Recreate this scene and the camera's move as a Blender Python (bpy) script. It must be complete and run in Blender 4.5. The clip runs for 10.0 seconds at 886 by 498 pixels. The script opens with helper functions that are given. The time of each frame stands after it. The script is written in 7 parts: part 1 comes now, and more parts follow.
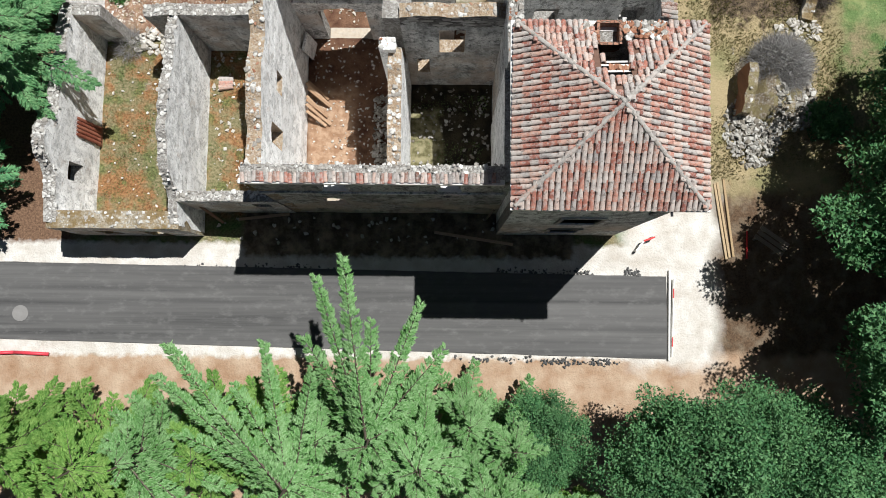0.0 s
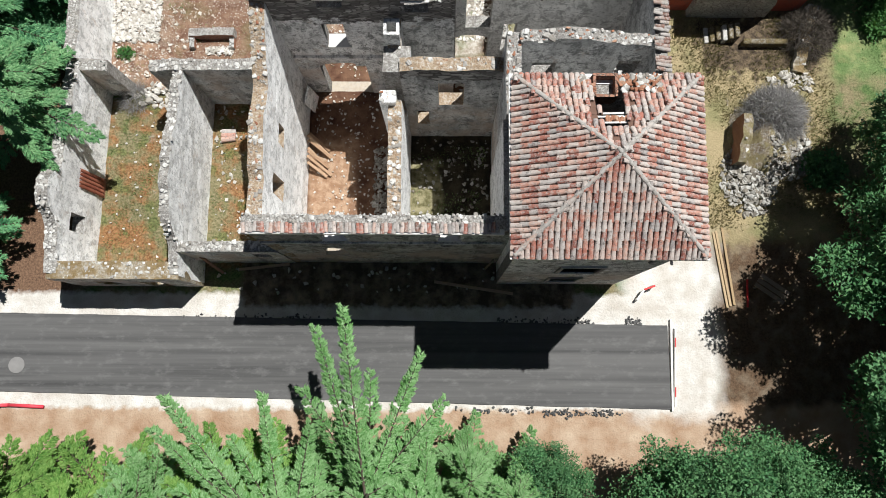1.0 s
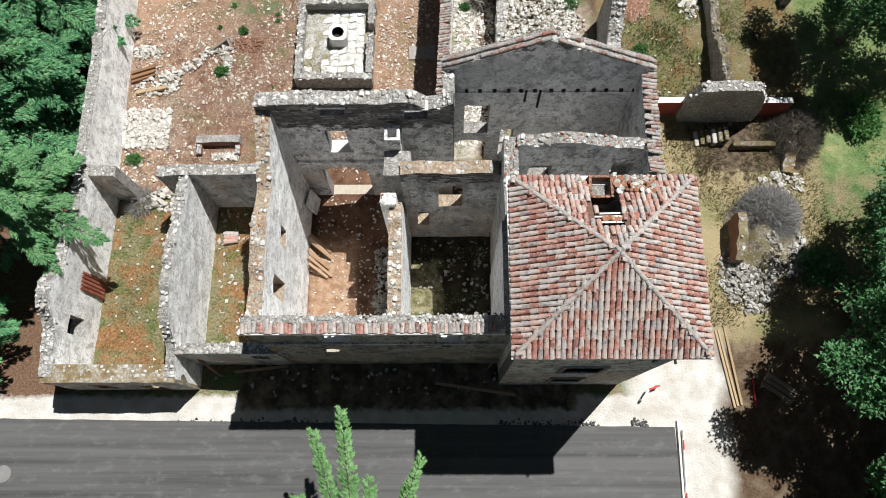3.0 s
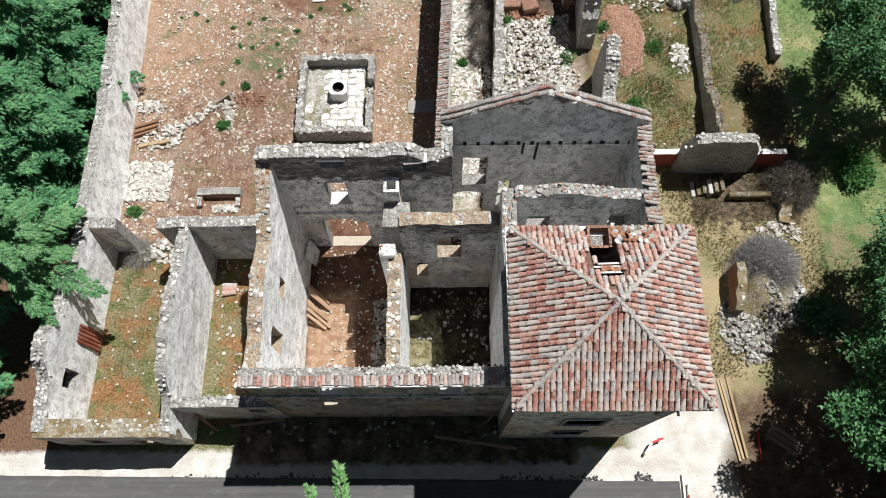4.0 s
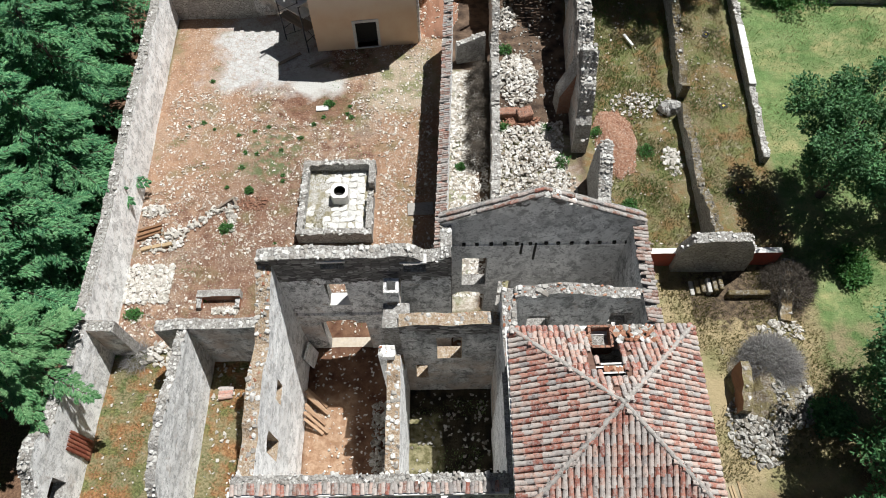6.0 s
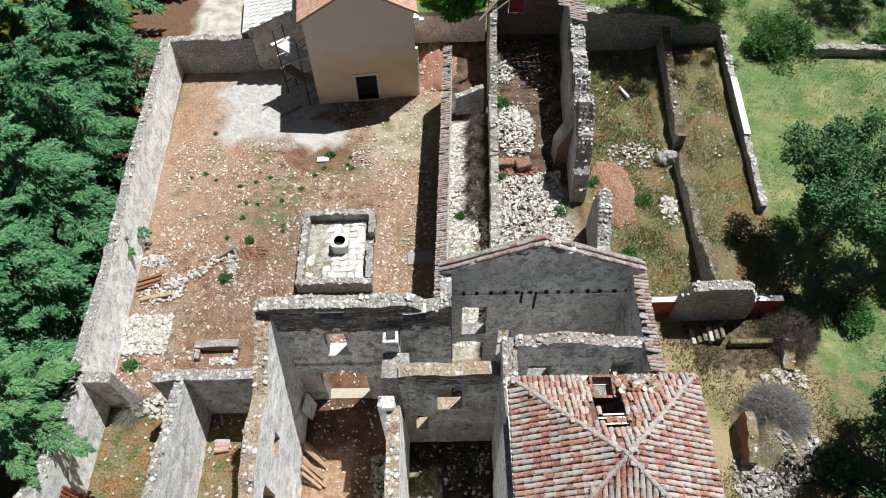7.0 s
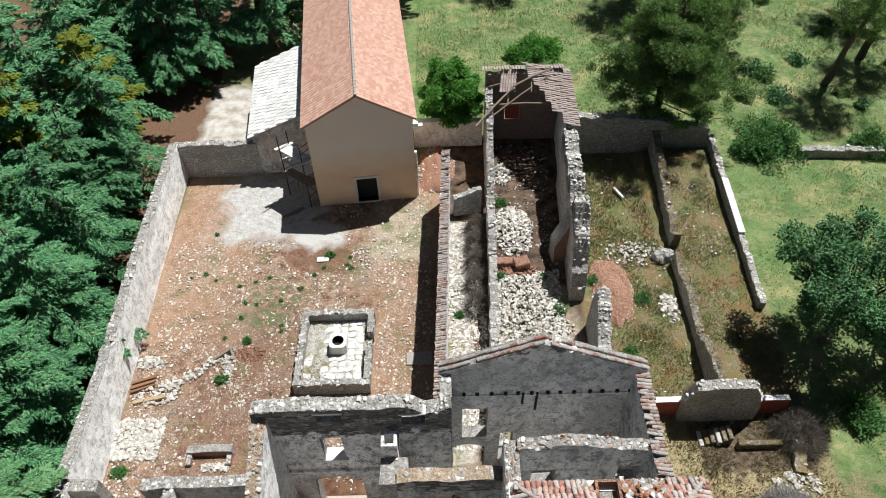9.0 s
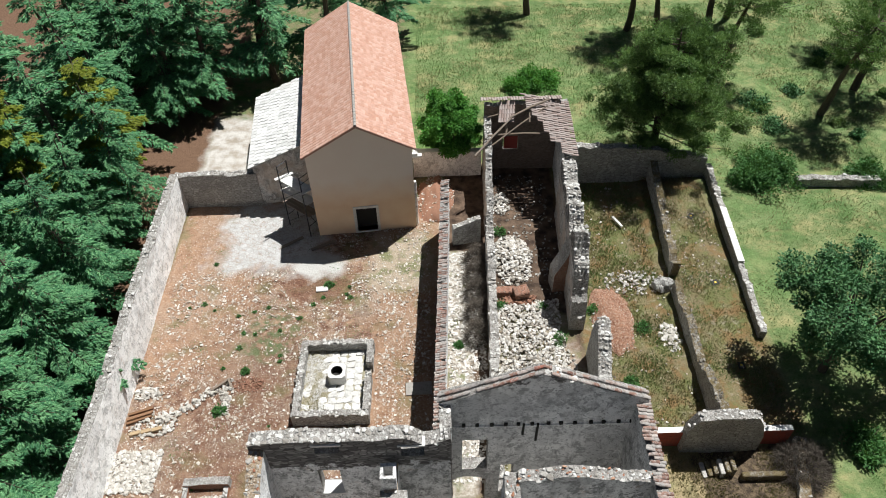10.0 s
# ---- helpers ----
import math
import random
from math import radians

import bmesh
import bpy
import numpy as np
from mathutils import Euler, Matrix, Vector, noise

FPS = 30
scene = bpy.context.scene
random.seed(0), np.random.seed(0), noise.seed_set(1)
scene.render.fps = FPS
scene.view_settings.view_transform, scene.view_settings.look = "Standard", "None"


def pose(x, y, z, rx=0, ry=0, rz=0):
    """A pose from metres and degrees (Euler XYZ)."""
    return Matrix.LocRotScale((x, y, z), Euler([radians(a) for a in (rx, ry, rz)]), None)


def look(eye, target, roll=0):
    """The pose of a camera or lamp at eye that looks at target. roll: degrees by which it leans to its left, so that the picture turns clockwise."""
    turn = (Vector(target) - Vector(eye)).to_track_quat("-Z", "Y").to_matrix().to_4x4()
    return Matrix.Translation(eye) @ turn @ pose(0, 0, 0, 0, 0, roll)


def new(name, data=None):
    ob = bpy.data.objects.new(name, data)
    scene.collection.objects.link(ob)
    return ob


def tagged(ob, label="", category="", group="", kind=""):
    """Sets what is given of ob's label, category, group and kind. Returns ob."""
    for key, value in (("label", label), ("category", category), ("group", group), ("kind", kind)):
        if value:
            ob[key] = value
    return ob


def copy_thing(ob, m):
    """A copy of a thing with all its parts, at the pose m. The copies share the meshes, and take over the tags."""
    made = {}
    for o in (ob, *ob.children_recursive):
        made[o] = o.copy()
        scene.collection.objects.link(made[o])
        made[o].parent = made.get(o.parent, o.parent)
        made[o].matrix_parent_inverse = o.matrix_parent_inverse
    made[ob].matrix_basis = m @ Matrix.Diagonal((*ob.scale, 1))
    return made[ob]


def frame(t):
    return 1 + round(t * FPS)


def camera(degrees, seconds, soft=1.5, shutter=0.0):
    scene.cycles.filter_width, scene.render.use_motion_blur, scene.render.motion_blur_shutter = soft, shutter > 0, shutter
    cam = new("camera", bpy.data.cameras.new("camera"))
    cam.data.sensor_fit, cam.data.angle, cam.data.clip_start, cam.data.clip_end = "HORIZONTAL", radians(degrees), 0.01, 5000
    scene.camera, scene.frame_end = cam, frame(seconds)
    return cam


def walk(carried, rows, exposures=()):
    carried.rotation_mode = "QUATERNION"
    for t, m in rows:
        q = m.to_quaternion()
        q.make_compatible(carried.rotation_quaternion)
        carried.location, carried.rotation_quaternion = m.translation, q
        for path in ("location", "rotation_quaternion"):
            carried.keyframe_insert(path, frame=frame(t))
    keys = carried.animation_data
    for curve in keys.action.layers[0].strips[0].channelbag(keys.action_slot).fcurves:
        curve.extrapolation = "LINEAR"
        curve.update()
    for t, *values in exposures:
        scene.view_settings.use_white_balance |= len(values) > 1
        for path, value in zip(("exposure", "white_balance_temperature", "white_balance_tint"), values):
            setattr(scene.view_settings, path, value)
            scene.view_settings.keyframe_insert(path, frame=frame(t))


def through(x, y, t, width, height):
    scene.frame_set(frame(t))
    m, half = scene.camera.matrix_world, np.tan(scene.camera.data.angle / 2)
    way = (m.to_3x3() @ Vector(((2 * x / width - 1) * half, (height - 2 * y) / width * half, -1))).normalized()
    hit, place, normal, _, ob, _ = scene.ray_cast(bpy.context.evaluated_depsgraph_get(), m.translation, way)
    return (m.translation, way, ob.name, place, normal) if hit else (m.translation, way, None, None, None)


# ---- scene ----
# ---- camera: it hovers over the road and tilts up from straight down ----
EYE = (0.0, 0.0, 36.0)
TURNS = [
    (0.0, 4.40, 0.41, 0.57), (0.5, 6.46, 0.41, 0.45), (1.0, 8.51, 0.43, 0.36), (1.5, 10.53, 0.48, 0.25),
    (2.0, 12.63, 0.52, 0.18), (2.5, 14.71, 0.54, 0.07), (4.0, 21.01, 0.53, -0.28), (4.5, 23.14, 0.56, -0.39),
    (5.0, 25.22, 0.60, -0.49), (5.5, 27.29, 0.64, -0.57), (7.0, 33.43, 0.75, -0.82), (7.5, 35.47, 0.80, -0.90),
    (8.0, 37.50, 0.82, -0.97), (8.5, 39.60, 0.85, -1.04), (9.0, 41.66, 0.89, -1.12), (9.5, 43.61, 0.91, -1.19),
    (10.0, 44.10, 0.93, -1.24),
]
cam = camera(65.5, 10.0, 0.95)
walk(cam, [(t, pose(*EYE, rx, ry, rz)) for t, rx, ry, rz in TURNS], [(0.0, 0.45, 6350, 9), (10.0, 0.45, 6350, 9)])

# ---- light: high sun from beyond the building, clear sky ----
SUN_TO = Vector((0.314, 0.326, 1.0)).normalized()
world = bpy.data.worlds.new("sky")
scene.world = world
world.use_nodes = True
wn = world.node_tree.nodes
sky = wn.new("ShaderNodeTexSky")
sky.sky_type, sky.sun_disc = "NISHITA", False
sky.sun_elevation = math.asin(SUN_TO.z)
sky.sun_rotation = math.atan2(SUN_TO.x, SUN_TO.y)
world.node_tree.links.new(sky.outputs[0], wn["Background"].inputs[0])
wn["Background"].inputs[1].default_value = 0.0185
sun_data = bpy.data.lights.new("sun", "SUN")
sun_data.energy, sun_data.angle, sun_data.color = 5.0, radians(0.53), (1.0, 0.982, 0.945)
sun = new("sun", sun_data)
sun.matrix_world = look(SUN_TO * 80, (0, 0, 0))

# ---- material tools ----
class Mat:
    """A node material with short ways to add grain, stains and relief."""

    def __init__(self, name, rough=0.9, metal=0.0):
        self.m = bpy.data.materials.new(name)
        self.m.use_nodes = True
        self.t = self.m.node_tree
        self.b = self.t.nodes["Principled BSDF"]
        self.b.inputs["Roughness"].default_value = rough
        self.b.inputs["Metallic"].default_value = metal
        self.b.inputs["Specular IOR Level"].default_value = 0.25
        self.pos = self.t.nodes.new("ShaderNodeNewGeometry").outputs["Position"]

    def put(self, socket, v):
        if isinstance(v, bpy.types.NodeSocket):
            self.t.links.new(v, socket)
        elif isinstance(v, (tuple, list)):
            socket.default_value = (*v, 1.0)[:4] if socket.type == "RGBA" else v
        else:
            socket.default_value = v

    def local(self):
        return self.t.nodes.new("ShaderNodeTexCoord").outputs["Object"]

    def stretch(self, co, sx, sy, sz):
        n = self.t.nodes.new("ShaderNodeMapping")
        self.put(n.inputs["Vector"], co)
        n.inputs["Scale"].default_value = (sx, sy, sz)
        return n.outputs[0]

    def noise(self, scale, detail=4.0, co=None, rough=0.55, warp=0.0):
        n = self.t.nodes.new("ShaderNodeTexNoise")
        self.put(n.inputs["Vector"], co or self.pos)
        n.inputs["Scale"].default_value, n.inputs["Detail"].default_value = scale, detail
        n.inputs["Roughness"].default_value, n.inputs["Distortion"].default_value = rough, warp
        return n.outputs["Fac"]

    def cells(self, scale, co=None, feature="F1", out="Distance", rand=1.0):
        n = self.t.nodes.new("ShaderNodeTexVoronoi")
        n.feature = feature
        self.put(n.inputs["Vector"], co or self.pos)
        n.inputs["Scale"].default_value, n.inputs["Randomness"].default_value = scale, rand
        return n.outputs[out]

    def ramp(self, fac, *stops):
        n = self.t.nodes.new("ShaderNodeValToRGB")
        self.put(n.inputs[0], fac)
        e = n.color_ramp.elements
        while len(e) < len(stops):
            e.new(0.5)
        for k, (p, c) in zip(e, stops):
            k.position = p
            k.color = (c, c, c, 1) if isinstance(c, (int, float)) else (*c, 1)
        return n.outputs[0]

    def mix(self, fac, a, b, how="MIX"):
        n = self.t.nodes.new("ShaderNodeMix")
        n.data_type, n.blend_type = "RGBA", how
        self.put(n.inputs[0], fac), self.put(n.inputs[6], a), self.put(n.inputs[7], b)
        return n.outputs[2]

    def calc(self, op, a, b=0.0, clamp=False):
        n = self.t.nodes.new("ShaderNodeMath")
        n.operation, n.use_clamp = op, clamp
        self.put(n.inputs[0], a), self.put(n.inputs[1], b)
        return n.outputs[0]

    def axis(self, k):
        n = self.t.nodes.new("ShaderNodeSeparateXYZ")
        self.put(n.inputs[0], self.pos)
        return n.outputs[k]

    def span(self, v, lo, hi, edge):
        """1 between lo and hi, falling to 0 over edge metres."""
        up = self.calc("MULTIPLY_ADD", v, 1.0 / edge)
        up.node.inputs[2].default_value = -lo / edge + 0.5
        up.node.use_clamp = True
        down = self.calc("MULTIPLY_ADD", v, -1.0 / edge)
        down.node.inputs[2].default_value = hi / edge + 0.5
        down.node.use_clamp = True
        return self.calc("MULTIPLY", up, down)

    def zone(self, x0, x1, y0, y1, edge=0.6, ragged=1.0, scale=0.7):
        """A patch of the plan with a ragged edge."""
        w = self.calc("MULTIPLY", self.calc("SUBTRACT", self.noise(scale, 5.0), 0.5), 2.0 * ragged)
        w2 = self.calc("MULTIPLY", self.calc("SUBTRACT", self.noise(scale * 1.37, 5.0), 0.5), 2.0 * ragged)
        return self.calc("MULTIPLY", self.span(self.calc("ADD", self.axis(0), w), x0, x1, edge),
                         self.span(self.calc("ADD", self.axis(1), w2), y0, y1, edge))

    def one(self):
        return self.t.nodes.new("ShaderNodeObjectInfo").outputs["Random"]

    def island(self):
        return self.t.nodes.new("ShaderNodeNewGeometry").outputs["Random Per Island"]

    def bump(self, height, strength=0.5, dist=0.02, below=None):
        n = self.t.nodes.new("ShaderNodeBump")
        n.inputs["Strength"].default_value, n.inputs["Distance"].default_value = strength, dist
        self.put(n.inputs["Height"], height)
        if below:
            self.put(n.inputs["Normal"], below)
        self.put(self.b.inputs["Normal"], n.outputs[0])
        return n.outputs[0]

    def color(self, c, tone=1.0):
        """Sets the base colour; tone scales it as a whole."""
        if tone != 1.0:
            c = self.mix(1.0, c, (tone, tone, tone), "MULTIPLY")
        self.put(self.b.inputs["Base Color"], c)
        return self


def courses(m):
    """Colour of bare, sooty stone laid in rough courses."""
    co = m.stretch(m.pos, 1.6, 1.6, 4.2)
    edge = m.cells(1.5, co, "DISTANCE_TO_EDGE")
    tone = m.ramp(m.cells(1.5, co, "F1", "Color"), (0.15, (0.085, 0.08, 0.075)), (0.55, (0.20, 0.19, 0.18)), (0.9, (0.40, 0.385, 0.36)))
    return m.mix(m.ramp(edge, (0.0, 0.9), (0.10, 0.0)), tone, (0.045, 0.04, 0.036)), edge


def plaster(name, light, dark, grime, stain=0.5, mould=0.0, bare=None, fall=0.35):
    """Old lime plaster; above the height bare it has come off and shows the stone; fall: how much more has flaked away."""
    m = Mat(name, 0.92)
    base = m.mix(m.ramp(m.noise(0.9, 6.0), (0.35, 0.0), (0.65, 1.0)), dark, light)
    streak = m.noise(1.0, 7.0, m.stretch(m.pos, 2.4, 2.4, 0.35), 0.65)
    base = m.mix(m.ramp(streak, (0.52, 0.0), (0.78, stain)), base, grime)
    broad = m.noise(0.42, 7.0, None, 0.6, 0.6)
    base = m.mix(m.ramp(broad, (0.50, 0.0), (0.56, 0.55 * stain)), base, tuple(0.8 * c for c in grime))
    blotch = m.noise(1.7, 10.0, m.stretch(m.pos, 1.2, 1.2, 1.0), 0.82, 0.3)
    base = m.mix(m.ramp(blotch, (0.50, 0.0), (0.57, min(1.0, 2.0 * stain))), base, grime)
    spots = m.noise(6.5, 8.0, m.stretch(m.pos, 1.2, 1.2, 1.6), 0.78)
    base = m.mix(m.ramp(spots, (0.55, 0.0), (0.61, min(1.0, 2.0 * stain))), base, tuple(0.45 * c for c in grime))
    pits = m.cells(3.2, m.stretch(m.pos, 1.0, 1.0, 1.5), "DISTANCE_TO_EDGE")
    base = m.mix(m.calc("MULTIPLY", m.ramp(pits, (0.0, 1.0), (0.06, 0.0)), m.ramp(m.noise(0.8, 6.0), (0.5, 0.0), (0.62, stain))), base, tuple(0.6 * c for c in grime))
    if mould:
        runs = m.noise(1.3, 9.0, m.stretch(m.pos, 1.6, 1.6, 0.45), 0.75)
        base = m.mix(m.ramp(runs, (0.62 - mould, 0.0), (0.76 - mould, 0.75)), base, tuple(0.35 * c for c in grime))
        damp = m.calc("MULTIPLY", m.span(m.axis(2), -1.0, 4.6, 2.5), m.ramp(m.noise(0.7, 6.0), (0.42, 0.0), (0.6, 0.7)))
        base = m.mix(damp, base, (0.50, 0.39, 0.31))
    flakes = m.noise(1.1, 9.0, None, 0.7, 0.4)
    base = m.mix(m.ramp(flakes, (0.60, 0.0), (0.63, fall)), base, (0.40, 0.30, 0.23))
    base = m.mix(m.ramp(m.noise(22.0, 3.0), (0.3, 0.0), (0.7, 0.25)), base, dark)
    relief = m.calc("ADD", m.noise(9.0, 8.0), m.calc("MULTIPLY", m.noise(1.6, 4.0), 1.5))
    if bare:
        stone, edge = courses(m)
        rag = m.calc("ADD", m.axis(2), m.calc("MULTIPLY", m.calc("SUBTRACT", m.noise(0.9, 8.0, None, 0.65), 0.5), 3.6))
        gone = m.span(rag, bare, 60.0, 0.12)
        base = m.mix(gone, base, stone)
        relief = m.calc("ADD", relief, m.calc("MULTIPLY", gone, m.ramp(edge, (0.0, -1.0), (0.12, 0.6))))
    m.color(base)
    m.bump(relief, 0.5, 0.05)
    return m.m


def rubble(name, light, dark, joint, scale=3.4):
    """Irregular stone masonry with sunk joints."""
    m = Mat(name, 0.95)
    w = m.noise(2.2, 3.0)
    co = m.t.nodes.new("ShaderNodeVectorMath")
    co.operation = "MULTIPLY_ADD"
    m.put(co.inputs[0], m.t.nodes.new("ShaderNodeCombineXYZ").outputs[0])
    m.put(co.inputs[0].links[0].from_node.inputs[0], w), m.put(co.inputs[0].links[0].from_node.inputs[1], w), m.put(co.inputs[0].links[0].from_node.inputs[2], w)
    co.inputs[1].default_value = (0.35, 0.35, 0.35)
    m.put(co.inputs[2], m.stretch(m.pos, 1.0, 1.0, 1.6))
    edge = m.cells(scale, co.outputs[0], "DISTANCE_TO_EDGE")
    tone = m.cells(scale, co.outputs[0], "F1", "Color")
    base = m.mix(m.ramp(tone, (0.2, 0.0), (0.8, 1.0)), dark, light)
    base = m.mix(m.ramp(m.noise(11.0, 6.0), (0.35, 0.0), (0.7, 0.5)), base, dark)
    base = m.mix(m.ramp(m.noise(0.7, 5.0), (0.5, 0.0), (0.75, 0.5)), base, tuple(0.5 * c for c in dark))
    base = m.mix(m.ramp(edge, (0.0, 1.0), (0.07, 0.0)), base, joint)
    m.color(base, 0.9)
    m.bump(m.calc("ADD", m.ramp(edge, (0.0, 0.0), (0.12, 1.0)), m.calc("MULTIPLY", m.noise(14.0, 5.0), 0.5)), 0.9, 0.06)
    return m.m


def single(name, stops, rough=0.9, grain=9.0, bump=0.3, rand="one", spread=0.0, soot=0.0, tone=0.82):
    """Pieces that differ one from another: stops of colour along their chance, with grain and lichen."""
    m = Mat(name, rough)
    r = m.one() if rand == "one" else m.island()
    base = m.ramp(r, *stops)
    base = m.mix(m.ramp(m.noise(grain, 6.0), (0.3, 0.0), (0.75, 0.45)), base, tuple(0.55 * c for c in stops[0][1]))
    if spread:
        base = m.mix(m.ramp(m.noise(8.5, 7.0, None, 0.72), (0.47, 0.0), (0.57, spread)), base, (0.50, 0.48, 0.45))
    if soot:
        base = m.mix(m.ramp(m.noise(8.0, 7.0, None, 0.75), (0.54, 0.0), (0.64, soot)), base, (0.085, 0.075, 0.07))
    m.color(base, tone)
    m.bump(m.noise(grain * 2.2, 5.0), bump, 0.02)
    return m.m


def leaves(name, a, b, c, through=0.35, glow=(0.16, 0.26, 0.03)):
    """Foliage: each leaf its own green, some light passing through."""
    m = Mat(name, 0.6)
    a, b, c, glow = [tuple(0.8 * x for x in q) for q in (a, b, c, glow)]
    col = m.ramp(m.island(), (0.0, a), (0.55, b), (1.0, c))
    col = m.mix(m.ramp(m.noise(0.35, 3.0), (0.45, 0.0), (0.65, 0.5)), col, tuple(x * 0.7 for x in a))
    col = m.mix(m.ramp(m.noise(1.4, 4.0), (0.46, 0.0), (0.62, 0.5)), col, c)
    m.color(col)
    tr = m.t.nodes.new("ShaderNodeBsdfTranslucent")
    m.put(tr.inputs[0], m.mix(0.5, col, glow))
    mx = m.t.nodes.new("ShaderNodeMixShader")
    mx.inputs[0].default_value = through
    m.t.links.new(m.b.outputs[0], mx.inputs[1])
    m.t.links.new(tr.outputs[0], mx.inputs[2])
    m.t.links.new(mx.outputs[0], m.t.nodes["Material Output"].inputs[0])
    return m.m


M_PLASTER = plaster("old_white_plaster", (0.96, 0.955, 0.94), (0.92, 0.915, 0.90), (0.34, 0.335, 0.33), 0.36)
M_GREYPLASTER = plaster("weathered_grey_plaster", (0.86, 0.855, 0.84), (0.68, 0.68, 0.67), (0.19, 0.19, 0.185), 0.65, 0.08)
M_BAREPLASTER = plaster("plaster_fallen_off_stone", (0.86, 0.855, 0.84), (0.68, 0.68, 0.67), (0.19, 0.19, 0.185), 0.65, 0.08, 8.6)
# stained plaster of the road face, with its shade put into darker colours
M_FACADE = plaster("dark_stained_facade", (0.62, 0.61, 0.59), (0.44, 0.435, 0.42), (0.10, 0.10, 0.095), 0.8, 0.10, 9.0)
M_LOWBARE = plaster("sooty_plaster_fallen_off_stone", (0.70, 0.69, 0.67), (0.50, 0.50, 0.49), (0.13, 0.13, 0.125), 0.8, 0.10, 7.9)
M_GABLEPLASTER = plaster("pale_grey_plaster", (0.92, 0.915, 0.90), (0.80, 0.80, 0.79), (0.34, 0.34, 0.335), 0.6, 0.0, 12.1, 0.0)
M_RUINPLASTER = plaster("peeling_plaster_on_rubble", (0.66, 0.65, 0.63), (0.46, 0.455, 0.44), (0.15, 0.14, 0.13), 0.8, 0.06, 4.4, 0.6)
M_STONEWALL = rubble("grey_rubble_masonry", (0.62, 0.61, 0.58), (0.40, 0.39, 0.37), (0.18, 0.16, 0.14))


def broken_top(name, a, b, c, moss=None):
    """Mortar, chips and dust on a broken wall top."""
    m = Mat(name, 0.97)
    base = m.mix(m.ramp(m.noise(2.2, 7.0, None, 0.7), (0.38, 0.0), (0.62, 1.0)), a, b)
    base = m.mix(m.ramp(m.noise(9.0, 6.0, None, 0.7), (0.48, 0.0), (0.62, 0.9)), base, c)
    base = m.mix(m.ramp(m.noise(23.0, 4.0), (0.55, 0.0), (0.68, 0.8)), base, tuple(0.35 * x for x in a))
    if moss:
        base = m.mix(m.ramp(m.noise(1.6, 6.0), (0.44, 0.0), (0.56, 0.8)), base, moss)
    m.color(base, 0.88)
    m.bump(m.calc("ADD", m.noise(8.0, 8.0, None, 0.7), m.calc("MULTIPLY", m.noise(26.0, 4.0), 0.5)), 1.0, 0.12)
    return m.m


M_TOP = broken_top("broken_wall_core", (0.24, 0.22, 0.20), (0.42, 0.40, 0.37), (0.64, 0.63, 0.60))
M_TOPTAN = broken_top("earthy_wall_core", (0.36, 0.25, 0.16), (0.50, 0.39, 0.27), (0.64, 0.58, 0.50))
M_MOSSTOP = broken_top("mossy_wall_top", (0.34, 0.27, 0.17), (0.46, 0.40, 0.30), (0.62, 0.60, 0.55), (0.24, 0.16, 0.06))
M_TERRACETOP = broken_top("overgrown_terrace_top", (0.15, 0.12, 0.075), (0.25, 0.20, 0.125), (0.46, 0.44, 0.40), (0.17, 0.13, 0.055))
M_STONE = single("pale_limestone", ((0.0, (0.26, 0.24, 0.21)), (0.3, (0.42, 0.40, 0.37)), (0.65, (0.58, 0.57, 0.54)), (1.0, (0.76, 0.75, 0.72))), 0.9, 9.0, 0.5, "one", 0.0, 0.7, tone=0.95)
M_DARKSTONE = single("lichened_dark_stone", ((0.0, (0.13, 0.115, 0.09)), (0.6, (0.26, 0.24, 0.20)), (1.0, (0.46, 0.44, 0.40))), 0.95, 9.0, 0.5, "one", 0.2, 0.6)
M_STONES = single("pale_limestone_rubble", ((0.0, (0.40, 0.37, 0.32)), (0.5, (0.56, 0.53, 0.48)), (1.0, (0.74, 0.71, 0.66))), rand="island", soot=0.25, tone=0.95)
M_WHITERUBBLE = single("white_fallen_stone", ((0.0, (0.30, 0.26, 0.21)), (0.35, (0.52, 0.49, 0.44)), (1.0, (0.80, 0.78, 0.74))), rand="island", soot=0.3, tone=0.95)
M_DUSTSTONE = single("dusty_worn_stone", ((0.0, (0.50, 0.42, 0.33)), (1.0, (0.58, 0.50, 0.40))), 0.9, 5.0, 0.4, "one", 0.3, 0.2)
M_GREYRUBBLE = single("grey_rubble", ((0.0, (0.24, 0.21, 0.17)), (0.5, (0.42, 0.40, 0.36)), (1.0, (0.66, 0.65, 0.61))), rand="island", soot=0.7)
M_BRICK = single("crumbling_red_brick", ((0.0, (0.34, 0.15, 0.09)), (0.6, (0.42, 0.21, 0.13)), (1.0, (0.50, 0.32, 0.22))))
CLAY = ((0.0, (0.28, 0.10, 0.075)), (0.16, (0.44, 0.17, 0.12)), (0.34, (0.56, 0.28, 0.21)), (0.5, (0.62, 0.42, 0.34)), (0.66, (0.66, 0.57, 0.51)), (0.84, (0.58, 0.54, 0.50)), (1.0, (0.33, 0.31, 0.30)))
M_TILE = single("old_clay_tile", CLAY, 0.85, 7.0, 0.5, "one", 0.5, 0.8)
M_TILES = single("old_clay_tiles", CLAY, 0.85, 7.0, 0.5, "island", 0.5, 0.8)
COPING = ((0.0, (0.20, 0.10, 0.075)), (0.25, (0.36, 0.21, 0.16)), (0.45, (0.42, 0.34, 0.30)), (0.7, (0.46, 0.43, 0.40)), (1.0, (0.30, 0.29, 0.28)))
M_COPING = single("lichened_coping_tile", COPING, 0.9, 7.0, 0.5, "one", 0.6, 0.8)
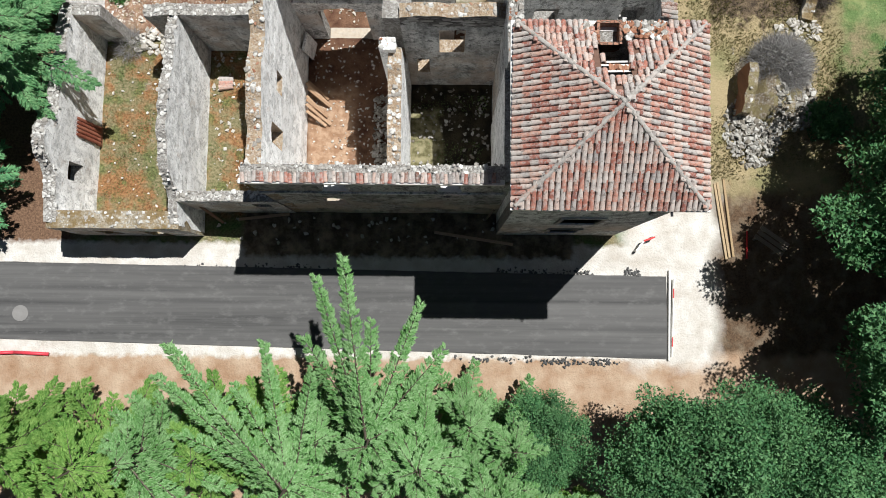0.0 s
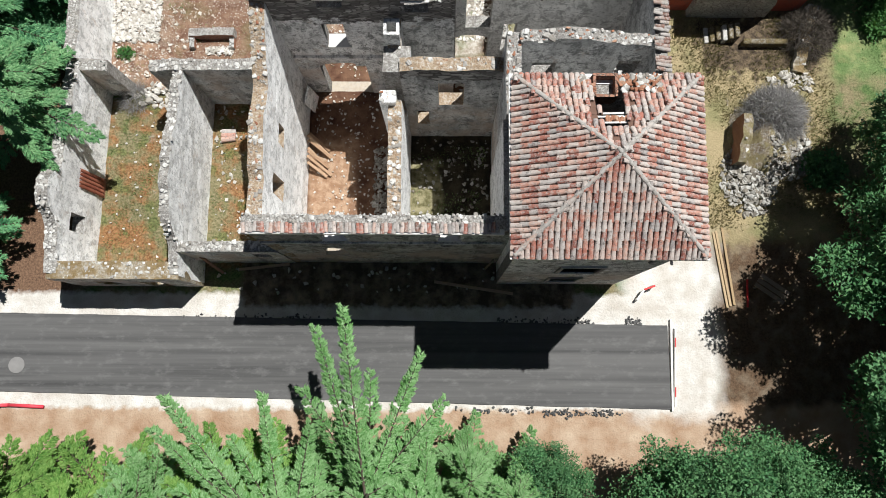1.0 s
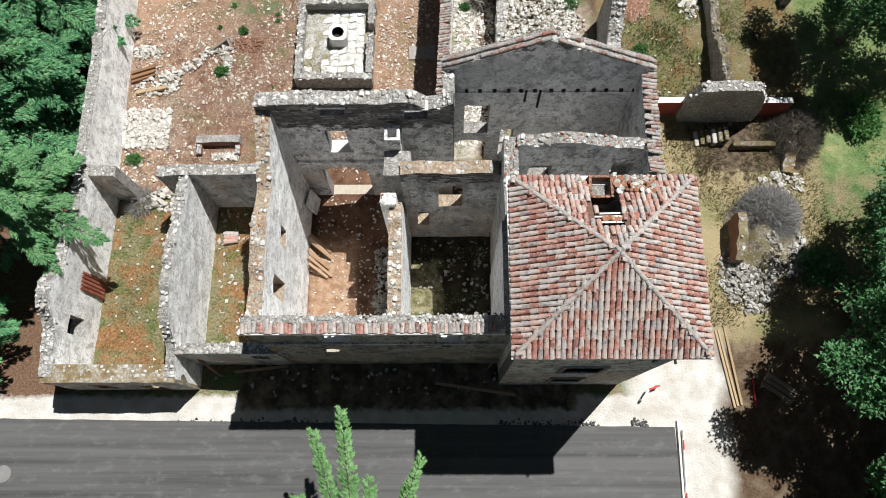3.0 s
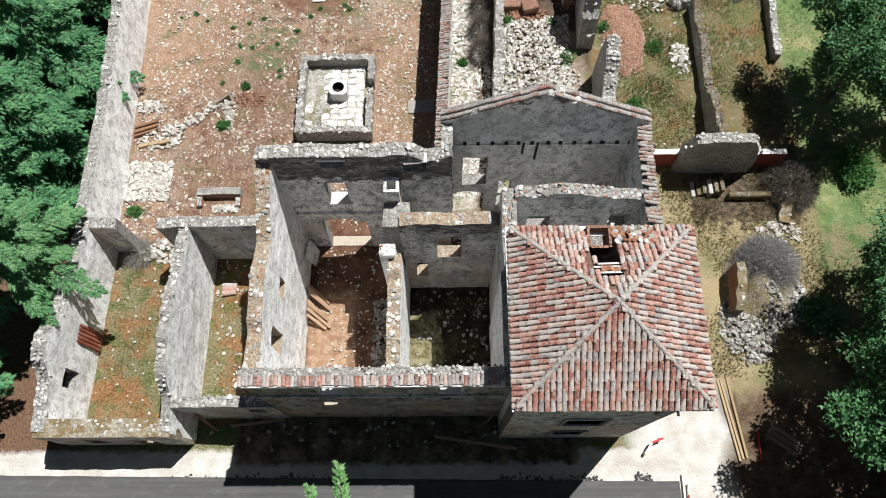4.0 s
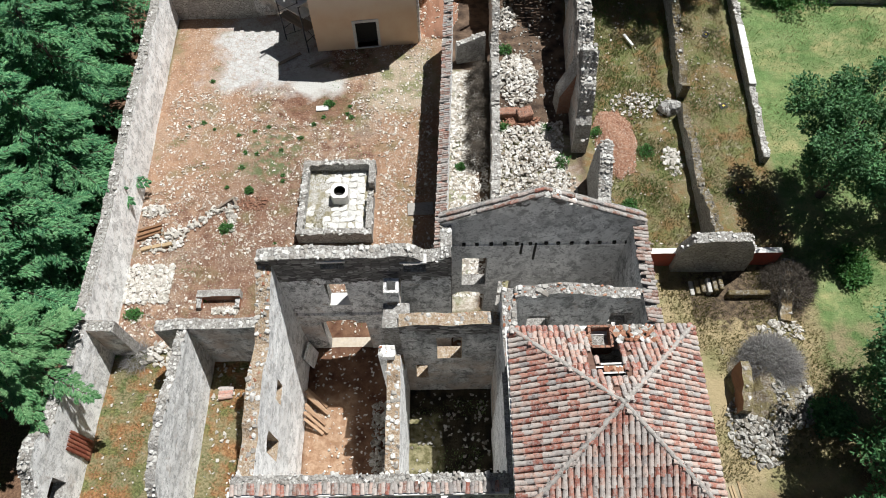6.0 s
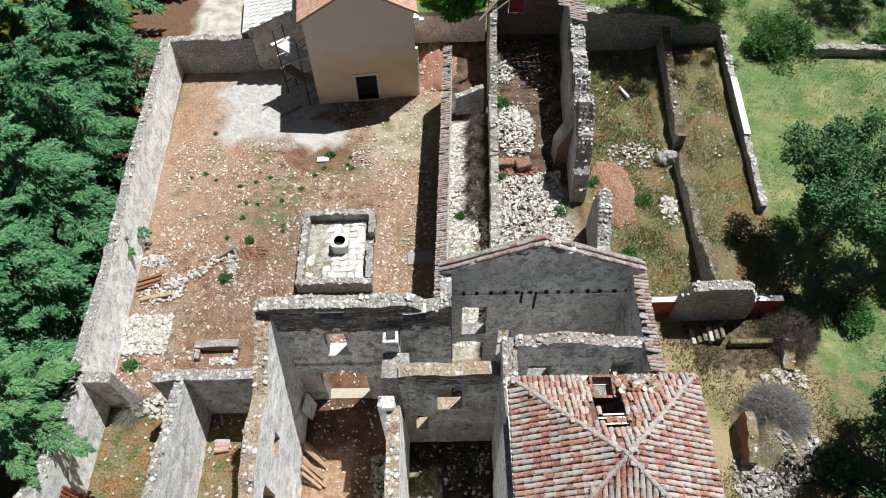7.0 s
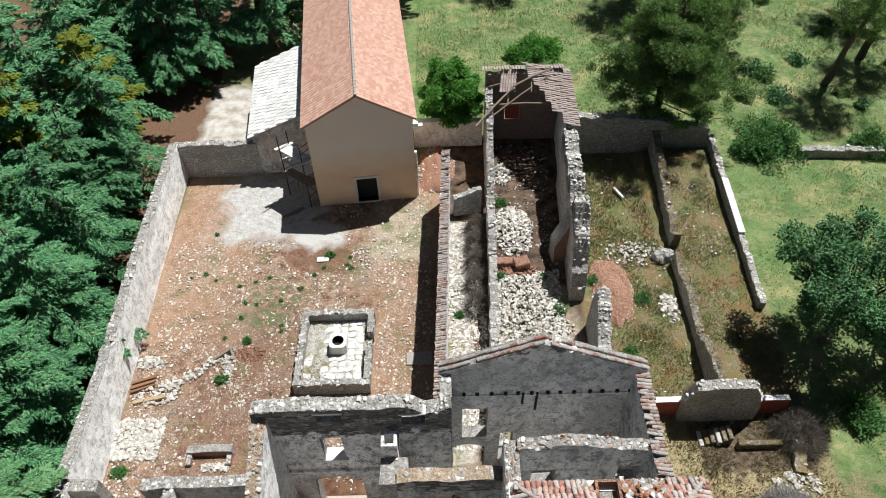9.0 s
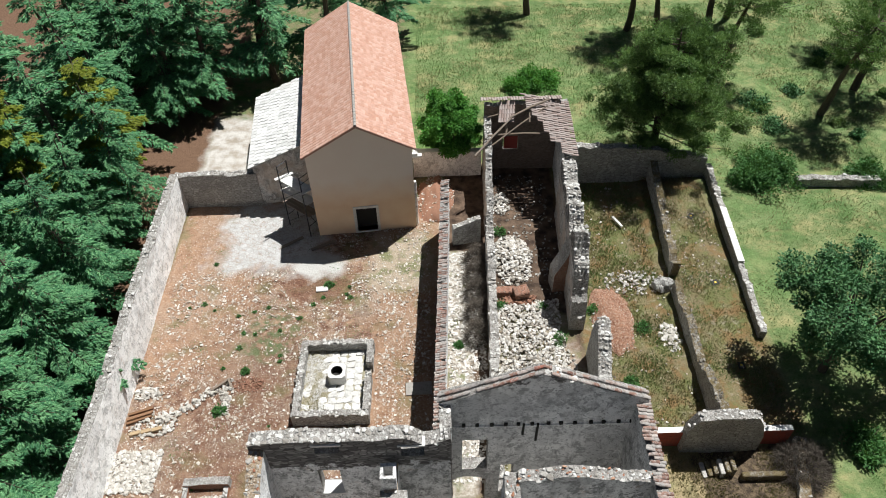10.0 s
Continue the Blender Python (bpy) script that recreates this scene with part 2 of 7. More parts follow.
M_COPINGS = single("lichened_coping_tiles", COPING, 0.9, 7.0, 0.5, "island", 0.6, 0.8)
M_PAN = single("tile_channels", ((0.0, (0.14, 0.07, 0.05)), (1.0, (0.2, 0.12, 0.09))), 0.95, 5.0)
M_BRICKWALL = rubble("old_brickwork", (0.44, 0.24, 0.17), (0.30, 0.15, 0.10), (0.36, 0.30, 0.25), 6.0)
M_REDWALL = plaster("faded_red_render", (0.42, 0.10, 0.065), (0.34, 0.075, 0.05), (0.24, 0.10, 0.08), 0.4)
M_WOOD = single("grey_weathered_wood", ((0.0, (0.22, 0.17, 0.13)), (1.0, (0.36, 0.30, 0.24))), 0.85, 12.0, 0.4)
M_RAFTER = single("brown_rafter_wood", ((0.0, (0.24, 0.13, 0.07)), (1.0, (0.36, 0.21, 0.12))), 0.85, 12.0, 0.4)
M_PLANK = single("fresh_sawn_timber", ((0.0, (0.42, 0.30, 0.17)), (1.0, (0.52, 0.39, 0.24))), 0.8, 12.0, 0.3)
M_BARK = single("tree_bark", ((0.0, (0.10, 0.08, 0.06)), (1.0, (0.16, 0.13, 0.10))), 0.95, 10.0, 0.6)
M_CEDAR = leaves("cedar_needles", (0.04, 0.165, 0.075), (0.105, 0.325, 0.145), (0.29, 0.60, 0.27), 0.3, (0.07, 0.25, 0.05))
M_CEDAR_LIGHT = leaves("light_cedar_needles", (0.08, 0.25, 0.10), (0.17, 0.41, 0.17), (0.36, 0.62, 0.29), 0.32, (0.11, 0.30, 0.06))
M_CEDAR_PALE = leaves("pale_cedar_needles", (0.13, 0.33, 0.085), (0.23, 0.47, 0.165), (0.42, 0.66, 0.32), 0.42, (0.20, 0.38, 0.06))
M_LEAF_FRESH = leaves("fresh_green_leaves", (0.11, 0.28, 0.05), (0.20, 0.41, 0.085), (0.36, 0.57, 0.15), 0.42)
M_LEAF = leaves("dark_green_leaves", (0.035, 0.125, 0.045), (0.07, 0.205, 0.075), (0.16, 0.33, 0.13), 0.12)
M_LEAF_OLIVE = leaves("olive_green_needles", (0.075, 0.155, 0.05), (0.14, 0.275, 0.085), (0.33, 0.51, 0.17), 0.38)
M_WHITE = single("white_stone_slab", ((0.0, (0.70, 0.69, 0.66)), (1.0, (0.80, 0.79, 0.76))), 0.8, 6.0, 0.2, tone=0.95)
M_DARKMETAL = Mat("dark_steel", 0.5, 0.8).color((0.05, 0.05, 0.055)).m
M_REDMETAL = Mat("red_painted_metal", 0.5).color((0.45, 0.03, 0.03)).m
M_DRYGRASS = leaves("dry_grass_blades", (0.18, 0.145, 0.07), (0.30, 0.245, 0.12), (0.44, 0.37, 0.21), 0.3)
M_GRASS = leaves("green_grass_blades", (0.085, 0.165, 0.045), (0.16, 0.265, 0.085), (0.32, 0.42, 0.18), 0.35)
M_FIG = leaves("bright_green_leaves", (0.045, 0.19, 0.025), (0.09, 0.33, 0.045), (0.20, 0.50, 0.10), 0.4)
M_WEED = leaves("green_weeds", (0.05, 0.16, 0.04), (0.08, 0.22, 0.06), (0.12, 0.28, 0.08), 0.3)
M_YELLOWLEAF = leaves("yellow_green_needles", (0.16, 0.22, 0.02), (0.24, 0.30, 0.03), (0.34, 0.38, 0.05), 0.3)
M_YARDSTONE = single("dusty_yard_stone", ((0.0, (0.32, 0.25, 0.19)), (0.35, (0.50, 0.44, 0.37)), (0.7, (0.66, 0.61, 0.54)), (1.0, (0.80, 0.77, 0.72))), rand="island", soot=0.2, tone=0.95)
M_RUST = single("rusty_brick_soil", ((0.0, (0.24, 0.115, 0.075)), (1.0, (0.38, 0.21, 0.14))), rand="island")
M_BRAMBLE = single("dark_bramble", ((0.0, (0.09, 0.075, 0.06)), (1.0, (0.20, 0.17, 0.14))), rand="island")
M_TWIG = single("bare_grey_twigs", ((0.0, (0.18, 0.17, 0.165)), (0.6, (0.33, 0.32, 0.31)), (1.0, (0.50, 0.48, 0.46))), rand="island")
M_DARK = Mat("dark_timber_door", 0.7).color((0.03, 0.028, 0.025)).m


def asphalt():
    m = Mat("fresh_asphalt", 0.85)
    band = m.noise(1.0, 5.0, m.stretch(m.pos, 0.06, 2.4, 1.0), 0.6)
    base = m.mix(m.ramp(band, (0.32, 0.0), (0.7, 1.0)), (0.05, 0.05, 0.051), (0.145, 0.143, 0.14))
    lanes = m.noise(1.0, 4.0, m.stretch(m.pos, 0.015, 0.9, 1.0), 0.6)
    base = m.mix(m.ramp(lanes, (0.42, 0.0), (0.66, 0.6)), base, (0.155, 0.152, 0.15))
    worn = m.noise(2.4, 8.0, m.stretch(m.pos, 0.5, 1.0, 1.0), 0.75)
    base = m.mix(m.ramp(worn, (0.52, 0.0), (0.70, 0.6)), base, (0.20, 0.197, 0.193))
    base = m.mix(m.ramp(m.noise(60.0, 2.0), (0.35, 0.0), (0.7, 0.35)), base, (0.12, 0.115, 0.11))
    m.color(base, 0.82)
    m.bump(m.noise(70.0, 3.0), 0.4, 0.01)
    return m.m


def earth():
    """The ground: dry grass, meadow, woodland floor, reddish yard soil, gravel and dug earth, each in its part of the
    plan; some zones carry shade in their colour.
    """
    m = Mat("ground_cover", 0.97)
    fine = m.noise(9.0, 7.0, None, 0.65)
    mid = m.noise(0.9, 6.0)
    dry = m.mix(m.ramp(fine, (0.3, 0.0), (0.7, 1.0)), (0.12, 0.105, 0.055), (0.34, 0.285, 0.165))
    lush = m.mix(m.ramp(fine, (0.3, 0.0), (0.7, 1.0)), (0.045, 0.09, 0.025), (0.16, 0.235, 0.085))
    base = m.mix(m.ramp(mid, (0.42, 0.0), (0.62, 1.0)), dry, lush)
    meadow = m.mix(m.ramp(m.noise(0.35, 6.0), (0.4, 0.0), (0.6, 0.7)), lush, m.mix(m.ramp(m.noise(3.0, 7.0, None, 0.7), (0.3, 0.0), (0.7, 1.0)), (0.155, 0.215, 0.075), (0.38, 0.43, 0.21)))
    meadow = m.mix(m.ramp(m.noise(0.16, 7.0, None, 0.65), (0.48, 0.0), (0.62, 0.4)), meadow, (0.07, 0.12, 0.035))
    meadow = m.mix(m.ramp(m.noise(0.5, 6.0, m.stretch(m.pos, 1.0, 1.0, 3.0), 0.7), (0.47, 0.0), (0.62, 0.65)), meadow, (0.42, 0.37, 0.18))
    meadow = m.mix(m.ramp(m.noise(0.22, 5.0, m.stretch(m.pos, 1.0, 2.2, 1.0), 0.6, 0.8), (0.45, 0.0), (0.6, 0.65)), meadow, m.mix(m.ramp(m.noise(2.0, 6.0, None, 0.7), (0.3, 0.0), (0.7, 1.0)), (0.05, 0.12, 0.03), (0.215, 0.33, 0.12)))
    base = m.mix(m.zone(20.6, 300, 15, 300, 1.0, 1.0), base, meadow)
    base = m.mix(m.zone(-3.0, 300, 46, 300, 1.0, 1.0), base, meadow)
    floor_ = m.mix(m.ramp(fine, (0.35, 0.0), (0.7, 1.0)), (0.10, 0.055, 0.035), (0.26, 0.16, 0.10))
    base = m.mix(m.zone(-300, -19.4, -300, 300, 0.8, 0.8), base, floor_)
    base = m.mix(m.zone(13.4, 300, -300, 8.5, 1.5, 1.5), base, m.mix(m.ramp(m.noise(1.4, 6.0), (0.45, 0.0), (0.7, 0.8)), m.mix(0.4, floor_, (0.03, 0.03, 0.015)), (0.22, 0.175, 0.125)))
    base = m.mix(m.zone(-300, 300, -300, -2.6, 0.5, 0.6), base, m.mix(m.ramp(mid, (0.3, 0.0), (0.7, 1.0)), (0.33, 0.20, 0.12), (0.52, 0.40, 0.29)))
    # dry court east of the ruin, with bare reddish spots
    court = m.mix(m.ramp(m.noise(0.6, 7.0, None, 0.65), (0.42, 0.0), (0.58, 0.9)), m.mix(0.35, dry, (0.16, 0.12, 0.06)), m.mix(0.55, lush, (0.16, 0.14, 0.05)))
    court = m.mix(m.ramp(m.noise(0.8, 7.0, None, 0.65), (0.50, 0.0), (0.60, 0.85)), court, (0.22, 0.135, 0.06))
    court = m.mix(m.ramp(m.noise(1.7, 7.0, None, 0.7), (0.56, 0.0), (0.66, 0.7)), court, (0.38, 0.33, 0.25))
    base = m.mix(m.zone(8.0, 20.6, 6.0, 43.0, 1.0, 0.8), base, court)
    beside = m.mix(m.ramp(m.noise(0.5, 6.0), (0.50, 0.0), (0.66, 0.8)), m.mix(0.6, dry, (0.48, 0.38, 0.22)), m.mix(0.5, m.mix(0.4, dry, lush), (0.30, 0.28, 0.13)))
    base = m.mix(m.zone(8.0, 20.5, 6.0, 18.5, 1.5, 1.2), base, beside)
    # ground round the steps: shade below the outhouse wall painted as dark brown
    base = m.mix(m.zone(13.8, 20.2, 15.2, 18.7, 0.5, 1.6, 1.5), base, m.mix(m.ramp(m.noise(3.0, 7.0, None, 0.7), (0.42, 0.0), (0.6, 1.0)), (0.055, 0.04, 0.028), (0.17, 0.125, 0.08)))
    # yard soil
    soil = m.mix(m.ramp(m.noise(1.7, 9.0, None, 0.72), (0.40, 0.0), (0.60, 1.0)), (0.125, 0.054, 0.034), (0.39, 0.25, 0.165))
    soil = m.mix(m.ramp(m.noise(0.33, 5.0), (0.48, 0.0), (0.64, 0.5)), soil, m.mix(m.ramp(fine, (0.4, 0.0), (0.6, 1.0)), (0.22, 0.165, 0.12), (0.46, 0.41, 0.34)))
    soil = m.mix(m.calc("MULTIPLY", m.zone(-15.5, -8.5, 16.0, 27.0, 2.5, 2.0, 0.3), 0.55), soil, (0.15, 0.072, 0.046))
    soil = m.mix(m.calc("MULTIPLY", m.zone(-20.0, -13.5, 24.5, 41.0, 2.0, 2.0, 0.3), 0.5), soil, m.mix(m.ramp(fine, (0.35, 0.0), (0.65, 1.0)), (0.34, 0.185, 0.105), (0.48, 0.32, 0.21)))
    soil = m.mix(m.calc("MULTIPLY", m.zone(-4.6, 0.5, 15.0, 41.0, 1.2, 1.4, 0.4), 0.6), soil, m.mix(m.ramp(fine, (0.35, 0.0), (0.65, 1.0)), (0.26, 0.13, 0.07), (0.46, 0.30, 0.19)))
    soil = m.mix(m.ramp(fine, (0.45, 0.0), (0.75, 0.5)), soil, (0.42, 0.33, 0.25))
    peb = m.calc("MAXIMUM", m.ramp(m.cells(7.5), (0.16, 1.0), (0.26, 0.0)), m.ramp(m.cells(3.7), (0.11, 1.0), (0.19, 0.0)))
    where = m.ramp(m.noise(0.5, 7.0, None, 0.7), (0.37, 0.0), (0.50, 0.95))
    soil = m.mix(m.calc("MULTIPLY", peb, where), soil, (0.62, 0.56, 0.49))
    soil = m.mix(m.ramp(m.noise(0.55, 5.0, m.stretch(m.pos, 1.0, 1.0, 7.0)), (0.55, 0.0), (0.68, 0.6)), soil, (0.15, 0.15, 0.065))
    soil = m.mix(m.calc("MULTIPLY", m.zone(-12.8, -9.6, 25.4, 29.6, 1.5, 2.0, 0.9), m.ramp(m.noise(2.2, 6.0), (0.42, 0.0), (0.6, 0.75))), soil, (0.10, 0.16, 0.07))
    soil = m.mix(m.calc("MULTIPLY", m.zone(-9.0, -5.6, 29.6, 32.8, 1.2, 1.6, 0.9), m.ramp(m.noise(1.6, 6.0), (0.42, 0.0), (0.6, 0.7))), soil, (0.14, 0.16, 0.06))
    base = m.mix(m.zone(-19.3, 0.2, 14.0, 40.5, 0.3, 0.1), base, soil)
    # paved, bleached corner of the yard
    slabs = m.mix(m.ramp(m.cells(2.9, None, "DISTANCE_TO_EDGE"), (0.02, 0.7), (0.09, 0.0)), m.mix(m.ramp(m.noise(1.5, 7.0, None, 0.7), (0.42, 0.0), (0.6, 1.0)), (0.50, 0.49, 0.475), (0.58, 0.575, 0.565)), (0.40, 0.38, 0.35))
    base = m.mix(m.zone(-5.2, -0.6, 31.0, 36.5, 1.2, 1.6), base, m.mix(m.ramp(m.noise(0.8, 6.0), (0.46, 0.0), (0.6, 0.8)), (0.44, 0.36, 0.27), (0.17, 0.19, 0.08)))
    base = m.mix(m.calc("MULTIPLY", m.zone(-10.8, -6.4, 30.2, 33.4, 1.2, 1.8, 1.1), 0.6), base, m.mix(m.ramp(fine, (0.4, 0.0), (0.65, 1.0)), (0.10, 0.04, 0.026), (0.24, 0.12, 0.075)))
    base = m.mix(m.calc("MULTIPLY", m.zone(-16.0, -8.6, 33.2, 40.3, 1.6, 2.4, 0.6), m.ramp(m.noise(2.6, 7.0, None, 0.7), (0.34, 0.45), (0.5, 1.0))), base, slabs)
    base = m.mix(m.zone(-10.5, -7.0, 32.6, 34.4, 0.8, 1.2, 0.6), base, (0.54, 0.53, 0.50))
    base = m.mix(m.zone(-19.6, -14.0, 40.9, 52.0, 0.9, 0.9), base, m.mix(m.ramp(m.noise(1.1, 6.0), (0.4, 0.0), (0.65, 1.0)), (0.60, 0.57, 0.53), (0.38, 0.33, 0.27)))
    # wing and passage soil, darkened in colour for the shade of the walls
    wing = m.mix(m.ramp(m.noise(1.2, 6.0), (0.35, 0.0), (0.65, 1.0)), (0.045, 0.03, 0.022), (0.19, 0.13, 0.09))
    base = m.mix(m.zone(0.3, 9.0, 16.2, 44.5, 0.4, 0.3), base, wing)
    dust = m.mix(m.ramp(m.noise(3.0, 7.0, None, 0.7), (0.4, 0.0), (0.6, 1.0)), (0.30, 0.25, 0.19), (0.56, 0.52, 0.46))
    base = m.mix(m.zone(3.0, 8.6, 16.2, 29.0, 0.8, 1.2), base, m.mix(m.ramp(m.noise(0.8, 6.0), (0.44, 0.0), (0.56, 0.8)), m.mix(0.4, dust, (0.26, 0.15, 0.09)), (0.20, 0.20, 0.09)))
    base = m.mix(m.zone(0.2, 1.75, 16.2, 34.6, 0.3, 0.3), base, m.mix(m.ramp(m.noise(0.9, 6.0), (0.5, 0.0), (0.62, 0.7)), dust, (0.14, 0.17, 0.06)))
    # rooms: earth floors with shade and sun put into their colours
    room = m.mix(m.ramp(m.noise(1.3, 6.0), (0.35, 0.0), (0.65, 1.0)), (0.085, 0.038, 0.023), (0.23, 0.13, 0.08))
    # tan dust and old paving, coloured paler to paint in the sunlit pool
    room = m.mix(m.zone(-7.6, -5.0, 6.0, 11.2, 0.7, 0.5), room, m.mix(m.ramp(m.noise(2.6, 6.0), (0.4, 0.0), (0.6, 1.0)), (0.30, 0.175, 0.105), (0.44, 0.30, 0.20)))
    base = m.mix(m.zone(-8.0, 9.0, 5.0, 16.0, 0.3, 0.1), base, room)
    # overgrown room: its deep shade is put into a near-black soil colour
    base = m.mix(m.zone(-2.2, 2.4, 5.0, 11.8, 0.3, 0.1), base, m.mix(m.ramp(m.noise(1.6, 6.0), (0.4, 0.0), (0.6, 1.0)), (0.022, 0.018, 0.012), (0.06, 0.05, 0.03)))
    # weedy grass strip, its paler colour also carrying the sunlit part
    base = m.mix(m.zone(-2.2, -0.4, 5.0, 10.2, 0.3, 0.5), base, m.mix(m.ramp(m.noise(3.0, 6.0), (0.4, 0.0), (0.6, 1.0)), (0.12, 0.11, 0.05), (0.30, 0.27, 0.16)))
    gr = m.mix(m.ramp(fine, (0.35, 0.0), (0.65, 1.0)), (0.11, 0.105, 0.045), (0.31, 0.265, 0.155))
    gr = m.mix(m.ramp(m.noise(0.6, 7.0, None, 0.65), (0.44, 0.0), (0.56, 0.9)), gr, m.mix(m.ramp(fine, (0.4, 0.0), (0.6, 1.0)), (0.17, 0.07, 0.026), (0.37, 0.19, 0.085)))
    gr = m.mix(m.ramp(m.noise(0.9, 8.0, None, 0.7), (0.60, 0.0), (0.68, 0.7)), gr, (0.36, 0.33, 0.27))
    gr = m.mix(m.ramp(m.noise(1.1, 6.0), (0.52, 0.0), (0.62, 0.8)), gr, m.mix(m.ramp(fine, (0.4, 0.0), (0.6, 1.0)), (0.06, 0.075, 0.025), (0.17, 0.20, 0.07)))
    base = m.mix(m.zone(-19.2, -8.0, 4.2, 13.6, 0.3, 0.1), base, gr)
    # gravel verge and lay-by round the road
    grav = m.mix(m.ramp(m.noise(1.1, 6.0), (0.3, 0.0), (0.7, 1.0)), (0.52, 0.47, 0.41), (0.74, 0.72, 0.68))
    base = m.mix(m.zone(-300, 13.0, -2.95, 3.0, 0.25, 0.35, 1.6), base, grav)
    base = m.mix(m.zone(9.2, 14.0, -3.2, 6.2, 1.0, 1.0), base, grav)
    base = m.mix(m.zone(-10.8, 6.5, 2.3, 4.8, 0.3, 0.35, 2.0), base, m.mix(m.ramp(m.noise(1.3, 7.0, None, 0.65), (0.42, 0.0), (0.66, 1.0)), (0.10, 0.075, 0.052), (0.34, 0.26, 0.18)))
    m.color(base, 0.82)
    m.bump(m.calc("ADD", fine, m.calc("MULTIPLY", mid, 2.0)), 0.8, 0.08)
    return m.m


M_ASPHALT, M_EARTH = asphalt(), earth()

# ---- mesh tools ----
def mesh_of(name, verts, faces, mats, slots=None, smooth=False):
    me = bpy.data.meshes.new(name)
    me.from_pydata([tuple(v) for v in verts], [], [tuple(f) for f in faces])
    for m in mats if isinstance(mats, (list, tuple)) else [mats]:
        me.materials.append(m)
    if slots is not None:
        me.polygons.foreach_set("material_index", slots)
    if smooth:
        me.polygons.foreach_set("use_smooth", [True] * len(me.polygons))
    me.update()
    return me


def adopt(ob, parent):
    if parent is not None:
        ob.parent = parent
    return ob


def part(name, bm, material, parent=None, label="", smooth=False):
    """Links a bmesh as one mesh object under a thing."""
    me = bpy.data.meshes.new(name)
    bm.to_mesh(me)
    bm.free()
    for m in material if isinstance(material, (list, tuple)) else [material]:
        me.materials.append(m)
    if smooth:
        me.polygons.foreach_set("use_smooth", [True] * len(me.polygons))
    return tagged(adopt(new(name, me), parent), label)


def piece(name, me, m, parent):
    ob = adopt(new(name, me), parent)
    ob.matrix_basis = m
    return ob


def box(bm, x0, x1, y0, y1, z0, z1, m=None, bevel=0.0):
    vs = [bm.verts.new((x, y, z)) for z in (z0, z1) for y in (y0, y1) for x in (x0, x1)]
    fs = [bm.faces.new([vs[i] for i in f]) for f in ((0, 2, 3, 1), (4, 5, 7, 6), (0, 1, 5, 4), (2, 6, 7, 3), (0, 4, 6, 2), (1, 3, 7, 5))]
    if bevel:
        es = list({e for f in fs for e in f.edges})
        out = bmesh.ops.bevel(bm, geom=es, offset=bevel, segments=1, affect="EDGES")
        vs = list({v for f in out["faces"] for v in f.verts} | {v for v in vs if v.is_valid})
    if m is not None:
        bmesh.ops.transform(bm, matrix=m, verts=[v for v in vs if v.is_valid])
    return bm


def beam(bm, a, b, w, h=None):
    """A squared bar from a to b."""
    a, b = Vector(a), Vector(b)
    h = h or w
    q = (b - a).to_track_quat("X", "Z").to_matrix().to_4x4()
    return box(bm, 0, (b - a).length, -w / 2, w / 2, -h / 2, h / 2, Matrix.Translation(a) @ q)


def pipe(bm, a, b, r0, r1=None, n=8):
    a, b = Vector(a), Vector(b)
    r1 = r0 if r1 is None else r1
    q = (b - a).to_track_quat("Z", "Y").to_matrix()
    rings = []
    for p, r in ((a, r0), (b, r1)):
        rings.append([bm.verts.new(p + q @ Vector((r * math.cos(k * math.tau / n), r * math.sin(k * math.tau / n), 0))) for k in range(n)])
    for k in range(n):
        bm.faces.new((rings[0][k], rings[0][(k + 1) % n], rings[1][(k + 1) % n], rings[1][k]))
    bm.faces.new(rings[0][::-1]), bm.faces.new(rings[1])
    return bm


def stone_mesh(name, seed, sx, sy, sz, material, n=11):
    """A rough block with a dozen chipped faces."""
    rnd = random.Random(seed)
    bm = bmesh.new()
    for _ in range(n):
        v = Vector((rnd.uniform(-1, 1), rnd.uniform(-1, 1), rnd.uniform(-1, 1)))
        v /= max(abs(c) for c in v) ** 0.75 or 1
        bm.verts.new((v.x * sx * rnd.uniform(0.8, 1), v.y * sy * rnd.uniform(0.8, 1), v.z * sz * rnd.uniform(0.8, 1)))
    out = bmesh.ops.convex_hull(bm, input=bm.verts)
    bmesh.ops.delete(bm, geom=[v for v in bm.verts if not v.link_faces], context="VERTS")
    me = bpy.data.meshes.new(name)
    bm.to_mesh(me)
    bm.free()
    me.materials.append(material)
    return me


STONES = [stone_mesh("stone", k, 0.19 - 0.008 * k, 0.13 + 0.006 * k, 0.075, M_STONE, 14) for k in range(8)]
DARKSTONES = [stone_mesh("stone", 40 + k, 0.18, 0.14, 0.08, M_DARKSTONE, 13) for k in range(6)]
BRICKS = [stone_mesh("brick", 20 + k, 0.13, 0.08, 0.05, M_BRICK, 14) for k in range(4)]


def heap(n, spot, size, seed, flat=0.65):
    """Vertices and faces of n stones; spot(rnd) gives x, y, z and a size factor."""
    rnd = random.Random(seed)
    shapes = []
    for k in range(10):
        me = stone_mesh("shape", seed * 31 + k, 1.0, 0.8, flat, M_STONES, 10)
        shapes.append((np.array([v.co[:] for v in me.vertices]), [tuple(p.vertices) for p in me.polygons]))
        bpy.data.meshes.remove(me)
    vs, fs, at = [], [], 0
    for _ in range(n):
        x, y, z, k = spot(rnd)
        v, f = shapes[rnd.randrange(10)]
        r = np.array(Euler((rnd.uniform(-0.5, 0.5), rnd.uniform(-0.5, 0.5), rnd.uniform(0, 6.3))).to_matrix())
        s = size * k
        vs.append(v @ r.T * s + (x, y, z + s * 0.3))
        fs += [tuple(i + at for i in q) for q in f]
        at += len(v)
    return np.concatenate(vs), fs


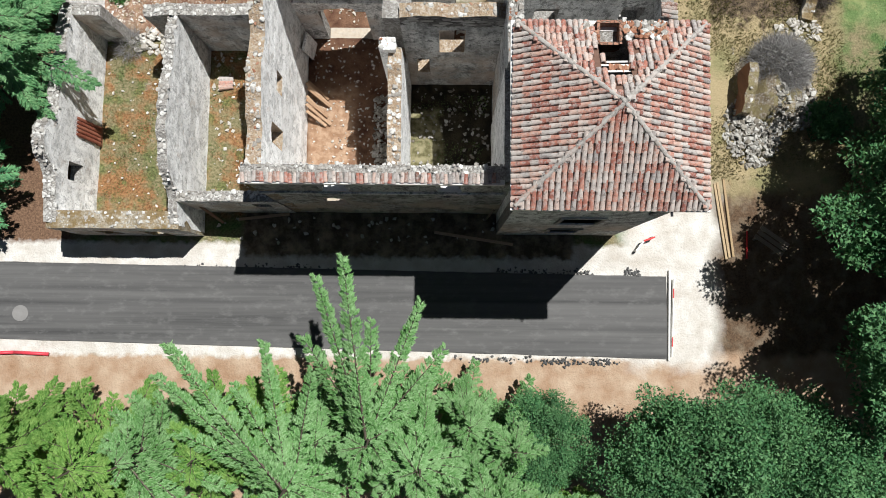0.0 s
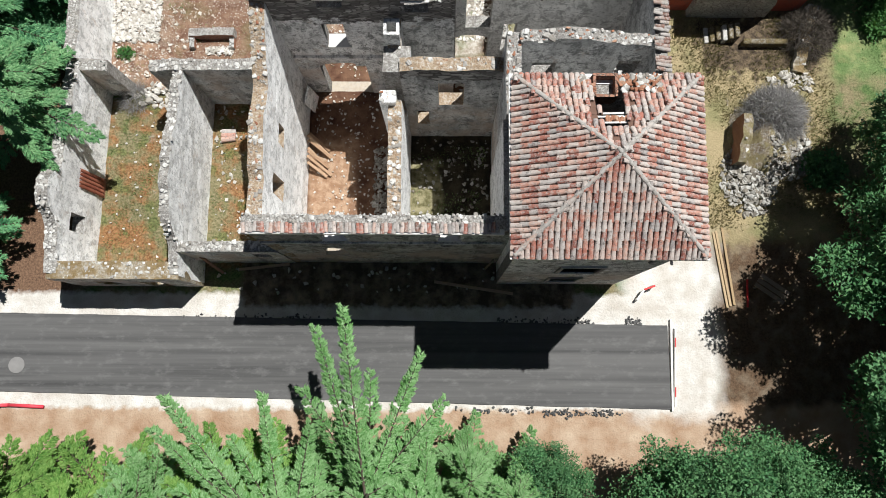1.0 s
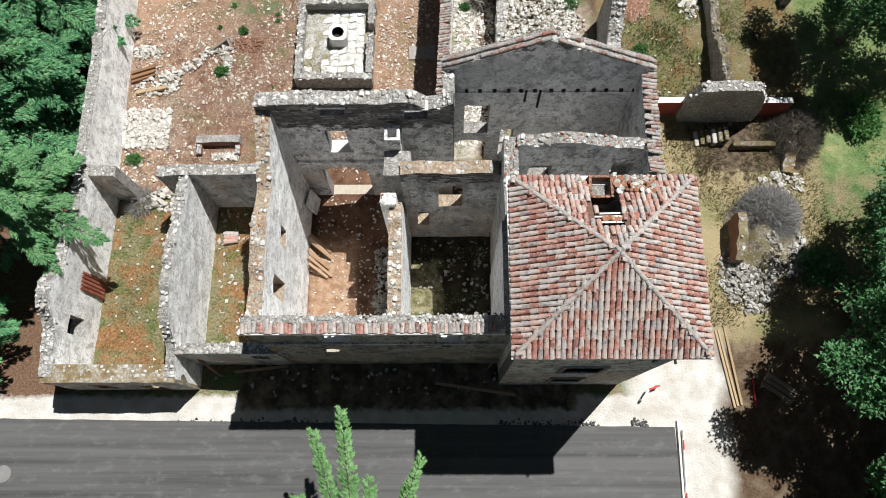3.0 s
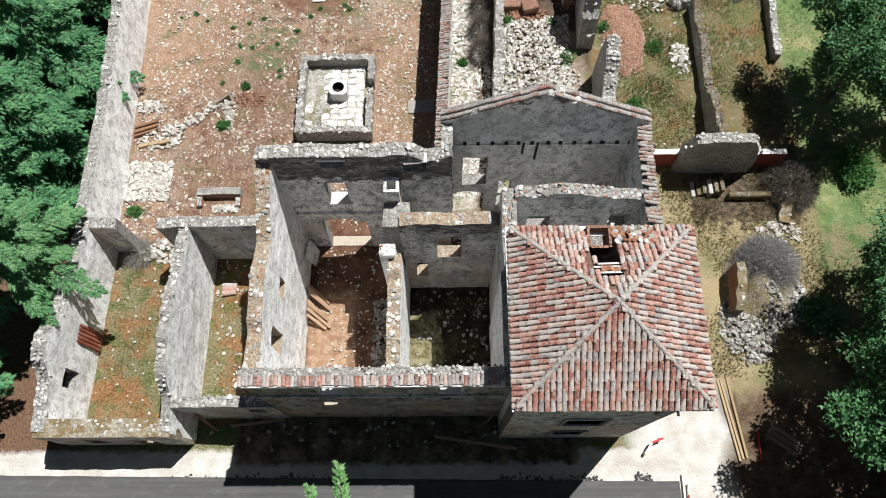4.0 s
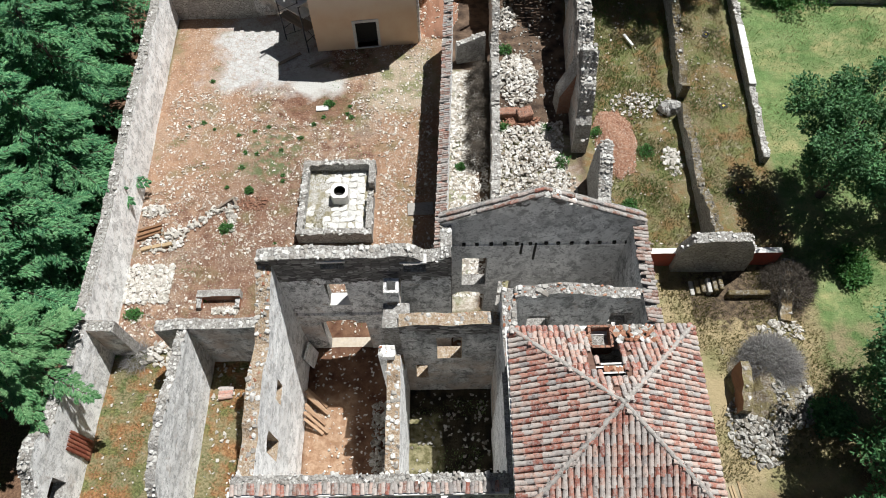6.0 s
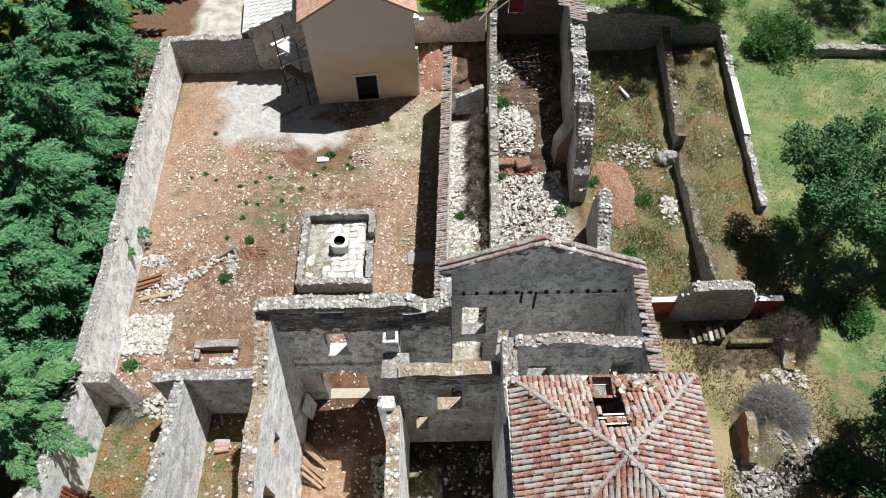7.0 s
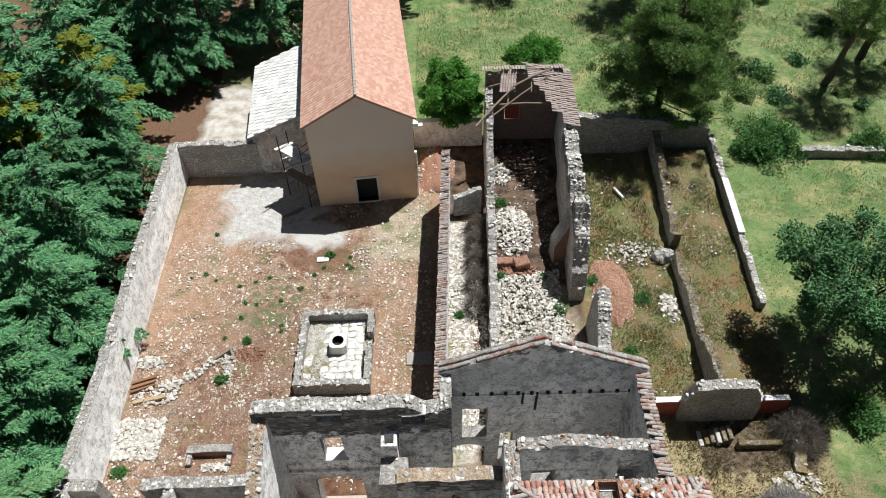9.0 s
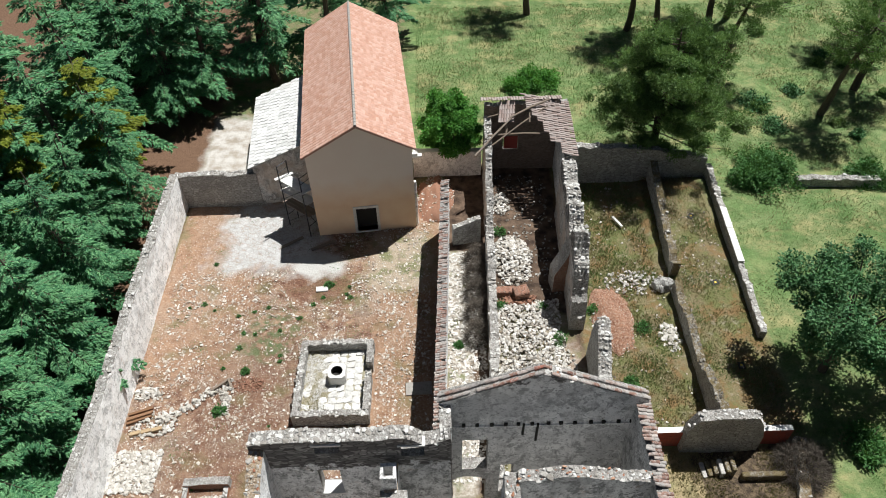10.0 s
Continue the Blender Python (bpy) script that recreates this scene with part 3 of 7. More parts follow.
def height_at(top, s):
    return float(np.interp(s, [p[0] for p in top], [p[1] for p in top])) if isinstance(top, (list, tuple)) else top


def masonry(name, p0, p1, thick, top, mats, openings=(), z0=-0.15, jag=0.12, rough=0.035, cell=0.4, seed=1, parent=None, label="", kind="structure", category="wall"):
    """A standing wall along p0-p1 (centre line) with a broken top and openings (s0, s1, z0, z1, arched) through it.
    mats: left face, right face, core."""
    a, b = Vector((*p0, 0)), Vector((*p1, 0))
    length = (b - a).length
    d = (b - a) / length
    nrm = Vector((-d.y, d.x, 0))
    zmax = max(p[1] for p in top) if isinstance(top, (list, tuple)) else top

    def line(end, cuts, step):
        cuts = sorted({0.0, end, *[c for c in cuts if 0 < c < end]})
        out = []
        for u, v in zip(cuts, cuts[1:]):
            n = max(1, round((v - u) / step))
            out += [u + (v - u) * k / n for k in range(n)]
        return out + [end]

    cs = [c for o in openings for c in o[:2]]
    for o in openings:
        if len(o) > 4 and o[4]:
            cs += list(np.linspace(o[0], o[1], 9)[1:-1])
    S = line(length, cs, cell)
    cz = [c for o in openings for c in o[2:4]]
    for o in openings:
        if len(o) > 4 and o[4]:
            rise = min((o[1] - o[0]) / 2, o[4])
            cz += [o[3] - rise + rise * math.sqrt(1 - u * u) for u in (0.25, 0.5, 0.75, 0.999)]
    Z = [z0 + q for q in line(zmax + jag - z0, [c - z0 for c in cz], cell)]
    tops = [height_at(top, s) + jag * noise.noise(Vector((s * 1.7 + seed * 9.1, seed * 3.3, 0))) * 1.6 for s in S]

    def is_open(s, z):
        for o in openings:
            if o[0] < s < o[1] and o[2] < z < o[3]:
                if len(o) > 4 and o[4]:
                    half = (o[1] - o[0]) / 2
                    rise = min(half, o[4])
                    u = (s - (o[0] + half)) / half
                    if z > o[3] - rise + rise * math.sqrt(max(0, 1 - u * u)):
                        continue
                return True
        return False

    keep = {}
    for i in range(len(S) - 1):
        for j in range(len(Z) - 1):
            sm = (S[i] + S[i + 1]) / 2
            zt = (min(Z[j + 1], tops[i]) + Z[j]) / 2
            if Z[j] < max(tops[i], tops[i + 1]) - 0.02 and not is_open(sm, min((Z[j] + Z[j + 1]) / 2, zt if zt > Z[j] else 99)):
                keep[i, j] = True
    index, verts, faces, slots = {}, [], [], []

    def vert(i, j, side):
        k = (i, j, side)
        if k not in index:
            s, z = S[i], min(Z[j], tops[i])
            p = a + d * s
            w = noise.noise(Vector((p.x * 1.3 + side * 7, p.y * 1.3, z * 1.3))) * rough + noise.noise(Vector((p.x * 4 + side * 5, p.y * 4, z * 4))) * rough * 0.5
            q = p + nrm * ((thick / 2 if side == 0 else -thick / 2) + w)
            index[k] = len(verts)
            verts.append((q.x, q.y, z))
        return index[k]

    def quad(vs, slot):
        vs = list(dict.fromkeys(vs))
        pts = {tuple(round(c, 5) for c in verts[v]) for v in vs}
        if len(pts) >= 3:
            faces.append(vs), slots.append(slot)

    for i, j in keep:
        A = [vert(i, j, 0), vert(i + 1, j, 0), vert(i + 1, j + 1, 0), vert(i, j + 1, 0)]
        B = [vert(i, j, 1), vert(i + 1, j, 1), vert(i + 1, j + 1, 1), vert(i, j + 1, 1)]
        quad(A[::-1], 0), quad(B, 1)
        for di, dj, e in ((-1, 0, (3, 0)), (1, 0, (1, 2)), (0, -1, (0, 1)), (0, 1, (2, 3))):
            if (i + di, j + dj) not in keep:
                quad((A[e[0]], A[e[1]], B[e[1]], B[e[0]]), 2)
    ob = adopt(new(name, mesh_of(name, verts, faces, mats, slots)), parent)
    if kind:
        tagged(ob, label, category, "", kind)
    elif label:
        tagged(ob, label)
    return ob


def cap(wall, p0, p1, thick, top, per=2.6, seed=1, shapes=None, size=1.0, skip=(), miss=0.1):
    """Loose stones and bricks bedded along a broken wall top."""
    rnd = random.Random(seed)
    a, b = Vector((*p0, 0)), Vector((*p1, 0))
    d = (b - a).normalized()
    nrm = Vector((-d.y, d.x, 0))
    length, s = (b - a).length, 0.1
    size *= 0.76
    rows = 3 if thick < 0.75 else 4
    while s < length - 0.05:
        for r in range(rows):
            if rnd.random() < miss or any(u < s < v for u, v in skip):
                continue
            off = (r - (rows - 1) / 2) * thick / rows + rnd.uniform(-0.06, 0.06)
            p = a + d * (s + rnd.uniform(-0.08, 0.08)) + nrm * off
            k = size * (0.6 + 0.95 * rnd.random() ** 1.6)
            z = height_at(top, s) + 0.12 * noise.noise(Vector((s * 1.7 + seed * 9.1, seed * 3.3, 0))) * 1.6
            me = rnd.choice(shapes or STONES)
            piece(me.name.split(".")[0], me, pose(p.x, p.y, z + rnd.uniform(-0.035, 0.03), rnd.uniform(-9, 9), rnd.uniform(-9, 9), math.degrees(math.atan2(d.y, d.x)) + rnd.uniform(-35, 35)) @ Matrix.Scale(k, 4), wall)
        s += size / per


def tile_mesh(name, material, length=0.42, r0=0.102, r1=0.072, seed=0):
    """A barrel tile: half a tapered pipe of burnt clay along +x, wide end first."""
    vs, fs, n = [], [], 5
    for x, r in ((0, r0), (length, r1)):
        for k in range(n + 1):
            g = math.pi * k / n
            vs.append((x, -r * math.cos(g), r * 0.8 * math.sin(g)))
        for k in range(n + 1):
            g = math.pi * k / n
            q = r - 0.016
            vs.append((x, -q * math.cos(g), q * 0.8 * math.sin(g)))
    m = n + 1
    for k in range(n):
        fs.append((k, k + 1, 2 * m + k + 1, 2 * m + k))
        fs.append((m + k + 1, m + k, 3 * m + k, 3 * m + k + 1))
        fs.append((k + 1, k, m + k, m + k + 1))
        fs.append((2 * m + k, 2 * m + k + 1, 3 * m + k + 1, 3 * m + k))
    return mesh_of(name, vs, fs, material)


TILE = tile_mesh("tile", M_TILE)
TILE_G = tile_mesh("tile", M_COPING)
TILE_V = np.array([v.co[:] for v in TILE.vertices])
TILE_F = [tuple(p.vertices) for p in TILE.polygons]


def tiles_joined(name, poses, parent, label="", material=None):
    vs, fs = [], []
    for k, m in enumerate(poses):
        r = np.array(m)
        vs.append(TILE_V @ r[:3, :3].T + r[:3, 3])
        fs += [tuple(i + k * len(TILE_V) for i in f) for f in TILE_F]
    ob = adopt(new(name, mesh_of(name, np.concatenate(vs), fs, material or M_TILES)), parent)
    return tagged(ob, label, "", "", "stuff")


def leaf_mesh(name, centres, dirs, ups, length, width, material):
    """Many small pointed leaves or needle sprays, given where each starts and how it lies."""
    n = len(centres)
    side = np.cross(dirs, ups)
    side /= np.linalg.norm(side, axis=1)[:, None] + 1e-9
    L, W = np.asarray(length)[:, None], np.asarray(width)[:, None]
    a = centres + side * W
    b = centres - side * W
    c = centres + dirs * L
    v = np.stack([a, b, c], 1).reshape(-1, 3)
    me = bpy.data.meshes.new(name)
    me.vertices.add(3 * n), me.loops.add(3 * n), me.polygons.add(n)
    me.vertices.foreach_set("co", v.astype(np.float32).ravel())
    me.loops.foreach_set("vertex_index", np.arange(3 * n, dtype=np.int32))
    me.polygons.foreach_set("loop_start", np.arange(0, 3 * n, 3, dtype=np.int32))
    me.polygons.foreach_set("loop_total", np.full(n, 3, dtype=np.int32))
    me.materials.append(material)
    me.update(calc_edges=True)
    return me


def unit(v):
    return v / (np.linalg.norm(v, axis=-1, keepdims=True) + 1e-9)



# ---- ground and road ----
def ground():
    """One sheet to the horizon, gently uneven round the ruin."""
    xs = sorted(set([-1500, -600, -250, -120, -80] + list(np.arange(-60, 61, 1.25)) + [80, 120, 250, 600, 1500]))
    ys = sorted(set([-1500, -600, -250, -120, -60] + list(np.arange(-40, 91, 1.25)) + [120, 180, 300, 600, 1500]))
    vs = []
    for y in ys:
        for x in xs:
            z = 0.10 * noise.noise(Vector((x * 0.31, y * 0.31, 0))) + 0.05 * noise.noise(Vector((x * 0.9, y * 0.9, 4)))
            if y < 5.0 and x < 14:
                z *= 0.15
            if -8 < x < 9 and 4.5 < y < 16.5:
                z = z * 0.5
            if x > 15.6 and 19 < y < 42:
                z += 0.35
            if -3.3 < y < 2.3 and x < 11.8:
                z = -0.05
            vs.append((x, y, z))
    n = len(xs)
    fs = [(j * n + i, j * n + i + 1, (j + 1) * n + i + 1, (j + 1) * n + i) for j in range(len(ys) - 1) for i in range(n - 1)]
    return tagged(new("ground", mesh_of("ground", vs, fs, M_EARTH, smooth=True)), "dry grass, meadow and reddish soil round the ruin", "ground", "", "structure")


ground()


def road():
    bm = bmesh.new()
    n = 90
    rows = []
    for k in range(n + 1):
        x = -60 + (11.35 + 60) * k / n
        yn = 1.41 + 0.0135 * (11.4 - x) + 0.035 * noise.noise(Vector((x * 1.3, 0, 0)))
        ysth = -2.82 + 0.020 * (11.4 - x) + 0.035 * noise.noise(Vector((x * 1.3, 5, 0)))
        rows.append([bm.verts.new((x, ysth - 0.03, -0.08)), bm.verts.new((x, ysth, 0.045)), bm.verts.new((x, (yn + ysth) / 2, 0.085)), bm.verts.new((x, yn, 0.045)), bm.verts.new((x, yn + 0.03, -0.08))])
    for p, q in zip(rows, rows[1:]):
        for k in range(4):
            bm.faces.new((p[k], q[k], q[k + 1], p[k + 1]))
    bm.faces.new(rows[-1])
    return tagged(part("road", bm, M_ASPHALT), "freshly laid dark asphalt strip with a square end", "road", "", "structure")


road()

# ---- main block ----
PW, GP, SW, TP = M_PLASTER, M_GREYPLASTER, M_STONEWALL, M_TOP
WALLS = {}


def wall(name, p0, p1, thick, top, mats, openings=(), label="", caps=True, seed=1, size=0.8, per=3.8, shapes=None, jag=0.12, miss=0.1, **more):
    w = masonry(name, p0, p1, thick, top, mats, openings, jag=jag, seed=seed, label=label, **more)
    if caps:
        cap(w, p0, p1, thick, top, per, seed, shapes, size, (), miss)
    WALLS[name] = w
    return w


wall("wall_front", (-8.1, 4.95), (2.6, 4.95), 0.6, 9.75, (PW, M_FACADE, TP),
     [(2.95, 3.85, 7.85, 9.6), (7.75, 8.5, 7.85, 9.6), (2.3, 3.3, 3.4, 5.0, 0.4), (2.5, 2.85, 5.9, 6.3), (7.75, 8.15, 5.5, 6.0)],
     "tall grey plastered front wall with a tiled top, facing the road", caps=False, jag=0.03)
wall("wall_west", (-7.8, 4.65), (-7.8, 14.5), 0.62, [(0, 9.2), (2.2, 9.0), (4.5, 9.5), (6, 8.9), (7.5, 9.6), (9.85, 10.3)], (SW, PW, M_TOPTAN),
     [(2.0, 2.9, 5.6, 7.6, 0.4), (4.4, 5.3, 5.9, 6.9)], "white plastered side wall with a broken stone top", seed=2, shapes=STONES + BRICKS[:2], miss=0.3)
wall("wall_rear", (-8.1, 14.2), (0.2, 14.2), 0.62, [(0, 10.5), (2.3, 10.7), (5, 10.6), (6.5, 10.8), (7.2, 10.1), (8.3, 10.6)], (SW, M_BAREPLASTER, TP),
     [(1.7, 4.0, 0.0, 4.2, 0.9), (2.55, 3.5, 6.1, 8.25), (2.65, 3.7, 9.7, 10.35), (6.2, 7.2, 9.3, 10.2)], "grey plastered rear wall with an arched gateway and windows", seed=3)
wall("wall_partition", (-2.36, 5.2), (-2.36, 13.9), 0.6, [(0, 6.9), (1.5, 7.2), (3.5, 7.3), (5.2, 7.6), (5.75, 7.6), (5.85, 4.2), (7.2, 4.2), (7.4, 8.2), (8.7, 8.6)], (PW, PW, M_TOPTAN), (),
     "white plastered partition wall with a ragged top", seed=4, miss=0.35)
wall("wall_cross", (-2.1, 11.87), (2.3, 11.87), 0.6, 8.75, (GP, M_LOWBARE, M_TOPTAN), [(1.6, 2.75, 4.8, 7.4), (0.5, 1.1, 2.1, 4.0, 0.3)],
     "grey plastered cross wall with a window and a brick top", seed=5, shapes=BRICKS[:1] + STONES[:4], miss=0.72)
wall("wall_hall_west", (0.0, 14.5), (0.0, 16.1), 0.5, [(0, 10.4), (1.6, 10.4)], (PW, GP, TP), (), "plastered side wall of the roofless hall", seed=6)
wall("wall_stair", (2.55, 9.3), (2.55, 12.6), 0.6, [(0, 9.8), (3.3, 10.2)], (GP, GP, TP), (), "grey plastered wall beside the tower", seed=7, shapes=BRICKS + STONES[:4])
wall("wall_tower_side", (2.45, 5.2), (2.45, 9.4), 0.5, 9.0, (PW, PW, TP), (), "white plastered inner wall against the tower", caps=False)
wall("wall_brick_top", (2.8, 12.35), (8.4, 12.35), 0.5, [(0, 10.3), (0.5, 10.35), (1.9, 10.7), (5.6, 9.9)], (GP, GP, TP), [(0.7, 1.7, 7.0, 8.4), (4.3, 5.2, 7.2, 8.6)],
     "grey plastered cross wall topped with crumbling bricks", seed=8, shapes=BRICKS + STONES[:5])
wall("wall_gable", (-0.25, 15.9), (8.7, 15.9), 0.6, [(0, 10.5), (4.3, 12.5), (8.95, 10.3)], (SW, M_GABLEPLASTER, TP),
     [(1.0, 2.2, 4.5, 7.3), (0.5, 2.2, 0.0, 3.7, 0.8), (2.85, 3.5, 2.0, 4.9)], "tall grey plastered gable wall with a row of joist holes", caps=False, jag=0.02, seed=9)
wall("wall_hall_east", (8.45, 9.7), (8.45, 16.2), 0.5, [(0, 9.8), (6.5, 10.1)], (GP, SW, TP), (), "grey plastered hall wall with a tiled coping", caps=False, jag=0.03, seed=10)

# ---- low house by the road ----
wall("wall_house_south", (-19.2, 3.75), (-12.85, 3.75), 0.85, 3.6, (PW, GP, M_MOSSTOP), [(1.6, 2.6, 0.9, 2.3), (3.9, 4.9, 0.0, 2.3)], "low house wall with a mossy stone top", seed=11, size=0.6, per=2.2, miss=0.5)
wall("wall_house_west", (-18.95, 3.6), (-18.75, 14.2), 0.6, [(0, 3.7), (2.4, 3.9), (3.2, 5.0), (4.4, 5.0), (5, 4.2), (10.6, 3.6)], (SW, PW, TP), [(2.2, 3.1, 1.6, 2.9)], "white house wall with a small window, below cedars", seed=12)
wall("wall_house_middle", (-13.06, 3.5), (-13.06, 13.6), 0.44, [(0, 3.6), (1.5, 3.8), (2.0, 4.7), (3.0, 5.2), (4.6, 5.5), (6.2, 5.4), (7.4, 5.0), (8.8, 4.9), (10.1, 4.6)], (SW, PW, TP), (), "broad white plastered wall with a ragged stone top", seed=13, size=0.75, per=3.2, jag=0.22)
wall("wall_court_south", (-12.9, 4.85), (-8.05, 4.85), 0.5, [(0, 3.9), (4.85, 4.1)], (SW, GP, TP), [(3.4, 4.2, 2.2, 3.2)], "low stone wall closing the side court", seed=14)
wall("wall_court_north", (-14.5, 13.6), (-8.05, 13.6), 0.55, [(0, 4.6), (6.45, 4.8)], (SW, GP, TP), (), "dark stone wall with a pale top", seed=15)
wall("wall_stub", (-18.6, 14.1), (-17.2, 14.1), 0.6, [(0, 3.6), (1.4, 3.3)], (SW, GP, TP), (), "broken wall stub beside the gap", seed=16)

# ---- yard walls ----
wall("wall_yard_west", (-18.95, 14.4), (-19.85, 40.4), 0.6, [(0, 3.6), (6, 3.3), (15, 3.4), (26, 3.2)], (SW, PW, TP), (), "long white rendered yard wall beside the cedars", seed=17, per=2.2)
wall("wall_yard_north", (-19.8, 40.4), (-13.7, 40.5), 0.55, 3.05, (SW, SW, TP), (), "dark rubble wall joining the church annex", seed=18)
wall("wall_corridor", (-0.35, 16.2), (0.45, 36.9), 0.5, [(0, 5.3), (20.7, 4.8)], (SW, PW, TP), (), "long wall with a clay tile coping", caps=False, jag=0.03, seed=19)
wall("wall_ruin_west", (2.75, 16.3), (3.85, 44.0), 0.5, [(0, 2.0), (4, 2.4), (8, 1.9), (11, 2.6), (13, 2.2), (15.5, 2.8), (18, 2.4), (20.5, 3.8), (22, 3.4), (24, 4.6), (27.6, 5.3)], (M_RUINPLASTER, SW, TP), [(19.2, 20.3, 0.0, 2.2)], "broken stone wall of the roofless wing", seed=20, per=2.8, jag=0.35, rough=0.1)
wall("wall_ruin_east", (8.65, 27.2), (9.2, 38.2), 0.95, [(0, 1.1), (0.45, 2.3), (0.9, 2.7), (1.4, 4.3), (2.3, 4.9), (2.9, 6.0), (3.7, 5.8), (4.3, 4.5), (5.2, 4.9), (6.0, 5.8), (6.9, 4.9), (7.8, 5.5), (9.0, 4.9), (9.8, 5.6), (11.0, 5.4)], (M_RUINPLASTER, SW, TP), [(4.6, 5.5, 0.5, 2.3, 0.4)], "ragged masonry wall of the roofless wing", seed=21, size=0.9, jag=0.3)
masonry("buttress", (7.45, 31.0), (8.5, 31.15), 1.1, [(0, 1.6), (0.5, 2.9), (1.05, 4.2)], (M_BRICKWALL, M_BRICKWALL, TP), [], jag=0.2, rough=0.06, cell=0.3, seed=67, parent=WALLS["wall_ruin_east"], label="stub of red brickwork", kind="")
wall("wall_pillar", (9.05, 21.0), (9.35, 25.2), 0.75, [(0, 2.9), (1.4, 3.3), (2.6, 4.3), (3.6, 4.6), (4.0, 3.6), (4.2, 2.4)], (SW, SW, TP), (), "freestanding chunk of rubble wall", seed=22, size=0.9)
wall("wall_terrace", (15.6, 19.5), (15.8, 30.2), 0.5, [(0, 2.0), (2.4, 1.8), (3.8, 1.3), (4.6, 1.0), (6.2, 1.1), (7.6, 1.4), (9.2, 0.8), (10.7, 1.2)], (SW, SW, M_TERRACETOP), (), "low terrace wall in dry grass beside a dark trench", seed=23, miss=0.45, jag=0.3, rough=0.05, shapes=DARKSTONES)
wall("wall_terrace_north", (15.98, 31.4), (16.7, 41.7), 0.55, [(0, 1.5), (1.0, 0.9), (1.8, 1.5), (3.6, 1.3), (5.4, 1.8), (8, 1.8), (10.3, 2.1)], (SW, SW, M_TERRACETOP), (), "tumbled terrace wall of loose stones", seed=24, per=2.6, miss=0.4, jag=0.3, rough=0.05, shapes=DARKSTONES[:5] + STONES[:3])
wall("wall_east", (20.15, 25.9), (21.3, 42.2), 0.4, [(0, 1.0), (16.3, 1.3)], (SW, SW, TP), (), "low dry-stone boundary wall of the meadow", seed=25)
wall("wall_north", (9.9, 42.0), (21.0, 42.3), 0.6, [(0, 3.7), (6, 3.2), (11, 2.0)], (SW, SW, TP), (), "stained stone wall below the pine", seed=26, per=2.4)
wall("wall_red_west", (8.9, 19.05), (13.7, 19.05), 0.35, 1.5, (M_REDWALL, M_REDWALL, M_WHITE), (), "low red painted wall", caps=False, jag=0.0)
wall("wall_red_east", (16.9, 19.0), (19.2, 19.0), 0.35, 1.5, (M_REDWALL, M_REDWALL, M_WHITE), (), "low red painted wall", caps=False, jag=0.0)
wall("wall_outhouse", (13.1, 18.75), (17.4, 18.75), 0.6, [(0, 2.3), (0.45, 3.4), (2.0, 3.6), (3.6, 3.4), (4.0, 2.6), (4.3, 1.4)], (SW, SW, TP), (), "freestanding rubble wall with a broken top", seed=27, size=0.7, miss=0.2, rough=0.06)

# ---- tile copings ----
def laid(p, along, up):
    """Pose of a tile whose wide end lies at p and which climbs along a direction, with its back towards up."""
    zx = Vector(along).normalized()
    yx = Vector(up).cross(zx).normalized()
    return Matrix.Translation(p) @ Matrix((zx, yx, zx.cross(yx))).transposed().to_4x4()


def coping_across(w, p0, p1, z0, z1, step, half, side, pitch, seed, scale=1.15, keep=1.0, second=True, red=0.12):
    """Tiles laid across a wall top, wide ends at one edge; side: +1 left of p0-p1, -1 right."""
    rnd = random.Random(seed)
    a, b = Vector((*p0, z0)), Vector((*p1, z1))
    d = (b - a)
    n = int(d.length / step)
    e = Vector((d.x, d.y, 0)).normalized()
    nrm = Vector((-e.y, e.x, 0)) * side
    back = []
    for k in range(n):
        if rnd.random() > keep:
            continue
        p = a + d * ((k + 0.5) / n) + e * rnd.uniform(-0.02, 0.02) + nrm * (half + rnd.uniform(-0.05, 0.03))
        up = -nrm + Vector((0, 0, pitch + rnd.uniform(-0.06, 0.06))) + e * rnd.uniform(-0.12, 0.12)
        piece("tile", TILE if rnd.random() < red else TILE_G, laid(p + Vector((0, 0, 0.02)), up, (0, 0, 1)) @ Matrix.Scale(scale, 4), w)
        if second and rnd.random() < 0.9:
            q = p - nrm * (0.31 * scale) + Vector((0, 0, 0.31 * scale * pitch + 0.05))
            back.append(laid(q, up + e * rnd.uniform(-0.15, 0.15), (0, 0, 1)) @ Matrix.Scale(scale, 4))
    if back:
        tiles_joined("tile_row", back, w, "", M_COPINGS)


def ledge(name, w, x0, x1, y0, y1, z0, z1, mat, label=""):
    bm = bmesh.new()
    box(bm, x0, x1, y0, y1, z0, z1, None, 0.015)
    return part(name, bm, mat, w, label)


wf = WALLS["wall_front"]
ledge("cornice", wf, -8.15, 2.15, 4.48, 4.70, 9.60, 9.80, M_WHITE, "white stone cornice under the tiles")
coping_across(wf, (-8.05, 4.95), (1.95, 4.95), 9.80, 9.80, 0.152, 0.42, -1, 0.25, 1, 0.95, red=0.45, second=False)
cap(wf, (-8.05, 5.12), (2.3, 5.12), 0.36, 9.78, 3.4, 31, STONES, 0.62, (), 0.25)
ledge("string_course", wf, -8.1, 2.3, 4.56, 4.66, 6.75, 6.95, M_GREYPLASTER)
ledge("window_sill", wf, -5.85, -4.75, 4.56, 5.2, 3.34, 3.44, M_DUSTSTONE, "worn pale sill")
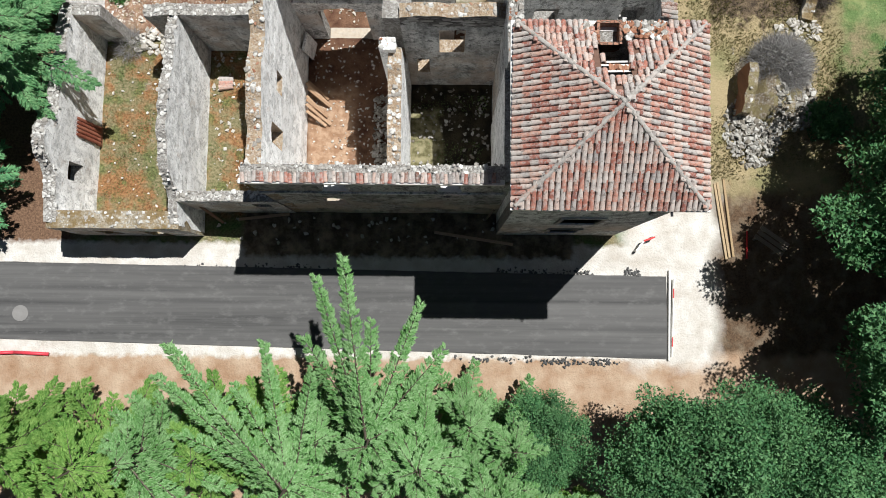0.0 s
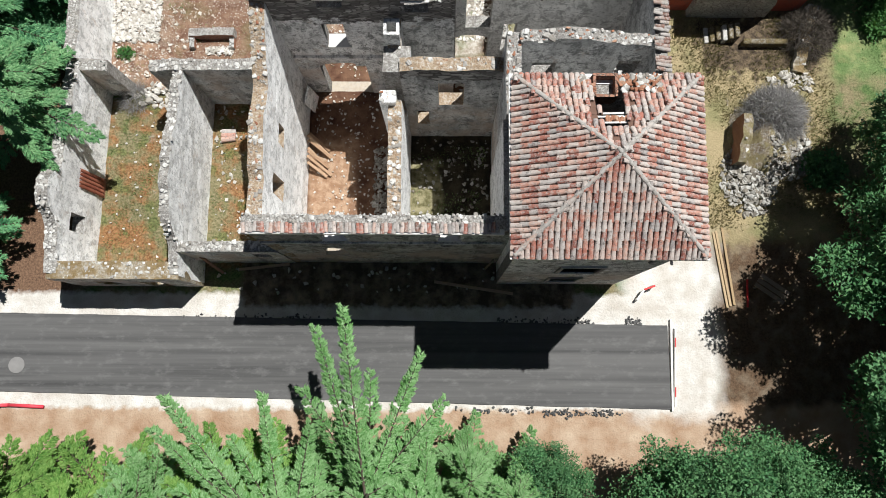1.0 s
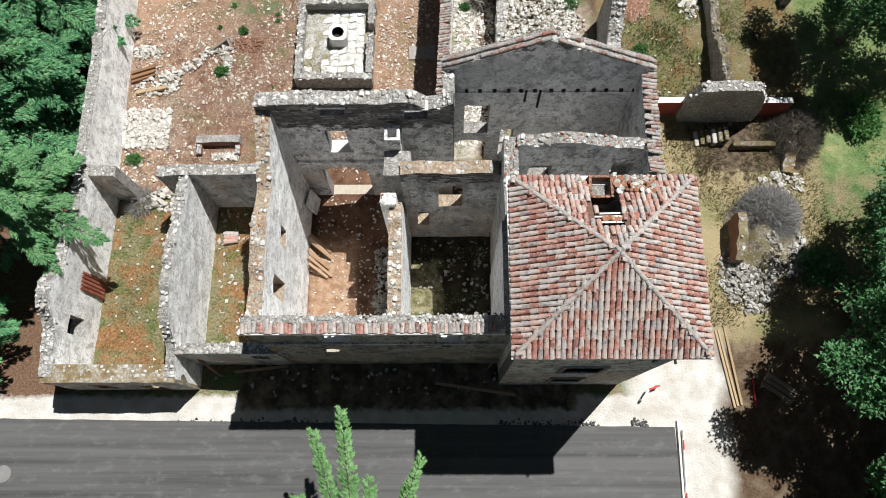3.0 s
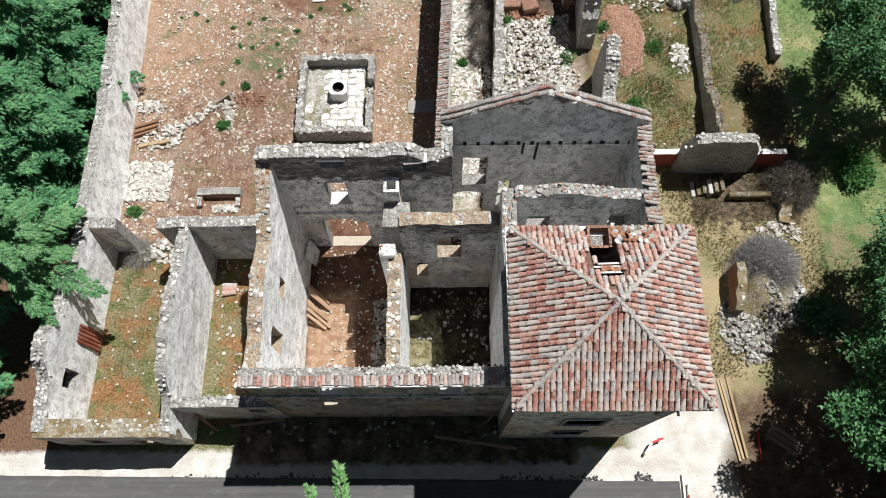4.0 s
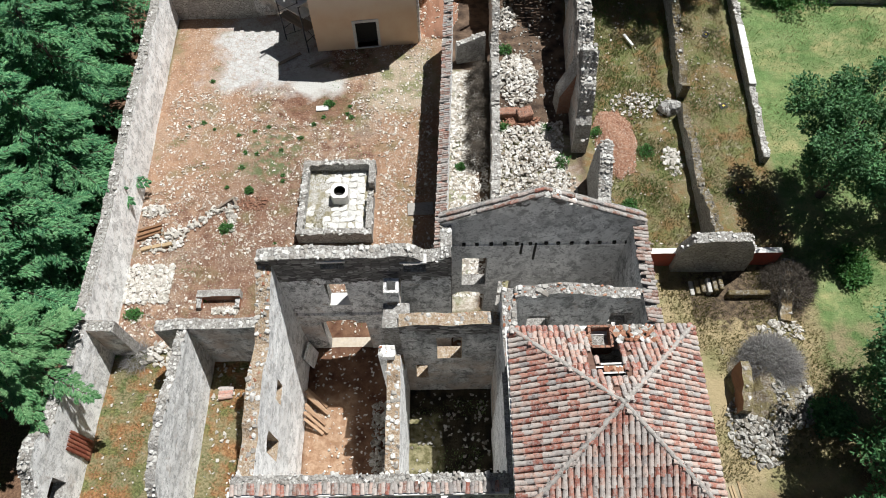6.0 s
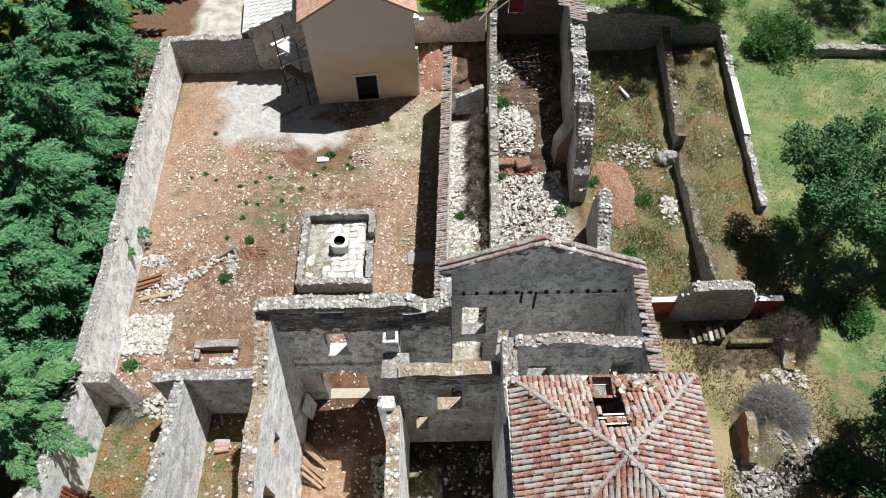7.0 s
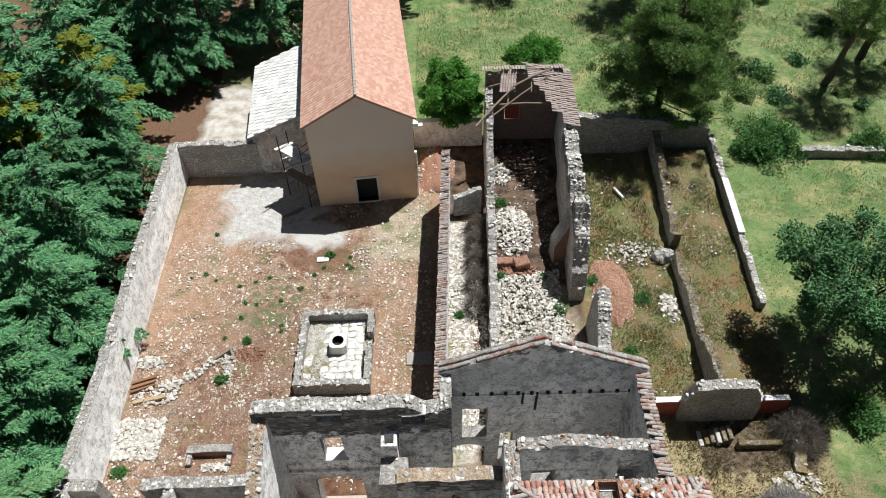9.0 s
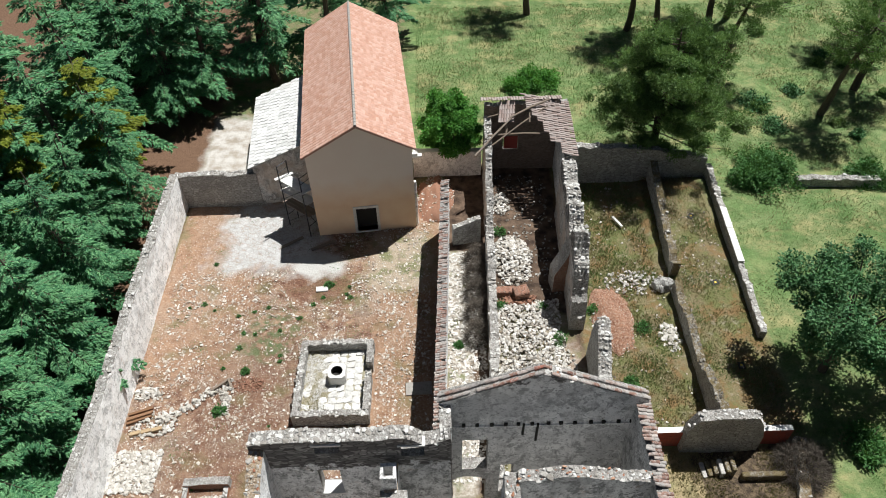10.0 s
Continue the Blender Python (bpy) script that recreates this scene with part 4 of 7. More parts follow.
for x0, x1, z0, z1 in ((-5.2, -4.2, 7.82, 9.55), (-0.42, 0.5, 7.82, 9.55)):
    ledge("window_sill", wf, x0 - 0.05, x1 + 0.05, 4.52, 5.2, z0 - 0.02, z0 + 0.06, M_WHITE, "sunlit pale stone sill")
    ledge("window_jamb", wf, x0 - 0.12, x0 + 0.02, 4.58, 4.72, z0 + 0.06, z1, M_GREYPLASTER)
    ledge("window_jamb", wf, x1 - 0.02, x1 + 0.12, 4.58, 4.72, z0 + 0.06, z1, M_GREYPLASTER)
we = WALLS["wall_hall_east"]
coping_across(we, (8.45, 9.9), (8.45, 16.1), 9.85, 10.1, 0.16, 0.34, -1, 0.22, 2, 0.92, 0.9)
wg = WALLS["wall_gable"]
rnd = random.Random(8)
for (xa, za), (xb, zb) in (((-0.3, 10.5), (4.05, 12.5)), ((8.75, 10.3), (4.05, 12.5))):
    d = Vector((xb - xa, 0, zb - za))
    n = int(d.length / 0.36)
    for row, y in enumerate((15.70, 15.98)):
        for k in range(n):
            if rnd.random() < 0.08 or (row == 1 and 0.85 < k / n and rnd.random() < 0.5):
                continue
            p = Vector((xa, y + rnd.uniform(-0.02, 0.02), za + 0.02)) + d * (k / n)
            piece("tile", TILE if rnd.random() < 0.12 else TILE_G, laid(p, d + Vector((0, rnd.uniform(-0.2, 0.2), 0.2)), (0, 0, 1)) @ Matrix.Scale(1.0, 4), wg)
cap(wg, (3.5, 15.84), (5.9, 15.84), 0.45, [(0, 12.2), (0.55, 12.45), (2.4, 11.62)], 3.4, 47, STONES + BRICKS[:1], 0.8)
wc = WALLS["wall_corridor"]
coping_across(wc, (-0.35, 16.4), (0.45, 36.8), 5.32, 4.85, 0.15, 0.31, 1, 0.22, 3, 0.82, 0.93)
bm = bmesh.new()
beam(bm, (-0.62, 16.3, 5.22), (0.19, 36.8, 4.74), 0.10, 0.1)
part("mortar_edge", bm, M_WHITE, wc, "white mortar edge under the tiles")

# ---- fittings of the roofless rooms ----
wr = WALLS["wall_rear"]
ledge("ledge", wr, -7.4, -2.7, 13.72, 13.92, 4.95, 5.12, M_GREYPLASTER)
ledge("window_sill", wr, -5.65, -4.5, 13.8, 14.45, 6.02, 6.14, M_WHITE, "sunlit pale window sill")
ledge("lintel", wr, -5.55, -4.3, 13.84, 14.4, 10.28, 10.42, M_WHITE)
ledge("lintel", wr, -2.0, -0.85, 13.84, 14.3, 10.1, 10.2, M_WHITE)
rnd = random.Random(3)
for k in range(14):
    x = 0.1 + 0.62 * k + rnd.uniform(-0.06, 0.06)
    ledge("joist_stub", wg, x, x + 0.16, 15.50, 15.64, 8.62, 8.80, M_DARK)
for x, z in ((3.42, 7.75), (4.05, 7.2)):
    ledge("post_stub", wg, x, x + 0.1, 15.52, 15.63, z, 8.7, M_DARK)
bm = bmesh.new()
box(bm, -0.2, 8.6, 15.54, 15.615, 8.48, 8.60)
part("plaster_ledge", bm, M_PLASTER, wg)
wp = WALLS["wall_partition"]
bm = bmesh.new()
for x0, x1, y0, y1 in ((-2.75, -2.62, 12.9, 13.6), (-2.22, -2.09, 12.9, 13.6), (-2.62, -2.22, 12.9, 13.03), (-2.62, -2.22, 13.47, 13.6)):
    box(bm, x0, x1, y0, y1, 8.3, 9.3)
chim = tagged(part("chimney", bm, M_GREYPLASTER), "stub of a square plastered chimney on the partition wall", "chimney")
cb = masonry("chimney_breast", (-2.25, 11.6), (-2.25, 12.9), 1.15, [(0, 8.5), (1.3, 8.2)], (GP, GP, TP), [], 5.2, 0.1, 0.02, 0.3, 44, None, "plastered chimney breast rising beside the cross wall", "", "chimney")
tagged(cb, "", "chimney")
cap(cb, (-2.25, 11.7), (-2.25, 12.9), 1.0, [(0, 8.45), (1.3, 8.2)], 2.6, 45, STONES + BRICKS[:2], 0.9)
bm = bmesh.new()
box(bm, -0.45, 0.45, -0.06, 0.06, 0, 2.3, None, 0.02)
door = tagged(part("loose_panel", bm, M_PLASTER), "white panel leaning in the room corner", "panel")
door.matrix_basis = pose(-7.2, 13.2, 0.35, 0, -8, 78)
bm = bmesh.new()
box(bm, -3.0, -2.3, 10.5, 11.05, -0.05, 7.95, None, 0.04)
pil = tagged(part("pier", bm, M_PLASTER), "white plastered pier at the end of the partition", "pier")
cap(pil, (-2.95, 10.78), (-2.35, 10.78), 0.5, 7.95, 3.0, 77, STONES + BRICKS[:2], 0.8)

def earth_floor(x0, x1, y0, y1, z, label, seed):
    """Beaten earth and debris lying on a room's floor."""
    bm = bmesh.new()
    nx, ny = int((x1 - x0) / 0.3), int((y1 - y0) / 0.3)
    grid = [[bm.verts.new((x0 + (x1 - x0) * i / nx, y0 + (y1 - y0) * j / ny, z + 0.10 * noise.noise(Vector((i * 0.16, j * 0.16, seed))) + 0.05 * noise.noise(Vector((i * 0.6, j * 0.6, seed))))) for i in range(nx + 1)] for j in range(ny + 1)]
    for j in range(ny):
        for i in range(nx):
            bm.faces.new((grid[j][i], grid[j][i + 1], grid[j + 1][i + 1], grid[j + 1][i]))
    for f in bmesh.ops.extrude_edge_only(bm, edges=[e for e in bm.edges if e.is_boundary])["geom"]:
        if isinstance(f, bmesh.types.BMVert):
            f.co.z = -0.2
    return tagged(part("floor", bm, M_EARTH, None, "", True), label, "floor", "", "structure")


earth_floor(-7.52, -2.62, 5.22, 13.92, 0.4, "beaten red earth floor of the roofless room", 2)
ledge("threshold", wr, -6.38, -4.12, 13.9, 14.5, 0.25, 0.40, M_DUSTSTONE, "worn pale stone threshold of the arch")

# ---- tower with its hipped tile roof ----
TX0, TX1, TY0, TY1 = 2.50, 8.62, 3.56, 9.55
EAVE, APEX = 12.45, (5.62, 6.45, 14.25)
tower = tagged(new("tower"), "square plastered tower under a hipped roof of old clay tiles", "tower")
for nm, p0, p1, mats, ops in (
    ("wall", (TX0 - 0.0, TY0 + 0.3), (TX1, TY0 + 0.3), (PW, GP, TP), [(2.35, 3.95, 5.5, 7.4), (2.4, 3.75, 1.7, 3.2)]),
    ("wall", (TX0, TY1 - 0.3), (TX1, TY1 - 0.3), (GP, PW, TP), [(2.3, 3.3, 6.0, 8.0)]),
    ("wall", (TX0 + 0.3, TY0 + 0.6), (TX0 + 0.3, TY1 - 0.6), (PW, PW, TP), []),
    ("wall", (TX1 - 0.3, TY0 + 0.6), (TX1 - 0.3, TY1 - 0.6), (PW, GP, TP), [(2.0, 3.0, 5.5, 7.2)]),
):
    masonry(nm, p0, p1, 0.6, EAVE - 0.1, mats, ops, jag=0.0, rough=0.012, cell=0.6, parent=tower, kind="")
bm = bmesh.new()
ov = 0.38
for x0, x1, y0, y1 in ((TX0 - ov, TX1 + ov, TY0 - ov, TY0), (TX0 - ov, TX1 + ov, TY1, TY1 + ov), (TX0 - ov, TX0, TY0, TY1), (TX1, TX1 + ov, TY0, TY1)):
    box(bm, x0, x1, y0, y1, EAVE - 0.20, EAVE - 0.05)
part("cornice", bm, M_WHITE, tower, "pale stone eaves cornice")
ov = 0.30
EC = [Vector((TX0 - ov, TY0 - ov, EAVE)), Vector((TX1 + ov, TY0 - ov, EAVE)), Vector((TX1 + ov + 0.08, TY1 + ov, EAVE)), Vector((TX0 - ov + 0.08, TY1 + ov, EAVE))]
AP = Vector(APEX)


def in_hole(p):
    """The collapsed part behind the apex."""
    x, y = p.x, p.y
    if 9.0 < y and 5.0 < x < 7.4 + 0.2 * math.sin(y * 8):
        return True
    return y > 7.3 and 5.30 - 0.16 * (y - 7.3) + 0.07 * math.sin(y * 11) < x < 6.05 + 0.10 * math.sin(y * 7)


roof = part("roof", bmesh.new(), M_PAN, tower, "hipped roof of weathered red and grey barrel tiles, with a hole")
vs, fs = [], []
rnd = random.Random(5)
near, rest = [], []
for k in (0, 3, 1, 2):
    a, b = EC[k], EC[(k + 1) % 4]
    along = (b - a).normalized()
    width = (b - a).length
    foot = a + along * (AP - a).dot(along)
    up = (AP - foot)
    slope = up.length
    up.normalize()
    out = along.cross(up)
    # channels under the tiles, as a thin deck of strips
    n = round(width / 0.2)
    for c in range(n):
        s = (c + 0.5) * width / n
        s_ap = (AP - a).dot(along)
        reach = slope * (s / s_ap if s < s_ap else (width - s) / (width - s_ap))
        m = 0
        while m * 0.34 < reach - 0.05:
            u0, u1 = m * 0.34, min(m * 0.34 + 0.36, reach)
            mid = a + along * s + up * (u0 + u1) / 2
            if not (k == 2 and in_hole(mid)):
                w = width / n / 2
                base = len(vs)
                for uu, ss in ((u0, s - w), (u0, s + w), (u1, s + w), (u1, s - w)):
                    q = a + along * ss + up * uu
                    vs.append((q.x, q.y, q.z))
                    vs.append((q.x - out.x * 0.03, q.y - out.y * 0.03, q.z - 0.03))
                fs += [(base, base + 2, base + 4, base + 6), (base + 7, base + 5, base + 3, base + 1), (base, base + 1, base + 3, base + 2), (base + 2, base + 3, base + 5, base + 4), (base + 4, base + 5, base + 7, base + 6), (base + 6, base + 7, base + 1, base)]
                start = a + along * (s + rnd.uniform(-0.012, 0.012)) + up * (u0 - 0.04 + rnd.uniform(-0.02, 0.02)) + out * (0.015 + rnd.uniform(0, 0.012))
                zx = (up + out * 0.062 + along * rnd.uniform(-0.05, 0.05) + (along * rnd.uniform(-0.12, 0.22) if k == 2 else Vector())).normalized()
                yx = out.cross(zx).normalized()
                zz = zx.cross(yx)
                mt = Matrix.Translation(start) @ Matrix((zx, yx, zz)).transposed().to_4x4()
                if k == 2 and rnd.random() < 0.06:
                    m += 1
                    continue
                (near if len(near) < 300 else rest).append(mt)
            m += 1
me = mesh_of("roof", vs, fs, M_PAN)
roof.data = me
for mt in near:
    piece("tile", TILE, mt, roof)
tiles_joined("tile_field", rest, roof)
# hips: a line of tiles bedded in mortar
hips = []
M_HIP = single("mortared_hip_tile", ((0.0, (0.36, 0.33, 0.30)), (0.8, (0.46, 0.43, 0.40)), (1.0, (0.50, 0.34, 0.27))), 0.95, 8.0, 0.5, "island", 0.5, 0.6)
M_MORTAR = single("lime_mortar", ((0.0, (0.40, 0.38, 0.35)), (1.0, (0.50, 0.47, 0.43))), 0.95, 8.0, 0.5)
bm = bmesh.new()
for c in EC:
    d = (c - AP)
    ln = d.length
    d.normalize()
    side = d.cross(Vector((0, 0, 1))).normalized()
    upv = side.cross(d)
    beam(bm, AP + d * 0.05 + Vector((0, 0, 0.0)), AP + d * (ln - 0.05) + Vector((0, 0, 0.0)), 0.2, 0.1)
    m = 0
    while m * 0.36 < ln - 0.2:
        p = AP + d * (ln - 0.1 - m * 0.36) + Vector((0, 0, 0.06))
        zx = (-d + upv * 0.04).normalized()
        yx = upv.cross(zx).normalized()
        hips.append(Matrix.Translation(p) @ Matrix((zx, yx, zx.cross(yx))).transposed().to_4x4() @ Matrix.Scale(0.92, 4))
        m += 1
part("mortar_bed", bm, M_MORTAR, roof)
ridge = tiles_joined("hip_tiles", hips, roof, "grey mortared hip tiles", M_HIP)
# battens, bricks and a brick flue seen in the hole
def roof_z(y):
    return AP.z - (y - AP.y) * (AP.z - EAVE) / (EC[2].y - AP.y)


for y in (7.45, 7.72, 7.98, 8.12):
    bm = bmesh.new()
    beam(bm, (5.0, y, roof_z(y) - 0.1), (6.3, y + 0.03, roof_z(y) - 0.1), 0.06)
    part("batten", bm, M_WHITE, tower, "bleached roof batten")
for x in (4.85, 6.3):
    bm = bmesh.new()
    beam(bm, (x, AP.y + 0.6, AP.z - 0.42), (x, EC[2].y - 0.3, EAVE - 0.1), 0.1, 0.14)
    part("rafter", bm, M_WOOD, tower)
rnd = random.Random(15)
for k in range(9):
    y = 7.5 + 0.06 * k
    piece("brick", BRICKS[k % 4], pose(5.35 + 0.085 * k, 7.84 + rnd.uniform(-0.05, 0.05), roof_z(7.84) - 0.04, 20, 0, 90 + rnd.uniform(-9, 9)), tower)
bm = bmesh.new()
for x0, x1, y0, y1 in ((5.08, 5.18, 8.95, 9.8), (5.85, 5.95, 8.95, 9.8), (5.18, 5.85, 9.7, 9.8), (5.18, 5.85, 8.95, 9.05)):
    box(bm, x0, x1, y0, y1, 12.0, 12.78 if y1 > 9.1 else 12.70)
box(bm, 5.17, 5.86, 9.04, 9.71, 12.05, 12.32)
flue = part("flue", bm, M_BRICKWALL, tower, "open brick flue")
for k in range(150):
    y = rnd.uniform(9.05, 9.85)
    x = rnd.uniform(6.0, 7.5) if k % 5 else rnd.uniform(4.6, 5.1)
    piece("brick" if k % 3 else "stone", BRICKS[k % 4] if k % 3 else STONES[k % 8], pose(x, y, roof_z(y) + 0.02 + rnd.uniform(0, 0.12) * (1 if x > 5.5 else 0.4), rnd.uniform(-30, 30), rnd.uniform(-30, 30), rnd.uniform(0, 180)) @ Matrix.Scale(rnd.uniform(0.6, 1.0), 4), roof)
for x0, x1 in ((5.95, 7.5), (4.5, 5.08)):
    bm = bmesh.new()
    box(bm, x0, x1, 9.0, 9.8, 12.1, 12.42)
    part("broken_bed", bm, M_MORTAR, roof)

# ---- church at the head of the yard ----
M_OCHRE = Mat("ochre_render", 0.9)
_c = M_OCHRE.mix(M_OCHRE.ramp(M_OCHRE.noise(0.8, 5.0), (0.35, 0.0), (0.7, 1.0)), (0.76, 0.55, 0.37), (0.82, 0.64, 0.46))
_h = M_OCHRE.span(M_OCHRE.calc("ADD", M_OCHRE.axis(2), M_OCHRE.calc("MULTIPLY", M_OCHRE.noise(0.9, 4.0), 1.2)), 4.6, 40, 2.4)
M_OCHRE.color(M_OCHRE.mix(M_OCHRE.calc("MULTIPLY", _h, 0.75), _c, (0.84, 0.79, 0.73)))
M_OCHRE.bump(M_OCHRE.noise(30.0, 4.0), 0.3, 0.01)
M_OCHRE = M_OCHRE.m
M_NEWTILE = single("new_clay_tile", ((0.0, (0.58, 0.32, 0.23)), (0.5, (0.65, 0.40, 0.31)), (1.0, (0.72, 0.48, 0.39))), 0.8, 4.0, 0.2, "island")
M_STONETILE = rubble("stone_slab_roof", (0.66, 0.65, 0.62), (0.50, 0.50, 0.48), (0.24, 0.24, 0.24), 2.6)
church = tagged(new("church"), "plain ochre church with a new red tile roof", "church")
church.matrix_basis = pose(-5.35, 36.95, 0, 0, 0, 5.7)
HW, LEN, CE, CR = 3.6, 17.2, 7.5, 9.6
masonry("front_wall", (-HW, 0.3), (HW, 0.3), 0.6, [(0, CE), (HW, CR - 0.12), (2 * HW, CE)], (M_OCHRE, M_OCHRE, M_OCHRE), [(2.85, 4.35, 0.12, 2.35)], jag=0, rough=0.006, cell=0.5, parent=church, kind="")
masonry("rear_wall", (-HW, LEN - 0.3), (HW, LEN - 0.3), 0.6, [(0, CE), (HW, CR - 0.12), (2 * HW, CE)], (M_OCHRE, M_OCHRE, M_OCHRE), [], jag=0, rough=0.006, cell=0.6, parent=church, kind="")
masonry("side_wall", (-HW + 0.3, 0.6), (-HW + 0.3, LEN - 0.6), 0.6, CE, (M_OCHRE, M_OCHRE, M_OCHRE), [], jag=0, rough=0.006, cell=1.0, parent=church, kind="")
masonry("side_wall", (HW - 0.3, 0.6), (HW - 0.3, LEN - 0.6), 0.6, CE, (M_OCHRE, M_OCHRE, M_OCHRE), [(4, 4.9, 4.5, 6.2)], jag=0, rough=0.006, cell=1.0, parent=church, kind="")
froof = part("roof", bmesh.new(), M_NEWTILE, church, "new orange-red interlocking tile roof")
vs, fs = [], []
for sgn in (-1, 1):
    run = HW + 0.28
    sl = math.hypot(run, (CR - CE + 0.16))
    ncol, nrow = 60, 17
    for r in range(nrow):
        for c in range(ncol):
            y0, y1 = -0.15 + (LEN + 0.3) * c / ncol, -0.15 + (LEN + 0.3) * (c + 1) / ncol - 0.012
            f0, f1 = r / nrow, (r + 1.06) / nrow
            base = len(vs)
            for f, lift in ((f0, 0.0), (f1, 0.028)):
                x, z = sgn * run * f, CR + 0.05 - (CR - CE + 0.16) * f
                for yy, dz in ((y0, 0.0), (y0 + (y1 - y0) * 0.25, 0.032), (y0 + (y1 - y0) * 0.5, 0.0), (y1, 0.0)):
                    vs.append((x, yy, z + lift + dz))
            q = [(base + k, base + k + 1, base + k + 5, base + k + 4) for k in range(3)]
            fs += q if sgn < 0 else [t[::-1] for t in q]
tagged(adopt(new("tile_field", mesh_of("tile_field", vs, fs, M_NEWTILE)), froof), "", "", "", "stuff")
bm = bmesh.new()
for sgn in (-1, 1):
    run = HW + 0.25
    b = [bm.verts.new(p) for p in ((0, -0.12, CR), (sgn * run, -0.12, CE - 0.12), (sgn * run, LEN + 0.12, CE - 0.12), (0, LEN + 0.12, CR))]
    b2 = [bm.verts.new(v.co - Vector((0, 0, 0.14))) for v in b]
    bm.faces.new(b), bm.faces.new(b2[::-1])
    for k in range(4):
        bm.faces.new((b[k], b2[k], b2[(k + 1) % 4], b[(k + 1) % 4]))
deck = part("deck", bm, M_NEWTILE, froof)
rt = []
for k in range(44):
    rt.append(pose(0, -0.15 + k * 0.395, CR + 0.06, 0, 0, 90) @ Matrix.Scale(1.1, 4))
tiles_joined("ridge_tiles", rt, froof, "pale mortared ridge tiles", M_MORTAR)
bm = bmesh.new()
box(bm, -0.93, -0.74, -0.06, 0.5, 0.0, 2.56), box(bm, 0.74, 0.93, -0.06, 0.5, 0.0, 2.56), box(bm, -0.74, 0.74, -0.06, 0.5, 2.36, 2.56), box(bm, -0.74, 0.74, -0.06, 0.5, 0.0, 0.12)
dr = part("door_frame", bm, M_WHITE, church, "pale stone door surround")
bm = bmesh.new()
box(bm, -0.74, 0.74, 0.45, 0.52, 0.12, 2.36)
part("door", bm, M_DARK, church, "dark open doorway leaf")

annex = tagged(new("church_annex"), "low grey lean-to beside the church with a stone slab roof", "annex")
annex.matrix_basis = pose(-13.85, 40.3, 0, 0, 0, 5.7)
AL, AW = 9.2, 4.3
masonry("front_wall", (0, 0.25), (AW + 0.3, 0.25), 0.5, [(0, 3.7), (AW + 0.3, 5.6)], (PW, M_GREYPLASTER, TP), [], jag=0, rough=0.01, cell=0.6, parent=annex, kind="")
masonry("side_wall", (0.25, 0.5), (0.25, AL), 0.5, 3.7, (PW, PW, TP), [], jag=0, rough=0.01, cell=0.8, parent=annex, kind="")
bm = bmesh.new()
b = [bm.verts.new(p) for p in ((-0.25, -0.15, 3.72), (AW + 0.35, -0.15, 5.75), (AW + 0.35, AL + 0.1, 5.75), (-0.25, AL + 0.1, 3.72))]
b2 = [bm.verts.new(v.co - Vector((0, 0, 0.14))) for v in b]
bm.faces.new(b), bm.faces.new(b2[::-1])
for k in range(4):
    bm.faces.new((b[k], b2[k], b2[(k + 1) % 4], b[(k + 1) % 4]))
aroof = part("roof", bm, M_STONETILE, annex, "pale stone slab roof")
M_SLAB = single("pale_roof_slab", ((0.0, (0.58, 0.58, 0.56)), (0.5, (0.72, 0.71, 0.69)), (1.0, (0.80, 0.79, 0.77))), 0.9, 5.0, 0.4, tone=0.95)
SLABS = []
for k in range(4):
    bm = bmesh.new()
    box(bm, -0.27, 0.27, -0.21 + 0.01 * k, 0.20 - 0.012 * k, 0, 0.05, None, 0.012)
    me = bpy.data.meshes.new("slab")
    bm.to_mesh(me)
    bm.free()
    me.materials.append(M_SLAB)
    SLABS.append(me)
rnd = random.Random(21)
slope = math.degrees(math.atan2(5.75 - 3.72, AW + 0.6))
for r in range(11):
    for c in range(23):
        f = (r + 0.45) / 11
        piece("slab", rnd.choice(SLABS), pose(-0.25 + (AW + 0.6) * f, -0.05 + 0.41 * c + 0.15 * (r % 2), 3.74 + 2.03 * f + rnd.uniform(0, 0.012), rnd.uniform(-2, 2), -slope + 4 + rnd.uniform(-2, 2), rnd.uniform(-4, 4)), aroof)

# ---- walled yard ----
def stuff(name, vs, fs, mat, label, category):
    return tagged(new(name, mesh_of(name, vs, fs, mat)), label, category, "", "stuff")


def in_box(x0, x1, y0, y1, z=0.0, lump=0.0, lo=0.5, hi=1.3):
    """Spots within a rectangle, heaped in the middle."""
    def spot(rnd):
        u, v = rnd.random(), rnd.random()
        h = lump * (1 - (2 * u - 1) ** 2) * (1 - (2 * v - 1) ** 2)
        return x0 + (x1 - x0) * u, y0 + (y1 - y0) * v, z + h * rnd.random() ** 0.3, rnd.uniform(lo, hi)
    return spot


def in_ring(x, y, rx, ry, z=0.0, lump=0.0, lo=0.5, hi=1.3):
    def spot(rnd):
        a, r = rnd.uniform(0, 6.283), rnd.random() ** 0.6
        return x + rx * r * math.cos(a), y + ry * r * math.sin(a), z + lump * (1 - r), rnd.uniform(lo, hi)
    return spot


def mound(name, x, y, rx, ry, h, mat, label, seed):
    """A low heap of earth."""
    bm = bmesh.new()
    bmesh.ops.create_grid(bm, x_segments=22, y_segments=22, size=1.0)
    for v in bm.verts:
        r = math.hypot(v.co.x, v.co.y)
        w = 1 + 0.25 * noise.noise(Vector((v.co.x * 2, v.co.y * 2, seed)))
        v.co.z = h * max(0, 1 - r) ** 0.8 * w + 0.12 * h * noise.noise(Vector((v.co.x * 7, v.co.y * 7, seed))) - 0.06
        v.co.x, v.co.y = x + v.co.x * rx * w, y + v.co.y * ry * w
    return tagged(part(name, bm, mat, None, "", True), label, "earth")


